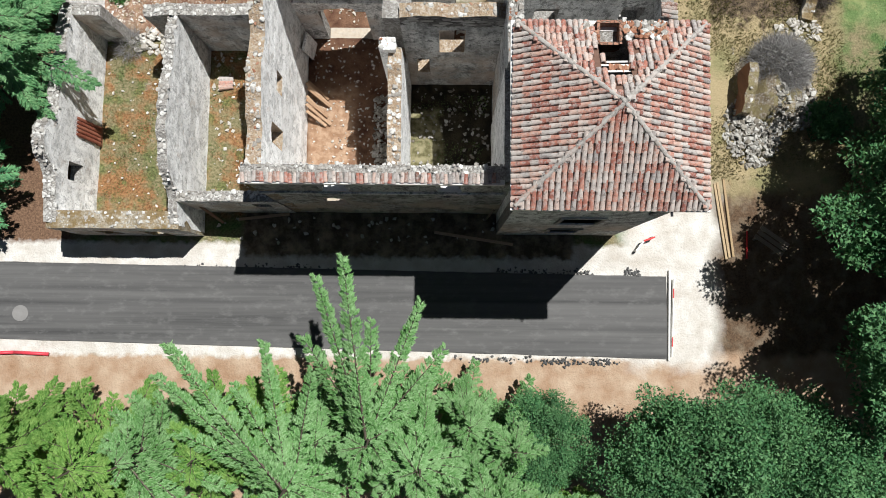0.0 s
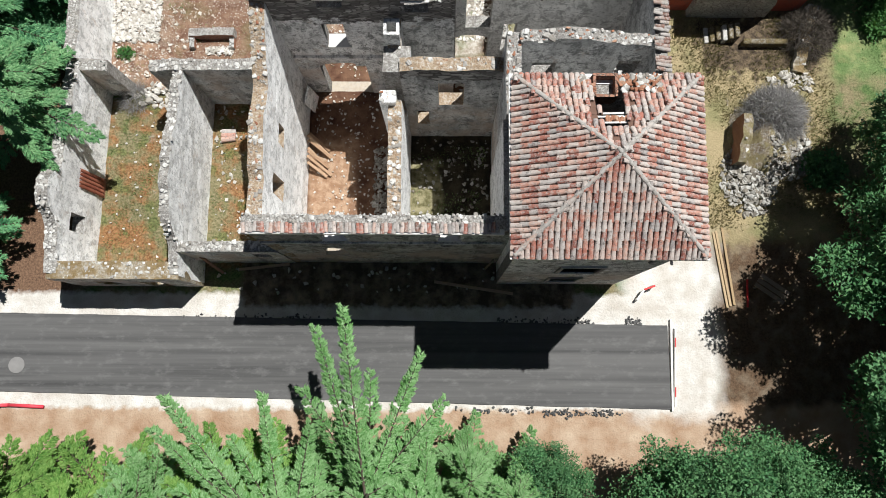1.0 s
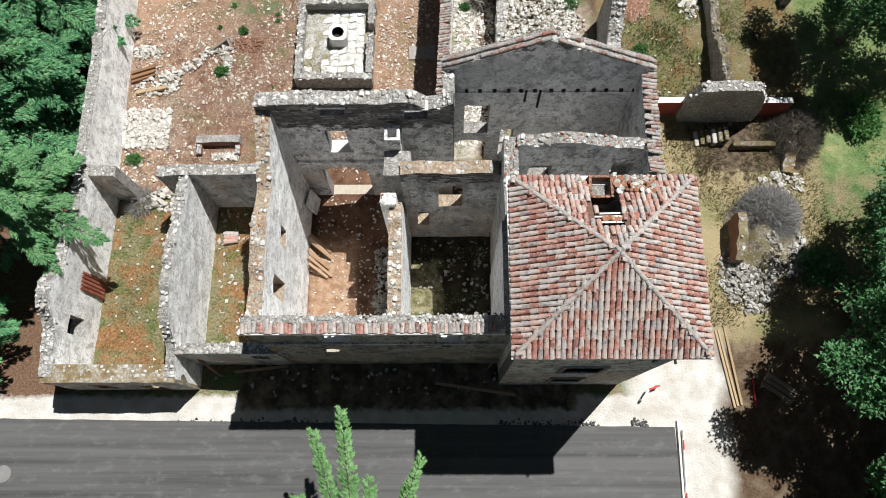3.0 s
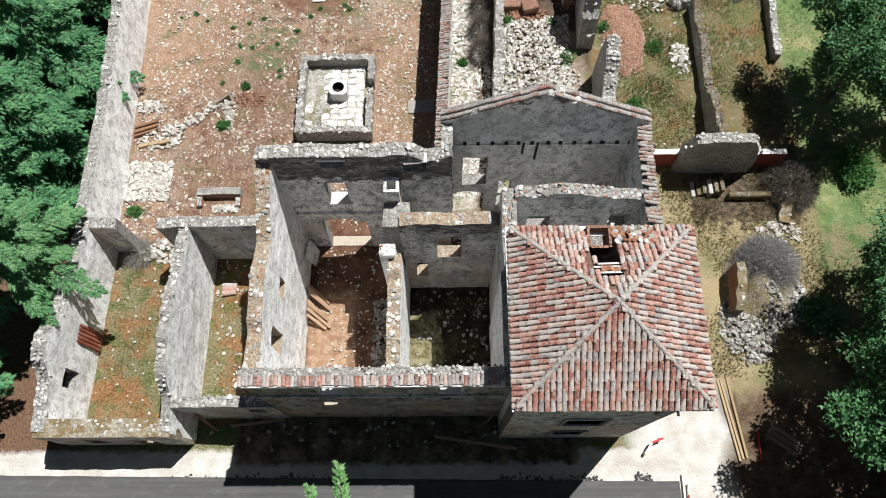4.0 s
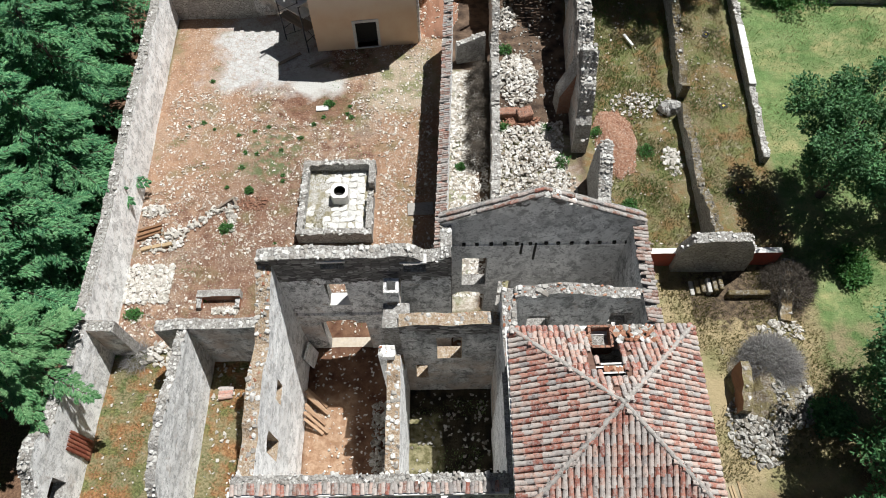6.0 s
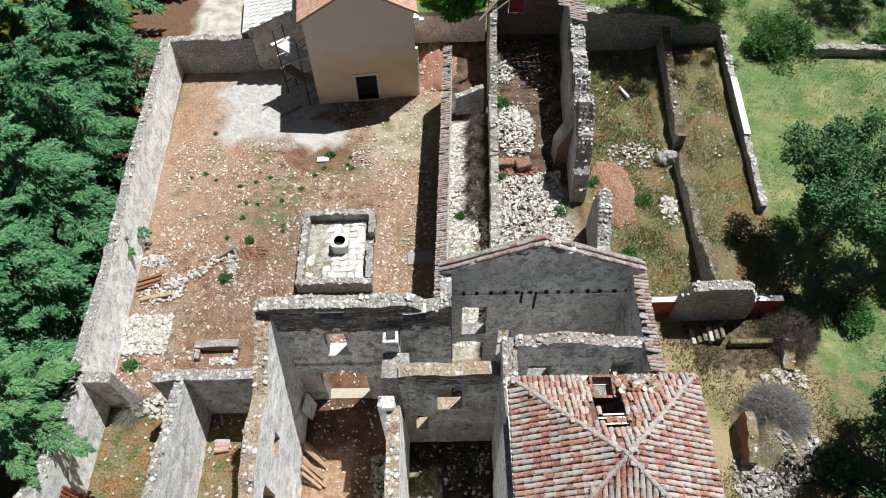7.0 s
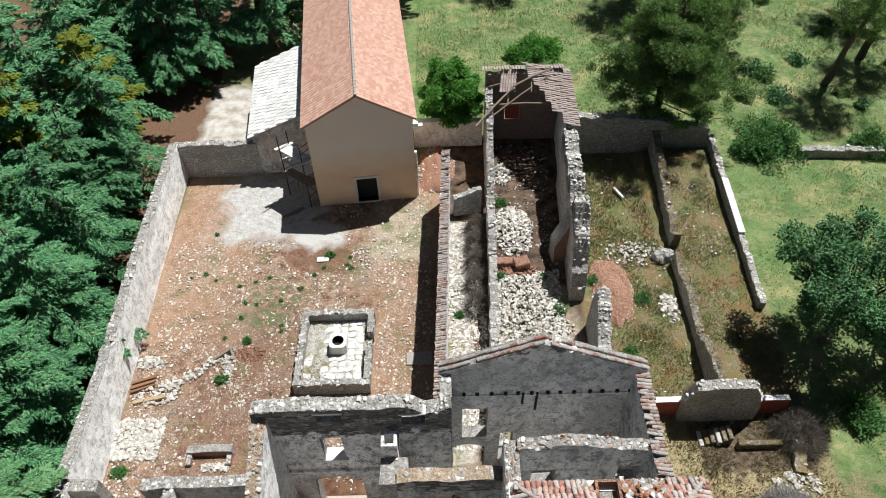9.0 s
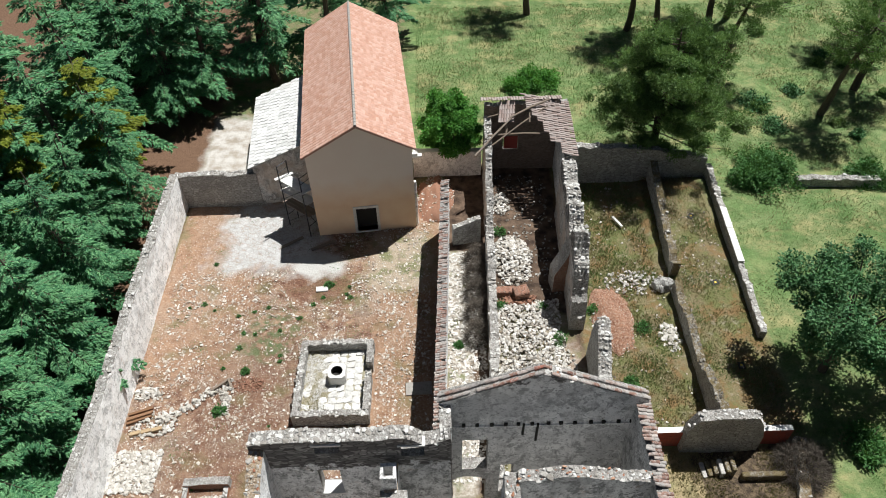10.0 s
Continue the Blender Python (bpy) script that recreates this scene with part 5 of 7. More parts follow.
# cistern: raised paved platform with a rim and a well head
cistern = tagged(new("cistern"), "raised stone cistern with a broken rim and a square well head", "cistern")
cistern.matrix_basis = pose(-6.62, 23.45, 0, 0, 0, -0.5)
hx, hy = 2.25, 2.72
M_CISTERNFLOOR = broken_top("weedy_cistern_floor", (0.46, 0.43, 0.37), (0.60, 0.58, 0.54), (0.72, 0.71, 0.68), (0.34, 0.30, 0.18))
M_PAVE = single("worn_white_paving", ((0.0, (0.48, 0.47, 0.44)), (0.3, (0.60, 0.59, 0.56)), (1.0, (0.76, 0.75, 0.72))), 0.85, 2.0, 0.4, "one", 0.2, 0.5, tone=0.95)
bm = bmesh.new()
box(bm, -hx + 0.1, hx - 0.1, -hy + 0.1, hy - 0.1, -0.1, 0.40)
part("platform", bm, M_CISTERNFLOOR, cistern, "weedy grey cistern floor")
for nm, p0, p1 in (("rim", (-hx, -hy + 0.2), (hx, -hy + 0.2)), ("rim", (-hx, hy - 0.2), (hx, hy - 0.2)), ("rim", (-hx + 0.2, -hy + 0.4), (-hx + 0.2, hy - 0.4)), ("rim", (hx - 0.2, -hy + 0.4), (hx - 0.2, 0.3)), ("rim", (hx - 0.2, 1.0), (hx - 0.2, hy - 0.4))):
    w = masonry(nm, p0, p1, 0.34, 1.12, (SW, SW, TP), [], jag=0.1, rough=0.03, cell=0.35, parent=cistern, kind="", seed=len(cistern.children))
for w in [c for c in cistern.children if c.name.startswith('rim')]:
    xs = [v.co for v in w.data.vertices]
    lo, hi = (min(v.x for v in xs), min(v.y for v in xs)), (max(v.x for v in xs), max(v.y for v in xs))
    mid = ((lo[0] + hi[0]) / 2, (lo[1] + hi[1]) / 2)
    ends = ((lo[0], mid[1]), (hi[0], mid[1])) if hi[0] - lo[0] > hi[1] - lo[1] else ((mid[0], lo[1]), (mid[0], hi[1]))
    cap(w, *ends, 0.36, 1.1, 3.4, 12, STONES, 0.75)
rnd = random.Random(12)
PAVE = [stone_mesh("paving_stone", 60 + k, 0.29, 0.24, 0.06, M_PAVE, 24) for k in range(5)]
y = -hy + 0.62
while y < hy - 0.5:
    x = -hx + 0.62
    while x < hx - 0.5:
        if rnd.random() < (0.2 if x < -1.1 else 0.55 if x < -0.3 else 0.97):
            piece("paving_stone", rnd.choice(PAVE), pose(x + rnd.uniform(-0.05, 0.05), y + rnd.uniform(-0.05, 0.05), 0.40 + rnd.uniform(-0.03, 0.02), rnd.uniform(-2, 2), rnd.uniform(-2, 2), rnd.uniform(-9, 9)), cistern)
        x += 0.5
    y += 0.42
bm = bmesh.new()
ring_o, ring_i, ring_d, ring_b = [], [], [], []
for k in range(16):
    g = math.tau * k / 16 + math.pi / 16
    c, s = math.cos(g), math.sin(g)
    q = 0.52 / max(abs(c), abs(s))
    ring_o.append(bm.verts.new((q * c, q * s, 1.15)))
    ring_b.append(bm.verts.new((q * c * 1.06, q * s * 1.06, 0.38)))
    ring_i.append(bm.verts.new((0.355 * c, 0.355 * s, 1.15)))
    ring_d.append(bm.verts.new((0.29 * c, 0.29 * s, 0.66)))
for k in range(16):
    j = (k + 1) % 16
    bm.faces.new((ring_o[k], ring_o[j], ring_i[j], ring_i[k]))
    bm.faces.new((ring_b[k], ring_b[j], ring_o[j], ring_o[k]))
wh = part("well_head", bm, M_WHITE, cistern, "square well head with a round mouth")
wh.location = (0.15, 0.35, 0)
# shallow shaft; the shade down the well is put in as near-black colour
bm = bmesh.new()
bmesh.ops.create_circle(bm, cap_ends=True, segments=16, radius=0.36, matrix=Matrix.Translation((0.15, 0.35, 0.64)))
for e in bmesh.ops.extrude_edge_only(bm, edges=list(bm.edges))["geom"]:
    if isinstance(e, bmesh.types.BMVert):
        e.co.z = 1.145
part("well_shaft", bm, M_DARK, cistern, "mouth of the well, near-black in place of deep shade")

# loose stones lying about the yard, thicker in drifts
def drift(rnd):
    while True:
        x, y = rnd.uniform(-18.6, -0.8), rnd.uniform(14.8, 40.0)
        if -9.1 < x < -4.2 and 20.5 < y < 26.4:
            continue
        if x < -7.5 and y > 33.2 or (x + 8.6) ** 2 + ((y - 31.8) * 1.4) ** 2 < 5.5:
            continue
        f = noise.noise(Vector((x * 0.28, y * 0.28, 3.1))) * 0.55 + noise.noise(Vector((x * 1.1, y * 1.1, 7))) * 0.45
        edge = 0.38 if x > -4.3 else 0.22 if y > 28 or x < -16.5 else 0.0
        if f + edge + rnd.gauss(0, 0.14) > 0.08:
            return x, y, 0.0 + 0.10 * noise.noise(Vector((x * 0.31, y * 0.31, 0))), 0.45 + 1.3 * rnd.random() ** 3.5


vs, fs = heap(11000, drift, 0.072, 5, 0.4)
stuff("loose_stones", vs, fs, M_YARDSTONE, "pale stones strewn over the reddish yard", "stones")
vs, fs = heap(760, in_box(-18.75, -16.15, 16.95, 19.45, 0.02), 0.135, 6, 0.5)
stuff("stone_bed", vs, fs, M_STONES, "bed of pale flat stones beside the yard wall", "stones")
vs, fs = heap(70, in_ring(-18.0, 23.2, 0.8, 0.5, 0.0, 0.1), 0.17, 7)
stuff("stone_heap", vs, fs, M_STONES, "small heap of pale stones by the yard wall", "stones")
vs, fs = heap(90, in_ring(-17.2, 21.1, 1.5, 0.8, 0.0, 0.06), 0.16, 8)
stuff("stone_heap", vs, fs, M_STONES, "pale stones round a timber stack", "stones")


def trail(rnd):
    u = rnd.random()
    return -16.8 + 3.4 * u + rnd.uniform(-0.35, 0.35), 21.3 + 2.5 * u + rnd.uniform(-0.3, 0.3), 0.02, rnd.uniform(0.5, 1.3)


vs, fs = heap(120, trail, 0.15, 9)
stuff("stone_trail", vs, fs, M_STONES, "trail of pale broken stones across the yard", "stones")
vs, fs = heap(45, in_box(-13.6, -12.9, 21.7, 23.5, 0.02), 0.16, 10)
stuff("stone_trail", vs, fs, M_STONES, "short row of pale broken stones", "stones")


def timber(name, a, b, w, h, mat, label, category="timber"):
    bm = bmesh.new()
    beam(bm, a, b, w, h)
    bmesh.ops.bevel(bm, geom=list(bm.edges), offset=min(w, h) * 0.12, segments=1, affect="EDGES")
    return tagged(part(name, bm, mat), label, category)


for k in range(4):
    timber("beam", (-18.7, 21.15 + 0.17 * k, 0.14 + 0.13 * (k % 2)), (-17.35, 21.65 + 0.15 * k, 0.16 + 0.13 * (k % 2)), 0.17, 0.16, M_RAFTER, "old brown beam stacked by the yard wall")
for k in range(3):
    timber("beam", (-18.3 + 0.6 * k, 20.45 + 0.12 * k, 0.13), (-17.75 + 0.6 * k, 20.6 + 0.12 * k, 0.13), 0.24, 0.2, M_PLANK, "short sawn block lying in the yard")
timber("beam", (-14.2, 23.3, 0.12), (-13.15, 24.1, 0.22), 0.16, 0.14, M_WOOD, "broken brown beam among stones")
timber("beam", (-13.25, 24.0, 0.35), (-13.0, 23.5, 0.05), 0.14, 0.14, M_WOOD, "broken brown beam leaning on stones")
vs, fs = heap(160, in_ring(-12.0, 23.7, 1.0, 0.6, 0.0, 0.05), 0.09, 61)
stuff("brick_rubble", vs, fs, M_RUST, "patch of crushed red brick", "rubble")
# shallow trough edged with stone
tr = masonry("trough", (-14.35, 17.3), (-11.85, 17.3), 0.45, 0.5, (SW, M_BRICKWALL, TP), [], jag=0.06, cell=0.3, kind="", seed=41)
tagged(tr, "low stone edge of a sunken trough", "trough")
for x in (-14.2, -12.0):
    masonry("end_wall", (x, 16.5), (x, 17.08), 0.28, 0.3, (M_BRICK, M_BRICK, SW), [], jag=0.05, cell=0.3, parent=tr, kind="", seed=int(-x))
vs, fs = heap(60, in_box(-13.5, -12.0, 16.2, 16.6, 0.0, 0.08), 0.14, 62)
stuff("stone_heap", vs, fs, M_STONES, "pale rubble before the trough", "stones")
bm = bmesh.new()
box(bm, -0.42, 0.42, -0.22, 0.22, 0, 0.12, None, 0.03)
fsn = tagged(part("stone_slab", bm, M_WHITE), "flat white stone slab lying in the yard", "slab")
fsn.matrix_basis = pose(-8.25, 31.3, 0.0, 0, 0, 4)
bm = bmesh.new()
box(bm, -0.8, 0.8, -0.45, 0.45, 0, 0.1, None, 0.02)
sl = tagged(part("stone_slab", bm, M_STONE), "grey slab at the foot of the tiled wall", "slab")
sl.matrix_basis = pose(-1.55, 23.1, 0.0, 0, 0, 3)

# scaffold beside the church
scaffold = tagged(new("scaffold"), "steel tube scaffold tower with white boards", "scaffold")
scaffold.matrix_basis = pose(-10.2, 37.6, 0, 0, 0, -38)
for x in (-1.1, 1.1):
    for y in (-0.45, 0.45):
        bm = bmesh.new()
        pipe(bm, (x, y, 0), (x, y, 5.6), 0.045)
        part("standard", bm, M_DARKMETAL, scaffold)
    for z in (1.0, 2.0, 3.0, 4.0, 5.0, 5.55):
        bm = bmesh.new()
        pipe(bm, (x, -0.45, z), (x, 0.45, z), 0.025)
        part("rung", bm, M_DARKMETAL, scaffold)
for y, za, zb in ((-0.45, 0.4, 2.2), (0.45, 2.2, 0.4), (-0.45, 2.6, 4.4), (0.45, 4.4, 2.6)):
    bm = bmesh.new()
    pipe(bm, (-1.1, y, za), (1.1, y, zb), 0.022)
    part("brace", bm, M_DARKMETAL, scaffold)
for z, mat in ((2.05, M_WOOD), (3.2, M_WHITE), (4.25, M_WHITE)):
    for k in range(3):
        bm = bmesh.new()
        box(bm, -1.4 + 0.1 * k, 1.35 + 0.08 * k, -0.42 + 0.29 * k, -0.15 + 0.29 * k, z, z + 0.05)
        part("board", bm, mat, scaffold)
for k, (x, r) in enumerate(((-1.2, 70), (0.9, 62), (1.3, 80))):
    bm = bmesh.new()
    box(bm, -0.7, 0.7, -0.13, 0.13, 4.31, 4.36, pose(x, 0.05, 0, 0, 0, r))
    part("board", bm, M_WHITE, scaffold)
for k, (x, y, r) in enumerate(((-10.9, 35.9, 35), (-8.6, 35.5, 28))):
    bm = bmesh.new()
    box(bm, -0.9, 0.9, -0.12, 0.12, 0.03, 0.09)
    ob = tagged(part("plank", bm, M_WOOD), "grey plank on the paving by the scaffold", "plank")
    ob.matrix_basis = pose(x, y, 0.04, 0, 0, r)
bm = bmesh.new()
box(bm, HW - 0.1, HW + 0.75, 1.2, 1.55, 5.55, 5.72, None, 0.02), box(bm, HW, HW + 0.45, 1.25, 1.5, 5.72, 5.9, None, 0.02)
part("corbel", bm, M_WHITE, church, "white stone corbel")
bm = bmesh.new()
pipe(bm, (HW + 0.08, 0.3, 0), (HW + 0.08, 0.3, 4.2), 0.12)
part("buttress", bm, M_PLASTER, church)
wall("wall_church_side", (-2.0, 43.35), (3.4, 43.35), 0.5, [(0, 2.5), (5.4, 2.4)], (PW, PW, M_WHITE), (), "pale rendered wall between the church and the ruin", caps=False, jag=0.02, seed=51)
wall("wall_passage", (0.9, 35.4), (2.9, 35.8), 0.4, [(0, 1.7), (2.0, 2.2)], (SW, SW, TP), (), "short stone wall across the passage", seed=52)
mound("earth_mound", -0.3, 40.4, 1.5, 2.7, 1.1, M_RUST, "slope of reddish earth and rubble beside the church", 3)
vs, fs = heap(420, in_ring(-0.3, 40.4, 1.5, 2.7, 0.0, 0.9, 0.3), 0.10, 65)
stuff("rubble", vs, fs, M_YARDSTONE, "small rubble on the earth slope", "rubble")

# ---- passage and roofless wing ----
vs, fs = heap(2600, in_box(0.3, 2.7, 17, 34.5, -0.01, 0.0, 0.7, 1.4), 0.125, 11, 0.22)
stuff("cobbles", vs, fs, M_WHITERUBBLE, "white cobbles paving the narrow passage", "cobbles")
vs, fs = heap(900, in_box(3.1, 8.3, 16.6, 25.5, 0.02, 0.2, 0.3, 1.7), 0.10, 66, 0.7)
stuff("rubble", vs, fs, M_STONES, "dusty stones on the earth floor of the wing", "rubble")
vs, fs = heap(2300, in_box(3.1, 7.8, 23.6, 29.8, 0.0, 0.3, 0.3, 2.2), 0.082, 12, 0.6)
stuff("rubble", vs, fs, M_WHITERUBBLE, "white fallen stones filling the roofless wing", "rubble")
vs, fs = heap(620, in_ring(5.1, 33.6, 1.4, 2.4, 0.0, 0.8), 0.17, 13, 0.7)
stuff("rubble_heap", vs, fs, M_WHITERUBBLE, "heap of rounded pale stones in the roofless wing", "rubble")
vs, fs = heap(420, in_box(3.9, 8.4, 30, 43, 0.0, 0.0, 0.3), 0.095, 14, 0.7)
stuff("rubble", vs, fs, M_GREYRUBBLE, "scattered stones on the wing's soil, which is coloured dark for shade", "rubble")
vs, fs = heap(120, in_ring(4.7, 39.6, 0.7, 1.3, 0.0, 0.4), 0.15, 15, 0.7)
stuff("rubble_heap", vs, fs, M_WHITERUBBLE, "small stone heap near the ruined hut", "rubble")
bm = bmesh.new()
box(bm, -0.5, 0.5, -0.4, 0.4, 0, 0.75, None, 0.06)
bk = tagged(part("brick_block", bm, M_BRICKWALL), "block of old red brickwork fallen on its side", "masonry")
bk.matrix_basis = pose(5.4, 30.2, 0.05, 4, -6, 12)
bm = bmesh.new()
box(bm, -0.8, 0.8, -0.3, 0.3, 0, 0.6, None, 0.06)
bk = tagged(part("brick_block", bm, M_BRICKWALL), "low block of red brickwork", "masonry")
bk.matrix_basis = pose(4.2, 30.4, 0.0, 0, 3, 4)
vs, fs = heap(160, in_box(3.6, 6.4, 29.4, 30.2, 0, 0.2), 0.15, 63)
stuff("brick_rubble", vs, fs, M_RUST, "broken bricks round the fallen block", "rubble")

# ruined hut with its collapsing roof
M_HUTWALL = rubble("dusty_hut_brickwork", (0.40, 0.31, 0.25), (0.25, 0.19, 0.155), (0.30, 0.26, 0.22), 5.0)
M_OLDRED = Mat("faded_red_paint", 0.7).color((0.30, 0.055, 0.045)).m
wall("wall_hut_north", (3.6, 44.1), (9.9, 44.1), 0.5, [(0, 6.1), (6.3, 6.3)], (SW, M_HUTWALL, TP), [(1.55, 2.75, 2.0, 3.3)], "back wall of a ruined hut with a red window", caps=False, seed=53)
wall("wall_hut_east", (9.25, 37.9), (9.6, 43.9), 0.55, [(0, 5.0), (2, 5.3), (6.0, 6.0)], (PW, SW, TP), (), "side wall of a ruined hut, tiled on top", seed=54)
hut = tagged(new("hut_roof"), "collapsed hut roof of bleached poles and old tiles", "roof")
rnd = random.Random(9)
n = 0
rows = []
for k in range(27):
    y = 38.6 + 0.205 * k
    zin, xin = 6.55 + 0.02 * k, 9.05 - 0.085 * k + (1.3 if k < 5 else 0) - rnd.uniform(0, 0.5)
    xin = max(6.7, min(xin, 9.0))
    m = 0
    x = 9.95
    while x > xin:
        zz = 5.35 + 0.032 * k + (9.95 - x) * 0.16
        rows.append(laid((x, y + rnd.uniform(-0.05, 0.05) + (9.95 - x) * 0.12, zz), (-1, rnd.uniform(-0.12, 0.2), 0.2), (0, 0, 1)) @ Matrix.Scale(1.1, 4))
        x -= 0.36
for k in range(30):
    x = 3.4 + 0.205 * k
    rows.append(laid((x, 44.55, 6.35 + rnd.uniform(0, 0.05)), (rnd.uniform(-0.1, 0.1), -1, 0.3), (0, 0, 1)) @ Matrix.Scale(1.1, 4))
    if k % 7 != 3:
        rows.append(laid((x, 44.2, 6.5), (rnd.uniform(-0.15, 0.15), -1, 0.3), (0, 0, 1)) @ Matrix.Scale(1.1, 4))
M_BLEACHED = single("bleached_tile", ((0.0, (0.38, 0.30, 0.27)), (0.5, (0.47, 0.41, 0.38)), (1.0, (0.33, 0.24, 0.21))), 0.9, 8.0, 0.4)
TILE_B = tile_mesh("tile", M_BLEACHED)
for m in rows:
    piece("tile", TILE_B, m, hut)
for k in range(6):
    for j in range(5):
        piece("tile", TILE_B, laid((4.6 + 0.2 * k + 0.05 * j, 42.2 + 0.36 * j, 5.75 + 0.13 * j), (0.12 - 0.02 * k, 1, 0.36), (0, 0, 1)) @ Matrix.Scale(1.1, 4), hut)
for a, b, w in (((2.7, 39.9, 4.5), (5.5, 42.3, 6.1), 0.17), ((5.4, 42.3, 6.1), (8.4, 43.4, 6.9), 0.17), ((4.0, 40.6, 4.9), (8.2, 43.0, 6.6), 0.13), ((3.7, 41.4, 5.2), (8.9, 41.0, 5.5), 0.15), ((3.8, 43.0, 5.7), (5.2, 43.0, 5.9), 0.1), ((6.9, 44.0, 6.4), (6.8, 41.8, 6.0), 0.12), ((5.1, 41.6, 5.2), (5.3, 44.0, 6.4), 0.14)):
    bm = bmesh.new()
    a, b = Vector(a), Vector(b)
    mid = a.lerp(b, 0.5) + Vector((0.05, 0.04, 0.10))
    pipe(bm, a, mid, w * 0.55, w * 0.5, 7), pipe(bm, mid, b, w * 0.5, w * 0.4, 7)
    part("pole", bm, M_WOOD, hut, "bleached bent roof pole")
bm = bmesh.new()
box(bm, 5.2, 6.3, 43.88, 43.95, 2.05, 3.25)
tagged(part("shutter", bm, M_OLDRED), "closed red window shutter in the hut wall", "shutter")

# ---- court east of the tower ----
M_REDEARTH = broken_top("reddish_earth_with_pebbles", (0.23, 0.10, 0.06), (0.42, 0.22, 0.14), (0.56, 0.42, 0.32))
mound("earth_mound", 11.1, 27.9, 1.55, 2.9, 0.7, M_REDEARTH, "heap of reddish earth with pebbles", 5)
vs, fs = heap(420, in_ring(11.1, 27.8, 1.5, 2.7, 0.02, 0.45), 0.06, 64)
stuff("pebbles", vs, fs, M_YARDSTONE, "reddish pebbles on an earth heap", "pebbles")
vs, fs = heap(190, in_ring(13.4, 31.2, 2.2, 1.2, 0.0, 0.08, 0.3), 0.125, 16)
stuff("stone_heap", vs, fs, M_STONES, "line of tumbled pale stones in the grass", "stones")
vs, fs = heap(90, in_ring(14.6, 26.4, 0.6, 1.2, 0.0, 0.1), 0.17, 17)
stuff("stone_heap", vs, fs, M_STONES, "tumbled stones at the terrace", "stones")
vs, fs = heap(200, in_box(10.2, 15.0, 20, 41, 0.02, 0.0, 0.3), 0.085, 18)
stuff("loose_stones", vs, fs, M_YARDSTONE, "pale stones strewn in dry grass", "stones")
vs, fs = heap(180, in_box(16.2, 20.0, 30, 38, 0.36, 0.0, 0.3), 0.085, 19)
stuff("loose_stones", vs, fs, M_YARDSTONE, "pale stones strewn on the terrace", "stones")
bm = bmesh.new()
bmesh.ops.create_icosphere(bm, subdivisions=3, radius=1)
for v in bm.verts:
    v.co *= 1 + 0.25 * noise.noise(v.co * 1.8) + 0.1 * noise.noise(v.co * 5)
    v.co = Vector((v.co.x * 1.0, v.co.y * 0.7, max(-0.1, v.co.z * 0.9)))
ob = tagged(part("boulder", bm, M_STONEWALL), "large grey lump of fallen masonry", "boulder")
ob.matrix_basis = pose(15.2, 30.7, 0.1) @ Matrix.Scale(0.8, 4)
timber("log", (13.0, 37.6, 0.2), (13.5, 36.5, 0.2), 0.18, 0.16, M_WHITE, "bleached log in the shade", "log")
ws = WALLS["wall_east"]
for k in range(5):
    s = k / 5
    bm = bmesh.new()
    box(bm, -0.23, 0.23, -0.55, 0.53, 0, 0.12, None, 0.015)
    q = part("coping_slab", bm, M_WHITE, ws, "white stone coping slab")
    q.matrix_basis = pose(20.58 + 0.37 * s, 32.3 + 5.4 * s, 1.18 + 0.05 * s, 0, 0, -4)

# stairs by the outhouse wall
stairs = tagged(new("stone_steps"), "short flight of pale stone steps in shade", "steps")
for k in range(6):
    bm = bmesh.new()
    box(bm, 14.0 + 0.3 * k, 14.24 + 0.3 * k, 16.9 + 0.04 * (k % 3), 17.8, -0.05, 0.12 + 0.12 * k, None, 0.03)
    part("step", bm, M_TERRACETOP if k % 3 else M_STONE, stairs)
bm = bmesh.new()
box(bm, 16.0, 18.4, 16.7, 17.0, -0.05, 0.5, None, 0.05)
part("side_wall", bm, M_TERRACETOP, stairs)
wall("wall_bank", (18.9, 15.2), (19.9, 18.9), 0.6, [(0, 0.15), (1.5, 0.5), (2.6, 0.4), (4, 0.9)], (SW, SW, M_MOSSTOP), (), "crumbling stone bank in the shade", seed=61, miss=0.8, jag=0.3, rough=0.15)
vs, fs = heap(80, in_ring(18.6, 14.6, 1.3, 0.7, 0.0, 0.1), 0.16, 20)
stuff("stone_heap", vs, fs, M_STONES, "stones at the foot of the bank", "stones")
# heap of stones and the old rusty wall
vs, fs = heap(650, in_ring(16.9, 11.2, 1.6, 2.0, 0.05, 1.35, 0.25, 1.8), 0.10, 68, 0.7)
stuff("stone_heap", vs, fs, M_GREYRUBBLE, "grey rubble strewn over a bank of earth", "stones")
M_RUBBLEEARTH = broken_top("dry_earth_and_rubble", (0.22, 0.17, 0.11), (0.36, 0.30, 0.21), (0.54, 0.51, 0.46), (0.26, 0.22, 0.10))
vs, fs = heap(620, in_ring(16.0, 9.2, 1.5, 2.0, 0.0, 0.45, 0.25, 1.9), 0.115, 21, 0.7)
stuff("stone_heap", vs, fs, M_GREYRUBBLE, "long heap of grey rubble stones", "stones")
vs, fs = heap(420, in_ring(18.1, 10.8, 1.3, 1.7, 0.1, 0.5, 0.25, 1.9), 0.115, 22, 0.7)
stuff("stone_heap", vs, fs, M_GREYRUBBLE, "heap of grey rubble behind the dead bush", "stones")
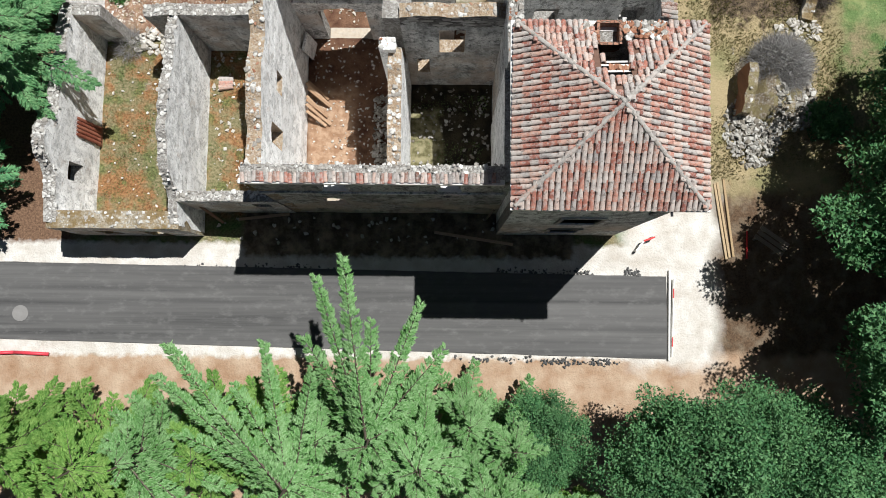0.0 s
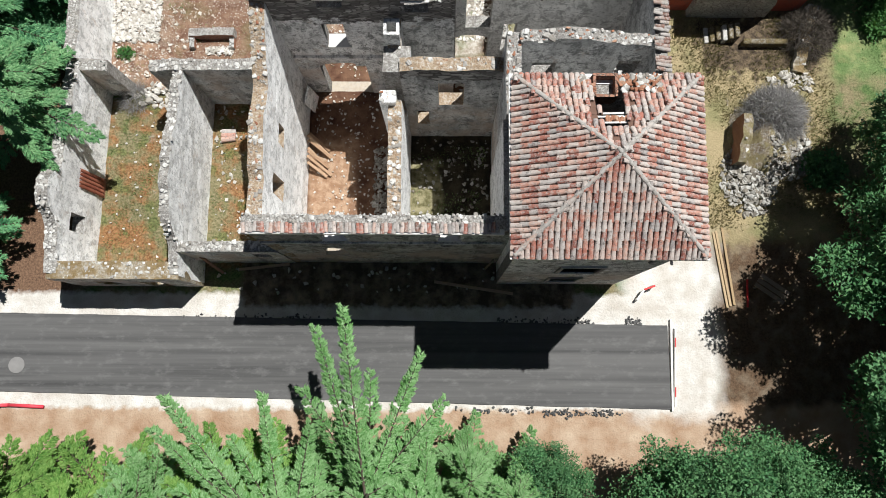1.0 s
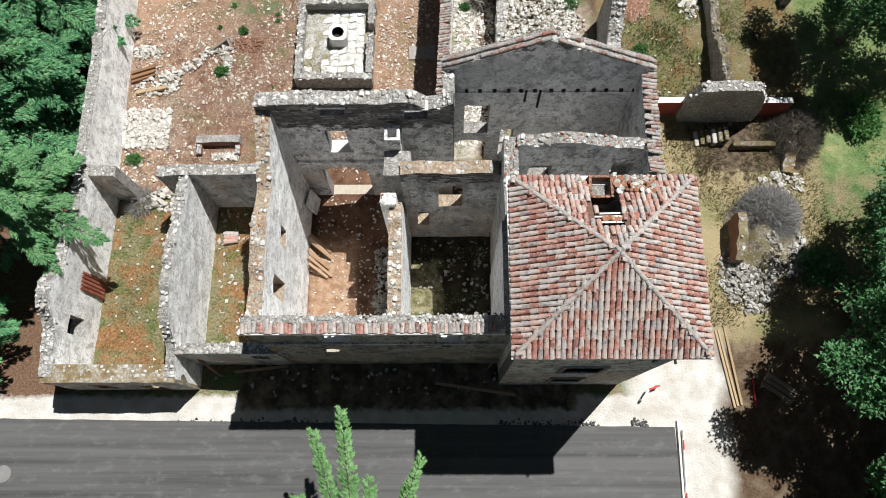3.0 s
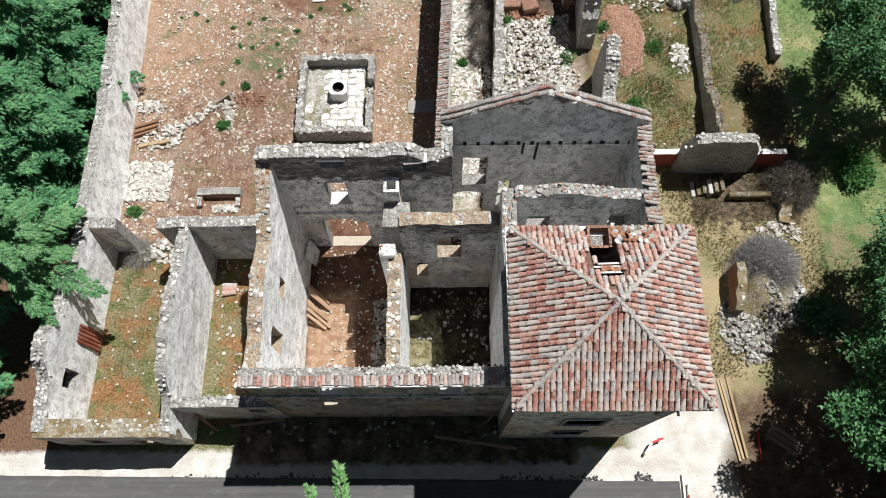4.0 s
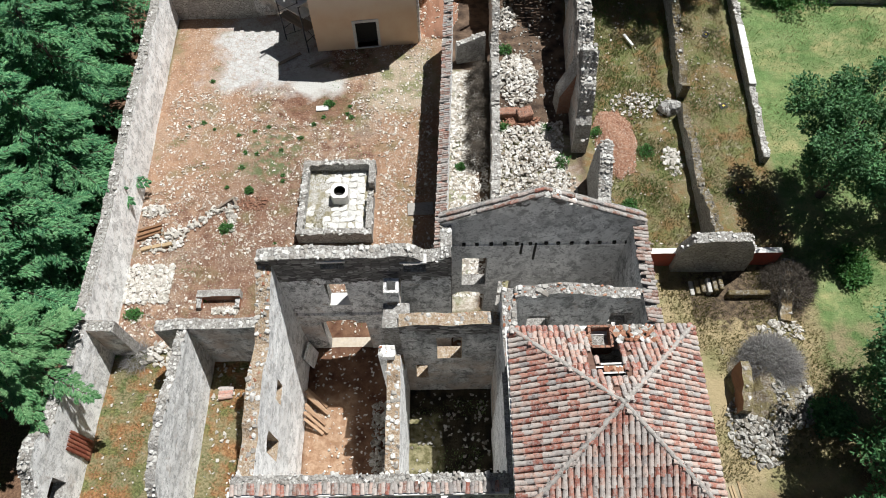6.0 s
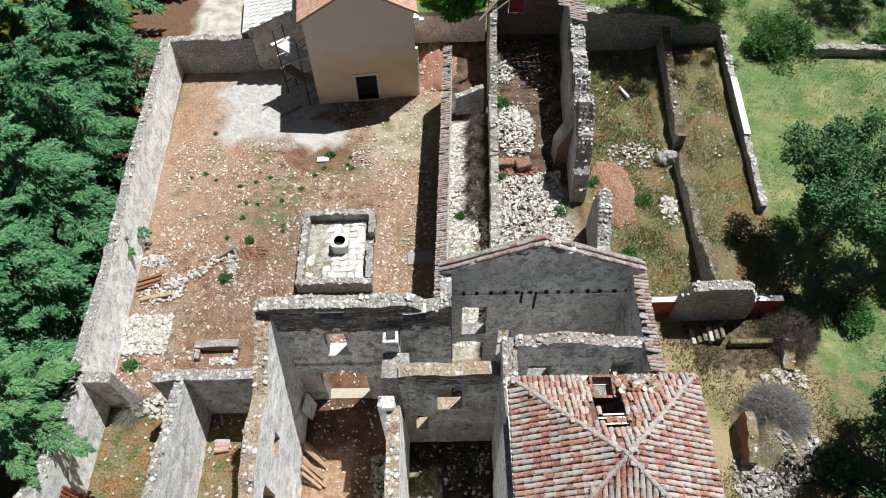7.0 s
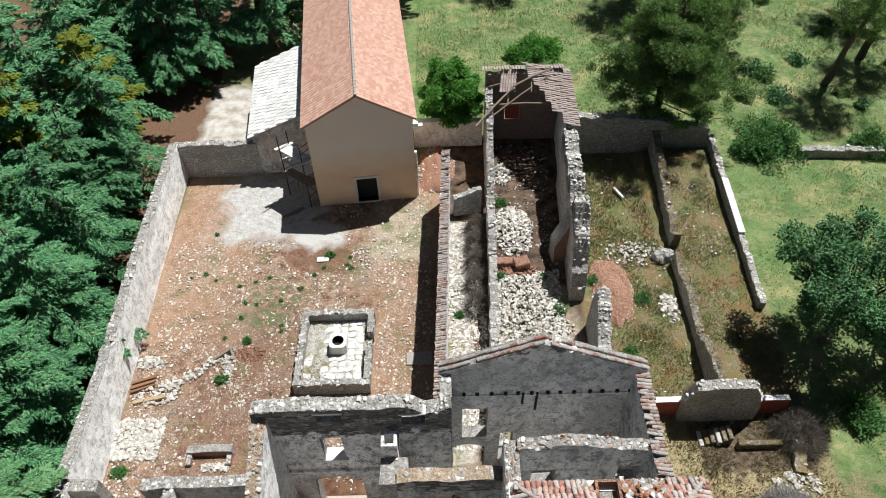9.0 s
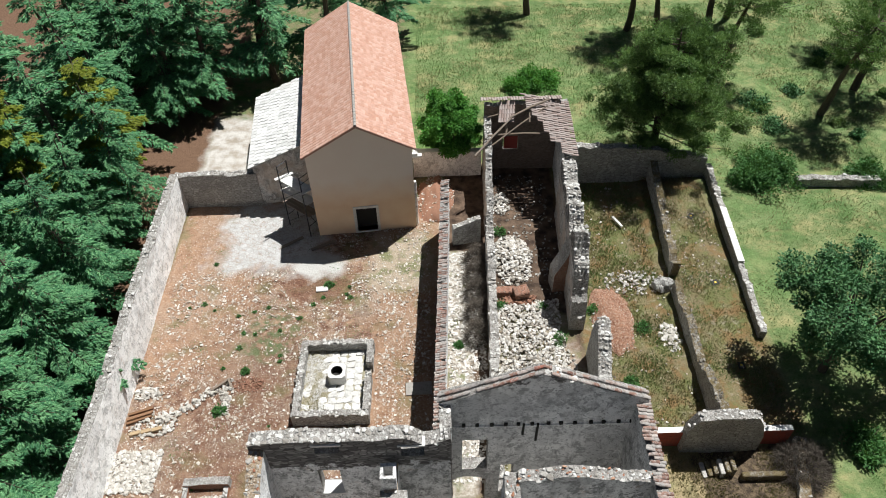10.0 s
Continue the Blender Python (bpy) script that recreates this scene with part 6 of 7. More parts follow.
wall("wall_rusty", (15.3, 9.9), (15.55, 12.4), 0.5, [(0, 0.9), (1.0, 1.6), (2.5, 1.5)], (M_RUST, M_RUST, M_RUBBLEEARTH), (), "stub of a rusty brown wall", seed=62, miss=0.85, jag=0.25, rough=0.12)
mound("earth_mound", 16.9, 11.3, 1.9, 2.4, 1.5, M_RUBBLEEARTH, "bank of dry earth and rubble behind the stub wall", 9)

# planks, barrier, pipes and boards
for k, (a, b) in enumerate((((13.95, 6.35, 0.06), (14.50, 2.35, 0.06)), ((14.10, 6.40, 0.06), (14.66, 2.45, 0.06)), ((14.42, 6.6, 0.06), (14.86, 2.5, 0.06)))):
    timber("plank", a, b, 0.12, 0.06, M_PLANK, "long fresh sawn plank on the ground", "plank")
bench = tagged(new("sawhorse"), "grey wooden trestle in the shade", "trestle")
bench.matrix_basis = pose(16.6, 3.3, 0, 0, 0, -35)
for y in (-0.28, 0.0, 0.28):
    bm = bmesh.new()
    box(bm, -0.85, 0.85, y - 0.1, y + 0.1, 0.62, 0.67)
    part("board", bm, M_WOOD, bench)
for x in (-0.6, 0.6):
    for y in (-0.3, 0.3):
        bm = bmesh.new()
        beam(bm, (x, y, 0), (x, y * 0.7, 0.62), 0.08)
        part("leg", bm, M_WOOD, bench)
bm = bmesh.new()
pipe(bm, (15.6, 3.85, 0.06), (15.55, 2.4, 0.06), 0.05)
tagged(part("pipe", bm, M_REDMETAL), "red pipe lying in the shade", "pipe")
barrier = tagged(new("barrier"), "red and white barrier lying across the road's end", "barrier")
for k in range(8):
    bm = bmesh.new()
    beam(bm, (11.72 - 0.02 * k, 1.3 - 0.5 * k, 0.12), (11.70 - 0.02 * k, 0.82 - 0.5 * k, 0.12), 0.05, 0.1)
    part("stripe", bm, M_REDMETAL if k in (1, 6) else M_WHITE, barrier)
timber("batten", (11.52, 1.75, 0.09), (11.42, -2.9, 0.09), 0.10, 0.09, M_WHITE, "pale edging board at the end of the asphalt", "board")
tube = tagged(new("chute"), "bent red-capped barrier bar by the tower", "barrier")
for a, b, mat in (((9.75, 2.75, 0.35), (10.1, 3.25, 0.45), M_WHITE), ((10.1, 3.25, 0.45), (10.65, 3.45, 0.5), M_REDMETAL), ((9.75, 2.75, 0.0), (9.75, 2.75, 0.4), M_WHITE), ((10.6, 3.45, 0.0), (10.6, 3.45, 0.5), M_WHITE)):
    bm = bmesh.new()
    beam(bm, a, b, 0.1)
    part("bar", bm, mat, tube)
bm = bmesh.new()
pipe(bm, (7.7, 3.42, 12.3), (7.75, 3.46, 9.6), 0.06), pipe(bm, (7.7, 3.02, 12.35), (7.7, 3.42, 12.3), 0.05)
part("downpipe", bm, M_DARKMETAL, tower, "dark rainwater pipe")
for x0, x1, z0, z1 in ((4.85, 6.45, 5.5, 7.4), (4.9, 6.25, 1.7, 3.2)):
    for bx in ((x0 - 0.16, x0, z0, z1), (x1, x1 + 0.16, z0, z1), (x0 - 0.16, x1 + 0.16, z1, z1 + 0.16), (x0 - 0.2, x1 + 0.2, z0 - 0.14, z0)):
        bm = bmesh.new()
        box(bm, bx[0], bx[1], 3.48, 3.75, bx[2], bx[3], None, 0.01)
        part("window_surround", bm, M_STONE, tower)
bm = bmesh.new()
box(bm, TX0 + 0.6, TX1 - 0.6, TY0 + 0.6, TY1 - 0.6, 8.8, 8.95)
part("floor", bm, M_WOOD, tower)

# before the front
M_PALEBEAM = single("pale_reddish_timber", ((0.0, (0.50, 0.34, 0.24)), (1.0, (0.60, 0.44, 0.33))), 0.85, 12.0, 0.4)
M_RUSTY = single("rusty_brown_timber", ((0.0, (0.34, 0.19, 0.13)), (1.0, (0.40, 0.24, 0.17))), 0.85, 12.0, 0.4)
timber("beam", (-0.75, 3.62, 0.25), (3.35, 3.02, 0.2), 0.15, 0.12, M_PALEBEAM, "long reddish beam lying before the front", "beam")
timber("beam", (-12.75, 5.0, 3.1), (-11.85, 4.05, 0.1), 0.13, 0.13, M_RUSTY, "brown pole leaning on the court wall", "pole")
timber("beam", (-10.95, 4.2, 0.3), (-8.3, 4.5, 0.35), 0.14, 0.12, M_PALEBEAM, "brown beam lying in the shade", "beam")
timber("beam", (1.9, 4.3, 0.1), (2.2, 4.5, 2.4), 0.1, 0.1, M_WOOD, "pole leaning in the corner by the tower", "pole")
vs, fs = heap(45, in_box(-12.4, 3.0, 3.0, 4.4, 0.0), 0.12, 23)
stuff("loose_stones", vs, fs, M_STONES, "stones on the dark ground before the front", "stones")
bm = bmesh.new()
pts = [(-26, -2.75, 0.1), (-24, -2.9, 0.12), (-22.5, -2.82, 0.12), (-20.7, -2.9, 0.1)]
for p, q in zip(pts, pts[1:]):
    pipe(bm, p, q, 0.09, 0.09, 10)
M_PINKPIPE = Mat("red_plastic_pipe", 0.45).color((0.55, 0.05, 0.07)).m
tagged(part("conduit", bm, M_PINKPIPE, None, "", True), "red plastic conduit beside the road", "pipe")
M_DUSTY = single("dusty_iron", ((0.0, (0.22, 0.215, 0.21)), (1.0, (0.28, 0.27, 0.26))), 0.8, 3.0)
bm = bmesh.new()
bmesh.ops.create_circle(bm, cap_ends=True, segments=24, radius=0.42, matrix=Matrix.Translation((-22.3, -0.8, 0.086)))
ext = bmesh.ops.extrude_face_region(bm, geom=list(bm.faces))
bmesh.ops.translate(bm, vec=(0, 0, 0.012), verts=[v for v in ext["geom"] if isinstance(v, bmesh.types.BMVert)])
tagged(part("manhole_cover", bm, M_DUSTY), "dusty round manhole cover in the asphalt", "manhole")

def crumbs(x0, x1, y, n, seed):
    vs, fs = heap(n, lambda rnd: (rnd.uniform(x0, x1), y + rnd.gauss(0, 0.09), 0.0, rnd.uniform(0.4, 1.4)), 0.075, seed)
    stuff("asphalt_crumbs", vs, fs, M_ASPHALT, "crumbs of black asphalt along the road's edge", "crumbs")


crumbs(4.8, 8.9, -3.05, 130, 71), crumbs(9.2, 10.0, 1.62, 60, 72), crumbs(2.5, 7.5, 1.62, 90, 73), crumbs(-14, -5, 1.72, 80, 74), crumbs(0.0, 4.5, -2.92, 40, 75)
# ---- rooms: fallen timber and stones ----
M_OLDRAFTER = single("pale_brown_rafter", ((0.0, (0.40, 0.25, 0.15)), (1.0, (0.52, 0.35, 0.23))), 0.85, 12.0, 0.4)
rnd = random.Random(4)
for k in range(7):
    y = 9.5 + 0.26 * k
    timber("rafter", (-7.42 + rnd.uniform(0, 0.08), y + rnd.uniform(0.25, 0.45), 1.15 + 0.1 * (k % 3)), (-6.55 + rnd.uniform(-0.1, 0.35), y - rnd.uniform(0.3, 0.6), 0.5), 0.15, 0.13, M_OLDRAFTER, "old rafter leaning against the room wall", "timber")
vs, fs = heap(420, in_box(-7.3, -2.8, 5.4, 13.8, 0.42, 0.0, 0.3), 0.075, 24)
stuff("loose_stones", vs, fs, M_STONES, "pale stones on the reddish room floor", "stones")
vs, fs = heap(420, in_box(-4.0, -2.75, 5.4, 10.8, 0.40, 0.12), 0.14, 25)
stuff("rubble", vs, fs, M_GREYRUBBLE, "fallen stones along the partition", "rubble")
vs, fs = heap(190, in_box(-1.95, 2.1, 5.4, 11.4, 0.0, 0.1, 0.3), 0.11, 26)
stuff("rubble", vs, fs, M_GREYRUBBLE, "fallen stones in the overgrown room", "rubble")
vs, fs = heap(260, in_box(0.4, 8.0, 12.8, 15.5, 0.0, 0.1), 0.15, 27)
stuff("rubble", vs, fs, M_STONES, "fallen stones on the hall floor", "rubble")
vs, fs = heap(190, in_box(-12.7, -8.3, 5.3, 13.2, 0.02, 0.0, 0.3), 0.11, 28)
stuff("loose_stones", vs, fs, M_STONES, "pale stones in the overgrown side court", "stones")
vs, fs = heap(70, in_box(-18.4, -13.7, 4.4, 13.4, 0.02, 0.0, 0.3), 0.085, 29)
stuff("loose_stones", vs, fs, M_STONES, "pale stones on the overgrown house floor", "stones")
vs, fs = heap(80, in_ring(-15.9, 13.8, 1.4, 0.7, 0, 0.2), 0.18, 30)
stuff("stone_heap", vs, fs, M_STONES, "fallen stones in the wall gap", "stones")
for k in range(3):
    ob = tagged(new("roof_tile", TILE), "red clay tile left in the side court", "tile", "spare tiles")
    ob.matrix_basis = pose(-12.3, 11.3 + 0.2 * k, 0.12, 0, 0, 4) @ Matrix.Scale(1.8, 4)

# ---- grass, weeds and bushes ----
def grass(name, n, place, size, mat, label, seed, lean=0.5):
    r = np.random.RandomState(seed)
    xy = place(r, n)
    d = unit(np.stack([r.normal(0, lean, n), r.normal(0, lean, n), np.ones(n)], 1))
    z = np.array([0.10 * noise.noise(Vector((x * 0.31, y * 0.31, 0))) + (0.33 if x > 15.6 and 19 < y < 42 else 0.0) for x, y in xy])
    c = np.concatenate([xy, z[:, None] - 0.03], 1)
    me = leaf_mesh(name, c, d, unit(r.normal(0, 1, (n, 3))), size * (0.5 + r.rand(n)), size * 0.11 * (0.7 + r.rand(n)), mat)
    return tagged(new(name, me), label, "grass", "", "stuff")


def patchy(x0, x1, y0, y1, scale, cut, seed):
    def place(r, n):
        out = []
        while len(out) < n:
            x, y = x0 + (x1 - x0) * r.rand(), y0 + (y1 - y0) * r.rand()
            if noise.noise(Vector((x * scale, y * scale, seed))) + r.normal(0, 0.15) > cut:
                out.append((x, y))
        return np.array(out)
    return place


grass("dry_grass", 22000, patchy(9.3, 21, 6.5, 18.5, 0.4, -0.15, 1), 0.21, M_DRYGRASS, "dry yellow grass beside the tower", 1)
grass("green_grass", 9000, patchy(19.5, 30, 9, 22, 0.3, -0.1, 2), 0.18, M_GRASS, "green grass beside the tower", 2)
grass("dry_grass", 24000, patchy(9.8, 20.3, 19.5, 42, 0.5, -0.1, 3), 0.21, M_DRYGRASS, "dry grass between the terrace walls", 3)
grass("green_grass", 17000, patchy(9.8, 20.3, 19.5, 42, 0.4, 0.08, 4), 0.20, M_GRASS, "greener grass between the terrace walls", 4)
grass("meadow_grass", 52000, patchy(21, 48, 18, 72, 0.35, -0.05, 5), 0.19, M_GRASS, "tall green meadow grass", 5)
grass("dry_meadow_grass", 16000, patchy(21, 48, 22, 72, 0.3, 0.1, 6), 0.22, M_DRYGRASS, "straw-coloured meadow grass", 6)
grass("meadow_grass", 30000, patchy(-2, 22, 46, 72, 0.22, -0.3, 7), 0.2, M_GRASS, "green grass behind the ruin", 7)
grass("dry_meadow_grass", 9000, patchy(-2, 24, 46, 72, 0.22, 0.05, 8), 0.2, M_DRYGRASS, "straw-coloured grass behind the ruin", 8)
grass("green_grass", 3600, patchy(-18.5, -13.6, 4.3, 13.4, 0.5, 0.12, 9), 0.14, M_GRASS, "grass on the roofless house floor", 9)
grass("dry_grass", 3000, patchy(-18.5, -13.6, 4.3, 13.4, 0.5, 0.0, 10), 0.14, M_DRYGRASS, "dry grass on the roofless house floor", 10)
grass("green_grass", 2600, patchy(-12.8, -8.3, 5.3, 13.2, 0.5, 0.0, 11), 0.14, M_GRASS, "grass in the side court", 11)
grass("yard_weeds", 6500, patchy(-18.5, -1, 15, 39, 0.6, 0.36, 12), 0.13, M_WEED, "low green weeds in the yard", 12, 1.2)
grass("room_weeds", 1400, patchy(-1.9, 2.0, 5.5, 11, 0.6, 0.1, 13), 0.16, M_GRASS, "weeds in the overgrown room", 13, 1.0)


def shrub(name, x, y, r, h, n, mat, label, seed, leaf=0.16):
    g = np.random.RandomState(seed)
    ob = tagged(new(name), label, "bush")
    bm = bmesh.new()
    for k in range(9):
        a = g.rand() * 6.283
        pipe(bm, (0, 0, 0), (r * 0.6 * math.cos(a), r * 0.6 * math.sin(a), h * (0.5 + 0.4 * g.rand())), 0.03, 0.008, 5)
    part("stems", bm, M_BARK, ob)
    cl = unit(g.normal(0, 1, (26, 3))) * (0.5 + 0.5 * g.rand(26, 1))
    cl[:, 2] = np.abs(cl[:, 2])
    cl = cl * np.array([r * 0.8, r * 0.8, h * 0.75])
    i = g.randint(0, 26, n)
    d = unit(g.normal(0, 1, (n, 3)))
    p = cl[i] + d * (0.32 * r * g.rand(n, 1) ** 0.4)
    p[:, 2] = np.maximum(p[:, 2], 0.02)
    adopt(new("foliage", leaf_mesh("foliage", p, unit(d + g.normal(0, 0.5, (n, 3))), unit(np.array([0, 0, 1.0]) + g.normal(0, 0.6, (n, 3))), leaf * (0.6 + 0.8 * g.rand(n)), leaf * 0.45 * (0.7 + 0.6 * g.rand(n)), mat)), ob)
    ob.matrix_basis = pose(x, y, 0)
    return ob


BUSH = "bright green leafy bush"
shrub("bush", 26.0, 41.6, 3.4, 2.3, 17000, M_WEED, "broad bright green bush by the meadow wall", 1)
shrub("bush", 33.8, 41.0, 2.2, 1.9, 7000, M_WEED, "broad bright green bush by the meadow wall", 2)
shrub("bush", 9.7, 56.5, 2.3, 1.5, 6000, M_FIG, BUSH, 3)
shrub("bush", 7.4, 55.2, 1.6, 1.1, 4000, M_FIG, BUSH, 4)
for k, (x, y, r) in enumerate(((10.0, 28.8, 0.55), (13.0, 27.2, 0.6), (11.4, 23.1, 0.6), (17.8, 35.0, 0.5), (7.6, 26.3, 0.7), (6.7, 29.1, 0.5), (-13.4, 21.9, 0.5), (-17.9, 16.2, 0.55), (1.0, 26.2, 0.35), (-12.4, 24.7, 0.3), (4.4, 36.4, 0.6), (9.7, 37.5, 0.7), (10.4, 36.0, 0.7), (3.8, 29.4, 0.6), (-7.8, 31.6, 0.4))):
    shrub("weed_clump", x, y, r, r * 0.8, 500, M_WEED, "small clump of green weeds", 10 + k, 0.11)
shrub("bush", 12.2, 14.5, 0.6, 0.4, 700, M_LEAF_OLIVE, "low dull green scrub", 30)
shrub("bush", 23.5, 18.5, 1.6, 1.0, 3000, M_WEED, "green undergrowth at the wood's edge", 32)
rnd = random.Random(31)
for k in range(16):
    x, y = rnd.uniform(22, 42), rnd.uniform(44, 66)
    s = rnd.uniform(0.7, 1.7)
    shrub("scrub", x, y, s, s * 0.6, 1100, (M_LEAF_OLIVE, M_LEAF, M_GRASS)[k % 3], "low scrub in the meadow", 60 + k, 0.17)
shrub("bush", 19.8, 9.8, 1.3, 1.0, 2500, M_LEAF, "dark undergrowth beside the rubble", 33)


def twigs(name, x, y, r, h, n, label, seed, mat=None):
    """A bare bush: a tangle of thin grey twigs."""
    g = random.Random(seed)
    vs, fs = [], []
    for _ in range(n):
        a, b, c = g.uniform(0, 6.283), g.random() ** 0.5, g.uniform(0, 6.283)
        p = Vector((x + 0.85 * r * b * math.cos(a), y + 0.85 * r * b * math.sin(a), h * (1 - b * b) * g.uniform(0.2, 1.0)))
        d = Vector((math.cos(a) * b + 0.6 * math.cos(c), math.sin(a) * b + 0.6 * math.sin(c), g.uniform(0.0, 0.9))).normalized() * g.uniform(0.3, 0.8)
        s = d.cross(Vector((g.uniform(-1, 1), g.uniform(-1, 1), g.uniform(-1, 1)))).normalized() * 0.011
        t = d.cross(s).normalized() * 0.011
        k = len(vs)
        vs += [p + s, p - s, p + t, p + d]
        fs += [(k, k + 1, k + 3), (k + 1, k + 2, k + 3), (k + 2, k, k + 3)]
    ob = new(name, mesh_of(name, vs, fs, mat or M_TWIG))
    return tagged(ob, label, "bush")


twigs("dead_bush", 17.3, 12.5, 1.75, 1.5, 6500, "round grey leafless bush", 1).location = (0, 0, 0.45)
for k, y in enumerate((26.8, 28.6, 30.4, 32.0, 33.6)):
    twigs("dead_bush", 2.15 + 0.04 * (y - 26), y, 0.8, 1.9, 1000, "dark tangle of bare brambles over the passage", 2 + 10 * k, M_BRAMBLE)
twigs("dead_bush", -0.6, 17.3, 0.9, 3.0, 900, "bare climber on the wall end", 3, M_BRAMBLE)
twigs("dead_bush", -17.2, 13.6, 0.8, 0.7, 600, "dry brambles in the wall gap", 5)
twigs("dead_bush", 19.6, 17.4, 1.6, 1.7, 3200, "bare scrub on the bank", 6, M_BRAMBLE)

# tile-hung recess in the house wall
TILE_RED = tile_mesh("tile", single("red_clay_tile", ((0.0, (0.30, 0.09, 0.055)), (1.0, (0.46, 0.18, 0.11))), 0.85, 7.0, 0.5))
bm = bmesh.new()
box(bm, -18.62, -18.46, 8.05, 9.05, -0.05, 0.42, None, 0.01)
niche = tagged(part("tile_shelf", bm, M_BRICK), "panel of red clay tiles hung on the house wall", "tile shelf")
for k in range(5):
    for j in range(6):
        piece("tile", TILE_RED, laid((-18.44 - 0.012 * j, 8.14 + 0.2 * k, 0.36 + 0.35 * j), (-0.06, 0, 1), (1, 0, 0)), niche)
grass("cistern_weeds", 1300, patchy(-8.5, -7.0, 21.2, 25.8, 0.8, -0.3, 14), 0.14, M_DRYGRASS, "dry weeds on the cistern floor", 14, 1.0).location = (0, 0, 0.41)

# small survey targets on the terrace
def target(x, y, z, turn):
    """A black sheet with a yellow disc on it."""
    ob = tagged(new("marker"), "small black sheet with a yellow disc on the grass", "marker", "survey markers")
    bm = bmesh.new()
    box(bm, -0.26, 0.26, -0.2, 0.2, 0.0, 0.02)
    part("sheet", bm, M_DARK, ob)
    bm = bmesh.new()
    bmesh.ops.create_circle(bm, cap_ends=True, segments=14, radius=0.08, matrix=Matrix.Translation((0.02, 0, 0.035)))
    part("disc", bm, M_YELLOW, ob)
    ob.matrix_basis = pose(x, y, z, 4, -3, turn)


M_YELLOW = Mat("yellow_plastic", 0.5).color((0.75, 0.55, 0.05)).m
target(18.61, 30.6, 0.44, 20)
target(18.75, 37.22, 0.44, 55)
target(18.23, 23.85, 0.44, 90)
rnd = random.Random(81)
for x0, x1, y0, y1, n in ((-14.5, -9.5, 24.5, 30.0, 10), (-9.0, -6.0, 29.8, 32.6, 5), (-18.0, -13.0, 29.0, 34.0, 5), (-15.0, -10.0, 17.0, 21.0, 4)):
    for k in range(n):
        r = rnd.uniform(0.10, 0.26)
        shrub("weed_clump", rnd.uniform(x0, x1), rnd.uniform(y0, y1), r, r * 0.6, 110, M_WEED, "small clump of green weeds", 200 + k, 0.085)

# ---- trees ----
def cedar(name, h, spread, seed, material, label, sprays=56000, low=0.34, droop=0.3, leaf=0.2, wide=0.30, per=5, extra=()):
    """A cedar: straight tapered trunk, tiers of long level boughs, feathery sprays along them."""
    r = np.random.RandomState(seed)
    tree = tagged(new(name), label, "tree")
    bm = bmesh.new()
    pts = [Vector((0.15 * math.sin(k), 0.15 * math.cos(k * 1.7), h * k / 8)) for k in range(9)]
    for k in range(8):
        pipe(bm, pts[k], pts[k + 1], 0.03 + 0.026 * h * (1 - k / 8), 0.03 + 0.026 * h * (1 - (k + 1) / 8), 7)
    C, D, U, Ls, Ws = [], [], [], [], []
    tiers = int(h * 1.1)
    boughs = []
    for q in range(tiers):
        z = h * (low + (0.99 - low) * (q + r.rand() * 0.6) / tiers)
        f = z / h
        for _ in range(per if f < 0.85 else 4):
            az = r.rand() * 6.283
            ln = spread * (1 - f) ** 0.65 * (0.55 + 0.6 * r.rand()) + 0.35
            boughs.append((z, az, ln))
    boughs += list(extra)
    tot = sum(b[2] ** 1.5 for b in boughs)
    for z, az, ln, *thin in boughs:
        n = max(12, int(sprays * ln ** 1.5 / tot))
        dv = np.array([math.cos(az), math.sin(az), 0.0])
        sv = np.array([-dv[1], dv[0], 0.0])
        rise = 0.18 * ln
        broad = thin[0] if thin else 0.85

        def at(u):
            return np.array([0, 0, z]) + dv * (u * ln)[:, None] + np.array([0, 0, 1.0]) * (rise * u - droop * ln * u * u)[:, None]

        e = at(np.array([0.0, 0.4, 0.7, 0.95]))
        for k in range(3):
            pipe(bm, e[k], e[k + 1], 0.010 + 0.006 * ln * (1 - k / 3), 0.008 + 0.006 * ln * (1 - (k + 1) / 3), 4)
        m = max(5, int(ln / 0.2))
        stem = (np.arange(m) + r.rand(m) * 0.8) / m
        reach = 0.55 + 0.6 * r.rand(m)
        pick = np.minimum(m - 1, (m * r.rand(n) ** 0.75).astype(int))
        side = r.choice([-1.0, 1.0], n)
        u = np.clip(stem[pick] + side * 0.02 + r.normal(0, 0.05 / ln, n), 0, 1)
        half = (np.minimum(wide * ln, broad) * (1.05 - u) ** 0.7 + 0.10) * reach[pick]
        off = r.rand(n) ** 0.8
        p = at(u * 0.98 + 0.02) + sv * (side * half * off)[:, None] + dv * (half * off * 0.45)[:, None]
        p[:, 2] += r.normal(0, 0.010 * ln + 0.015, n) - 0.42 * off * half
        g = unit(dv * 0.8 + sv * (side * (0.35 + 0.6 * r.rand(n)))[:, None] + np.stack([r.normal(0, 0.25, n), r.normal(0, 0.25, n), r.normal(-0.22, 0.22, n)], 1))
        C.append(p), D.append(g), U.append(unit(np.array([0, 0, 1.0]) + r.normal(0, 0.4, (n, 3))))
        Ls.append(leaf * (0.6 + 0.8 * r.rand(n))), Ws.append(leaf * 0.22 * (0.7 + 0.6 * r.rand(n)))
    part("trunk", bm, M_BARK, tree)
    adopt(new("crown", leaf_mesh("crown", np.concatenate(C), np.concatenate(D), np.concatenate(U), np.concatenate(Ls), np.concatenate(Ws), material)), tree)
    return tree


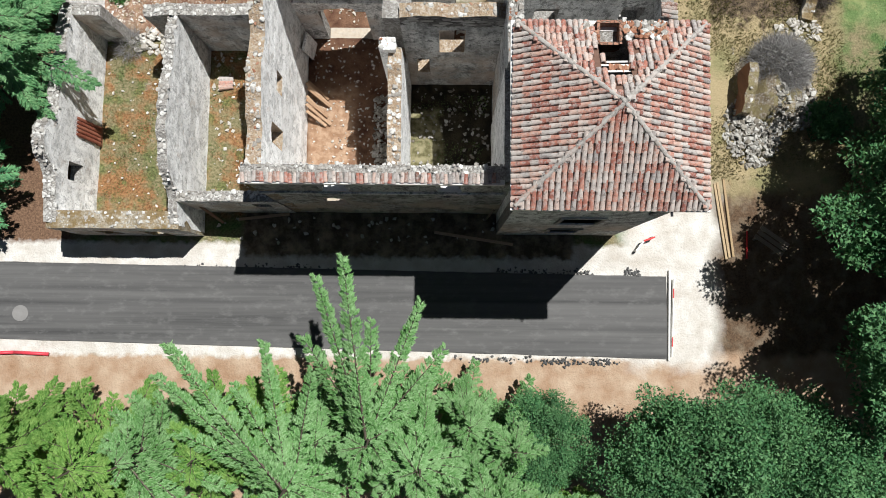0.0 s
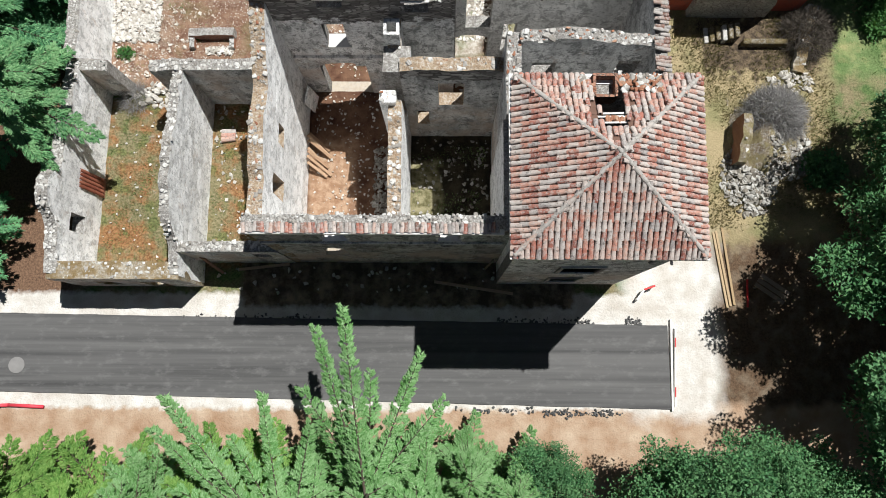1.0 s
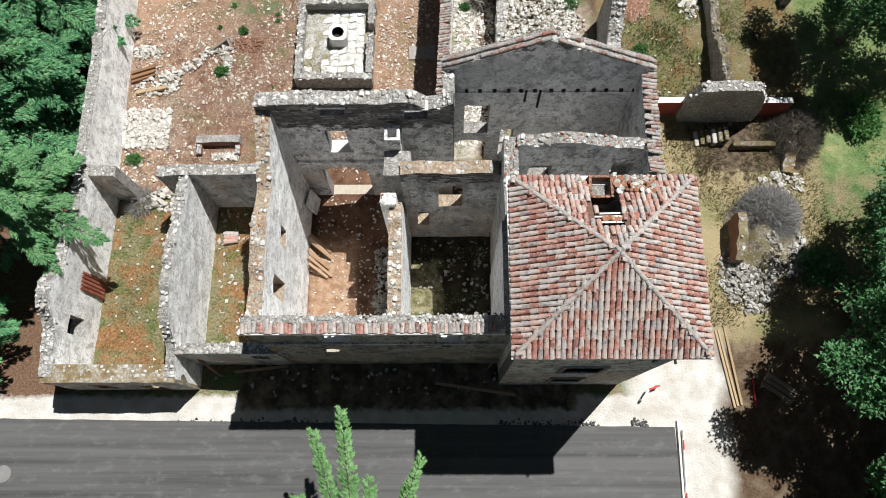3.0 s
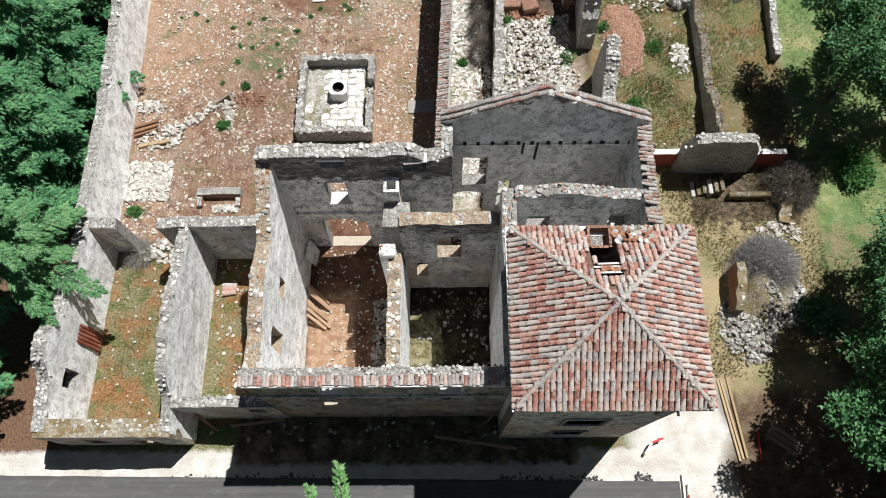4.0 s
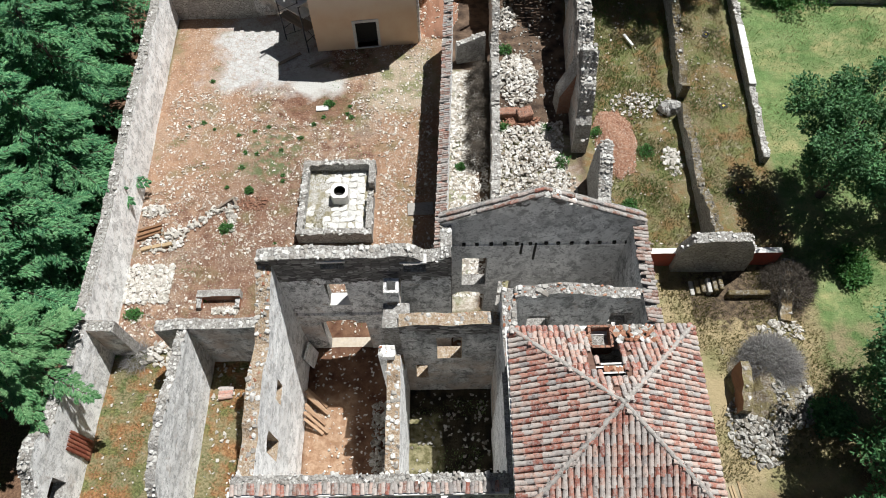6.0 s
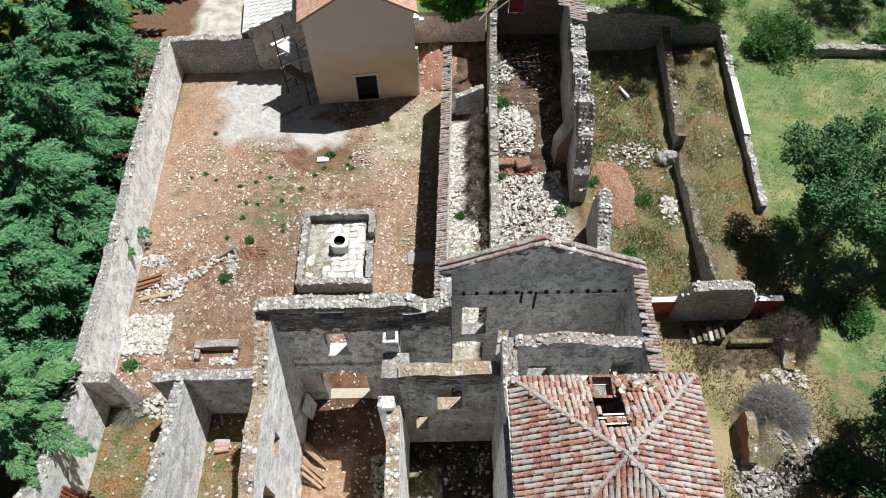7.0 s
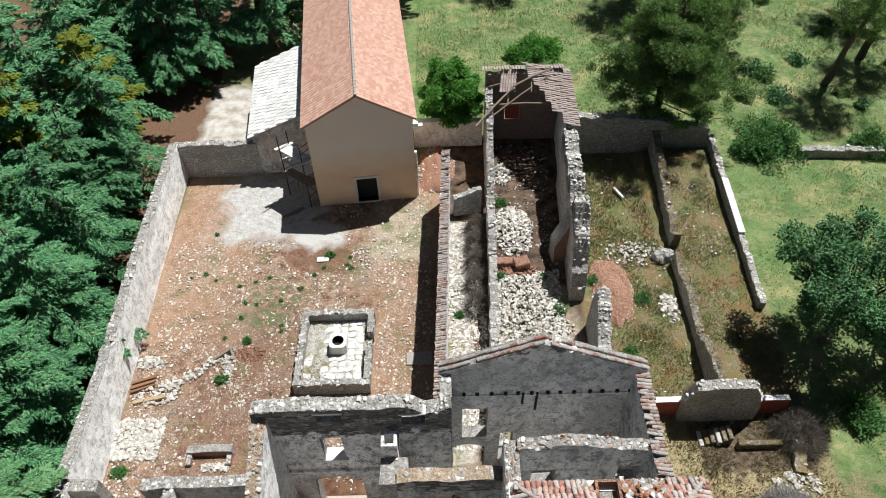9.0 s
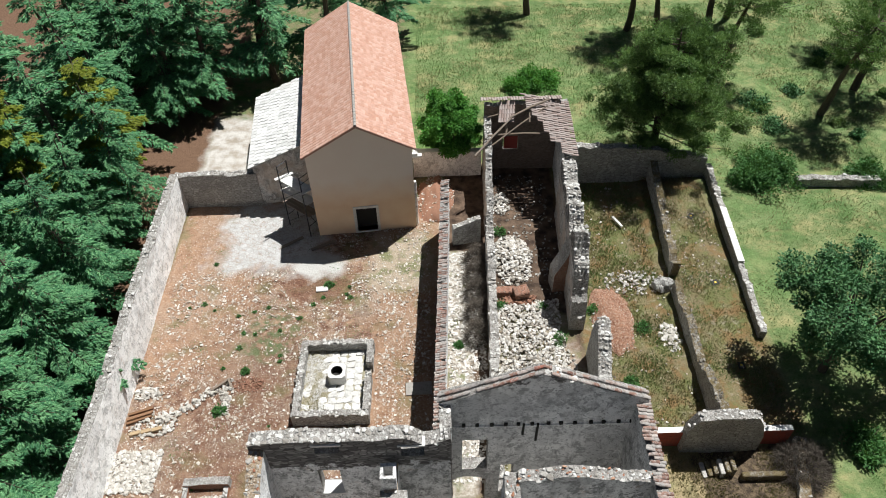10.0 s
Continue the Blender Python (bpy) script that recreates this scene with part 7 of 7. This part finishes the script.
def broadleaf(name, h, rad, seed, material, label, count=46000, trunk=0.35, leaf=0.15, flat=0.8, clumps=90):
    """A leafy tree: forked trunk and limbs, a crown of clumps with gaps."""
    r = np.random.RandomState(seed)
    tree = tagged(new(name), label, "tree")
    zc = h * (0.5 + trunk / 2)
    rz = h * (1 - trunk) / 2 * 1.1
    cen = []
    while len(cen) < clumps:
        v = unit(r.normal(0, 1, 3)) * (0.45 + 0.55 * r.rand() ** 0.5)
        if v[2] < -0.75:
            continue
        wob = 0.8 + 0.4 * noise.noise(Vector(v * 1.9) + Vector((seed * 3.7, 0, 0)))
        cen.append(np.array([v[0] * rad, v[1] * rad, v[2] * rz]) * wob + np.array([0, 0, zc]))
    cen = np.array(cen)
    bm = bmesh.new()
    fork = Vector((0.1, -0.1, h * trunk))
    pipe(bm, (0, 0, -0.1), fork, 0.028 * h, 0.019 * h, 8)
    for k in range(0, clumps, 3):
        e = Vector(cen[k])
        mid = fork.lerp(e, 0.5) + Vector((0, 0, 0.25))
        pipe(bm, fork, mid, 0.012 * h, 0.007 * h, 5), pipe(bm, mid, e, 0.007 * h, 0.012, 5)
    part("trunk", bm, M_BARK, tree)
    n = count
    idx = r.randint(0, clumps, n)
    size = rad * (0.11 + 0.12 * r.rand(clumps))
    d = unit(r.normal(0, 1, (n, 3)))
    p = cen[idx] + d * (size[idx] * r.rand(n) ** 0.45)[:, None] * np.array([1, 1, flat])
    g = unit(d + r.normal(0, 0.6, (n, 3)))
    up = unit(np.array([0, 0, 1.0]) + r.normal(0, 0.6, (n, 3)))
    adopt(new("crown", leaf_mesh("crown", p, g, up, leaf * (0.6 + 0.8 * r.rand(n)), leaf * 0.42 * (0.7 + 0.6 * r.rand(n)), material)), tree)
    return tree


def plant(kinds, spots, seed, group):
    """Stands copies of the given trees at x, y, scale."""
    rnd = random.Random(seed)
    made = []
    for k, (x, y, s) in enumerate(spots):
        src = kinds[k % len(kinds)]
        m = pose(x, y, 0, 0, 0, rnd.uniform(0, 360))
        if k < len(kinds):
            ob = src
            ob.matrix_basis = m @ Matrix.Scale(s, 4)
        else:
            ob = copy_thing(src, m)
            ob.scale = (s, s, s)
        made.append(tagged(ob, "", "", group))
    return made


DARK = "dark green cedar with tiered feathery boughs"
cedars = [cedar("cedar_tree", 12.0, 4.6, 1, M_CEDAR_LIGHT, "light green cedar reaching over the yard wall", 62000, 0.34, 0.36, 0.15, 0.24, 5), cedar("cedar_tree", 12.0, 4.6, 2, M_CEDAR, DARK, 38000, 0.14, 0.40, 0.185, 0.24, 5)]
far_cedars = [cedar("cedar_tree", 12.0, 4.8, k, M_CEDAR, DARK, 13000, 0.2, 0.40, 0.29, 0.24, 4) for k in (3, 4)]
spots = []
rnd = random.Random(77)
for row in range(3):
    for k in range(11):
        x, y = -23.4 - 4.3 * row + rnd.uniform(-0.7, 0.7), 16.5 + 4.5 * k + 2.2 * (row % 2) + rnd.uniform(-0.8, 0.8)
        if not (x > -24.5 and 40.5 < y < 52) and not (row == 2 and y < 22):
            spots.append((x, y, 0.92 + 0.1 * row + rnd.uniform(-0.1, 0.12)))
overhang = [(-20.4, 11.6, 0.98)]
behind = [(-20.5, 55.0, 1.1), (-15.5, 58.0, 1.1), (-10.0, 60.0, 1.15), (-17.5, 63.5, 1.2), (-5.0, 65.0, 1.1), (-23.0, 52.5, 1.0)]
plant([cedars[0]], overhang, 1, "cedars beside the yard wall")
plant([cedars[1]], [(-22.2, 18.6, 0.9), (-22.4, 24.5, 0.95)] + [q for q in spots if q[0] > -25.5], 5, "cedars beside the yard wall")
plant(far_cedars, [q for q in spots if q[0] <= -25.5] + behind, 6, "cedars beside the yard wall")
for x, y, k in ((-26.5, 9.5, 0.9), (-24.0, 5.5, 0.7)):
    copy_thing(far_cedars[0], pose(x, y, 0, 0, 0, 70 * k)).scale = (k, k, k)
PALE = "pale green cedar with long narrow boughs over the road"
north = math.pi / 2
pale = [cedar("pale_cedar_tree", 9.5, 3.4, 11, M_CEDAR_PALE, PALE, 52000, 0.2, 0.05, 0.14, 0.20, 6,
              ((8.1, north + 0.13, 7.4, 0.40), (7.7, north + 0.31, 6.9, 0.34), (7.3, north - 0.36, 6.0, 0.36), (6.6, north + 0.0, 4.8, 0.5), (6.8, north + 0.6, 5.0, 0.5), (6.5, north - 0.7, 4.8, 0.5))),
        cedar("pale_cedar_tree", 8.5, 3.8, 12, M_CEDAR_PALE, PALE, 44000, 0.2, 0.10, 0.16, 0.24, 7),
        cedar("pale_cedar_tree", 8.0, 3.8, 13, M_LEAF_FRESH, "fresh green cedar with feathery boughs", 44000, 0.2, 0.12, 0.16, 0.26, 7)]
plant(pale, [(-3.2, -5.6, 1.0), (-1.2, -6.8, 1.0), (-10.6, -6.8, 0.95), (-6.4, -7.6, 1.0), (-5.6, -6.0, 0.8), (-15.6, -7.0, 1.0), (1.8, -8.6, 0.9), (1.0, -5.6, 0.7), (-8.4, -6.2, 0.85), (-13.2, -6.6, 0.9), (3.0, -6.4, 0.75), (-20.2, -6.8, 1.0)], 2, "pale cedars south of the road")
pale[0].matrix_basis = pose(-3.2, -5.6, 0)
fresh = [broadleaf("leafy_tree", 5.0, 2.4, 21, M_LEAF_FRESH, "fresh green leafy tree below the road", 40000)]
plant(fresh, [(5.6, -10.2, 0.9), (-22.5, -11.5, 1.3)], 3, "leafy trees south of the road")
dark = [broadleaf("oak_tree", 8.5, 4.2, k, M_LEAF, "dark green broadleaf tree with a dense crown", 46000, 0.3, 0.125, 0.85, 210) for k in (31, 32)]
shade = [broadleaf("oak_tree", 8.5, 4.2, 33, M_LEAF, "dark green broadleaf tree with tufted crown and deep gaps", 30000, 0.3, 0.145, 0.8, 100)]
plant(dark, [(10.4, -7.4, 1.0), (16.0, -8.5, 1.0), (4.4, -6.4, 0.62), (22.0, -10.0, 1.2), (14.6, -6.6, 0.9)], 4, "dark broadleaf trees")
plant(shade, [(23.0, 23.4, 1.1), (21.0, -2.4, 1.25), (21.3, 4.0, 1.25), (26.5, 1.0, 1.3), (22.6, 9.8, 1.1), (31.0, 23.0, 1.05), (28.0, -6.0, 1.3), (34.0, 14.0, 1.0), (29.5, 8.0, 1.2), (25.0, 4.5, 1.2)], 4, "dark broadleaf trees")


def pine(name, h, rad, seed, label, count=26000, lean=0.0, low=0.25, limbs=48, tuft=0.62):
    """A Mediterranean pine: bare trunk, spreading limbs, ragged tufts of needles with gaps."""
    r = np.random.RandomState(seed)
    tree = tagged(new(name), label, "tree")
    bm = bmesh.new()
    pts = [Vector((lean * (k / 8) ** 1.3 * h * 0.3, 0.12 * math.sin(k * 1.3), h * 0.88 * k / 8)) for k in range(9)]
    for k in range(8):
        pipe(bm, pts[k], pts[k + 1], 0.03 * h * (1 - k / 9), 0.03 * h * (1 - (k + 1) / 9), 8)
    tips = []
    for k in range(limbs):
        f = low + (0.96 - low) * (k + r.rand()) / limbs
        u = f * 8
        o = pts[min(7, int(u))].lerp(pts[min(8, int(u) + 1)], u - int(u))
        a = k * 2.4 + r.normal(0, 0.4)
        ln = rad * (0.55 + 0.5 * r.rand()) * (1.0 - 0.55 * max(0.0, (f - low) / (1 - low)) ** 1.6)
        e = o + Vector((ln * math.cos(a), ln * math.sin(a), ln * (0.12 + 0.3 * r.rand())))
        mid = o.lerp(e, 0.5) + Vector((0, 0, -0.12 * ln + 0.1))
        pipe(bm, o, mid, 0.055, 0.04, 5), pipe(bm, mid, e, 0.04, 0.012, 4)
        for q in range(8):
            g = 0.4 + 0.6 * (q + r.rand()) / 8
            base = np.array((mid.lerp(e, 2 * g - 1) if g > 0.5 else o.lerp(mid, 2 * g))[:])
            tips.append(base + r.normal(0, 0.13 * ln, 3) * np.array([1, 1, 0.5]))
    part("trunk", bm, M_BARK, tree)
    tips = np.array(tips)
    size = tuft * (0.5 + 0.8 * r.rand(len(tips)))
    i = r.randint(0, len(tips), count)
    d = unit(r.normal(0, 1, (count, 3)) + np.array([0, 0, 0.3]))
    p = tips[i] + d * (size[i, None] * r.rand(count, 1) ** 0.5) * np.array([1, 1, 0.6])
    d = unit(0.6 * d + r.normal(0, 0.5, (count, 3)) + np.array([0, 0, 0.4]))
    adopt(new("crown", leaf_mesh("crown", p, d, unit(r.normal(0, 1, (count, 3))), 0.2 * (0.6 + 0.8 * r.rand(count)), 0.036 * (0.7 + 0.6 * r.rand(count)), M_LEAF_OLIVE)), tree)
    return tree


PINE = "olive-green pine with an open tufted crown"
pines = [pine("pine_tree", 13.0, 5.7, 41, PINE, 120000, 0.1, 0.2, 66, 0.7), pine("pine_tree", 11.5, 4.4, 42, "thin pine with a leaning bare trunk", 18000, 0.5, 0.62, 34, 0.6)]
plant([pines[0]], [(17.4, 44.8, 1.0)], 6, "pines behind the meadow wall")
plant([pines[1]], [(33.9, 50.3, 1.0), (27.2, 58.0, 1.0), (23.0, 66.0, 1.0), (29.0, 67.5, 1.1), (38.5, 54.0, 1.05), (31, 68, 1.1), (43, 62, 1.1), (20, 66, 1.1), (10, 70, 1.1)], 6, "pines behind the meadow wall")
fig = broadleaf("fig_tree", 5.2, 2.5, 51, M_FIG, "bright green leafy tree beside the ruined hut", 42000, 0.2, 0.13, 0.9, 90)
fig.matrix_basis = pose(1.1, 44.9, 0, 0, 0, 40) @ Matrix.Scale(1.22, 4)
plant([cedar("yellow_cedar_tree", 10.5, 3.0, 61, M_YELLOWLEAF, "yellow-green conifer among dark cedars", 30000, 0.3, 0.25, 0.18)], [(-24.4, 41.8, 1.2), (-28.0, 37.0, 1.3)], 7, "cedars beside the yard wall")
wall("wall_meadow", (27.8, 40.6), (34, 40.2), 0.6, 1.1, (SW, SW, TP), (), "low dry-stone wall between bushes", seed=63)
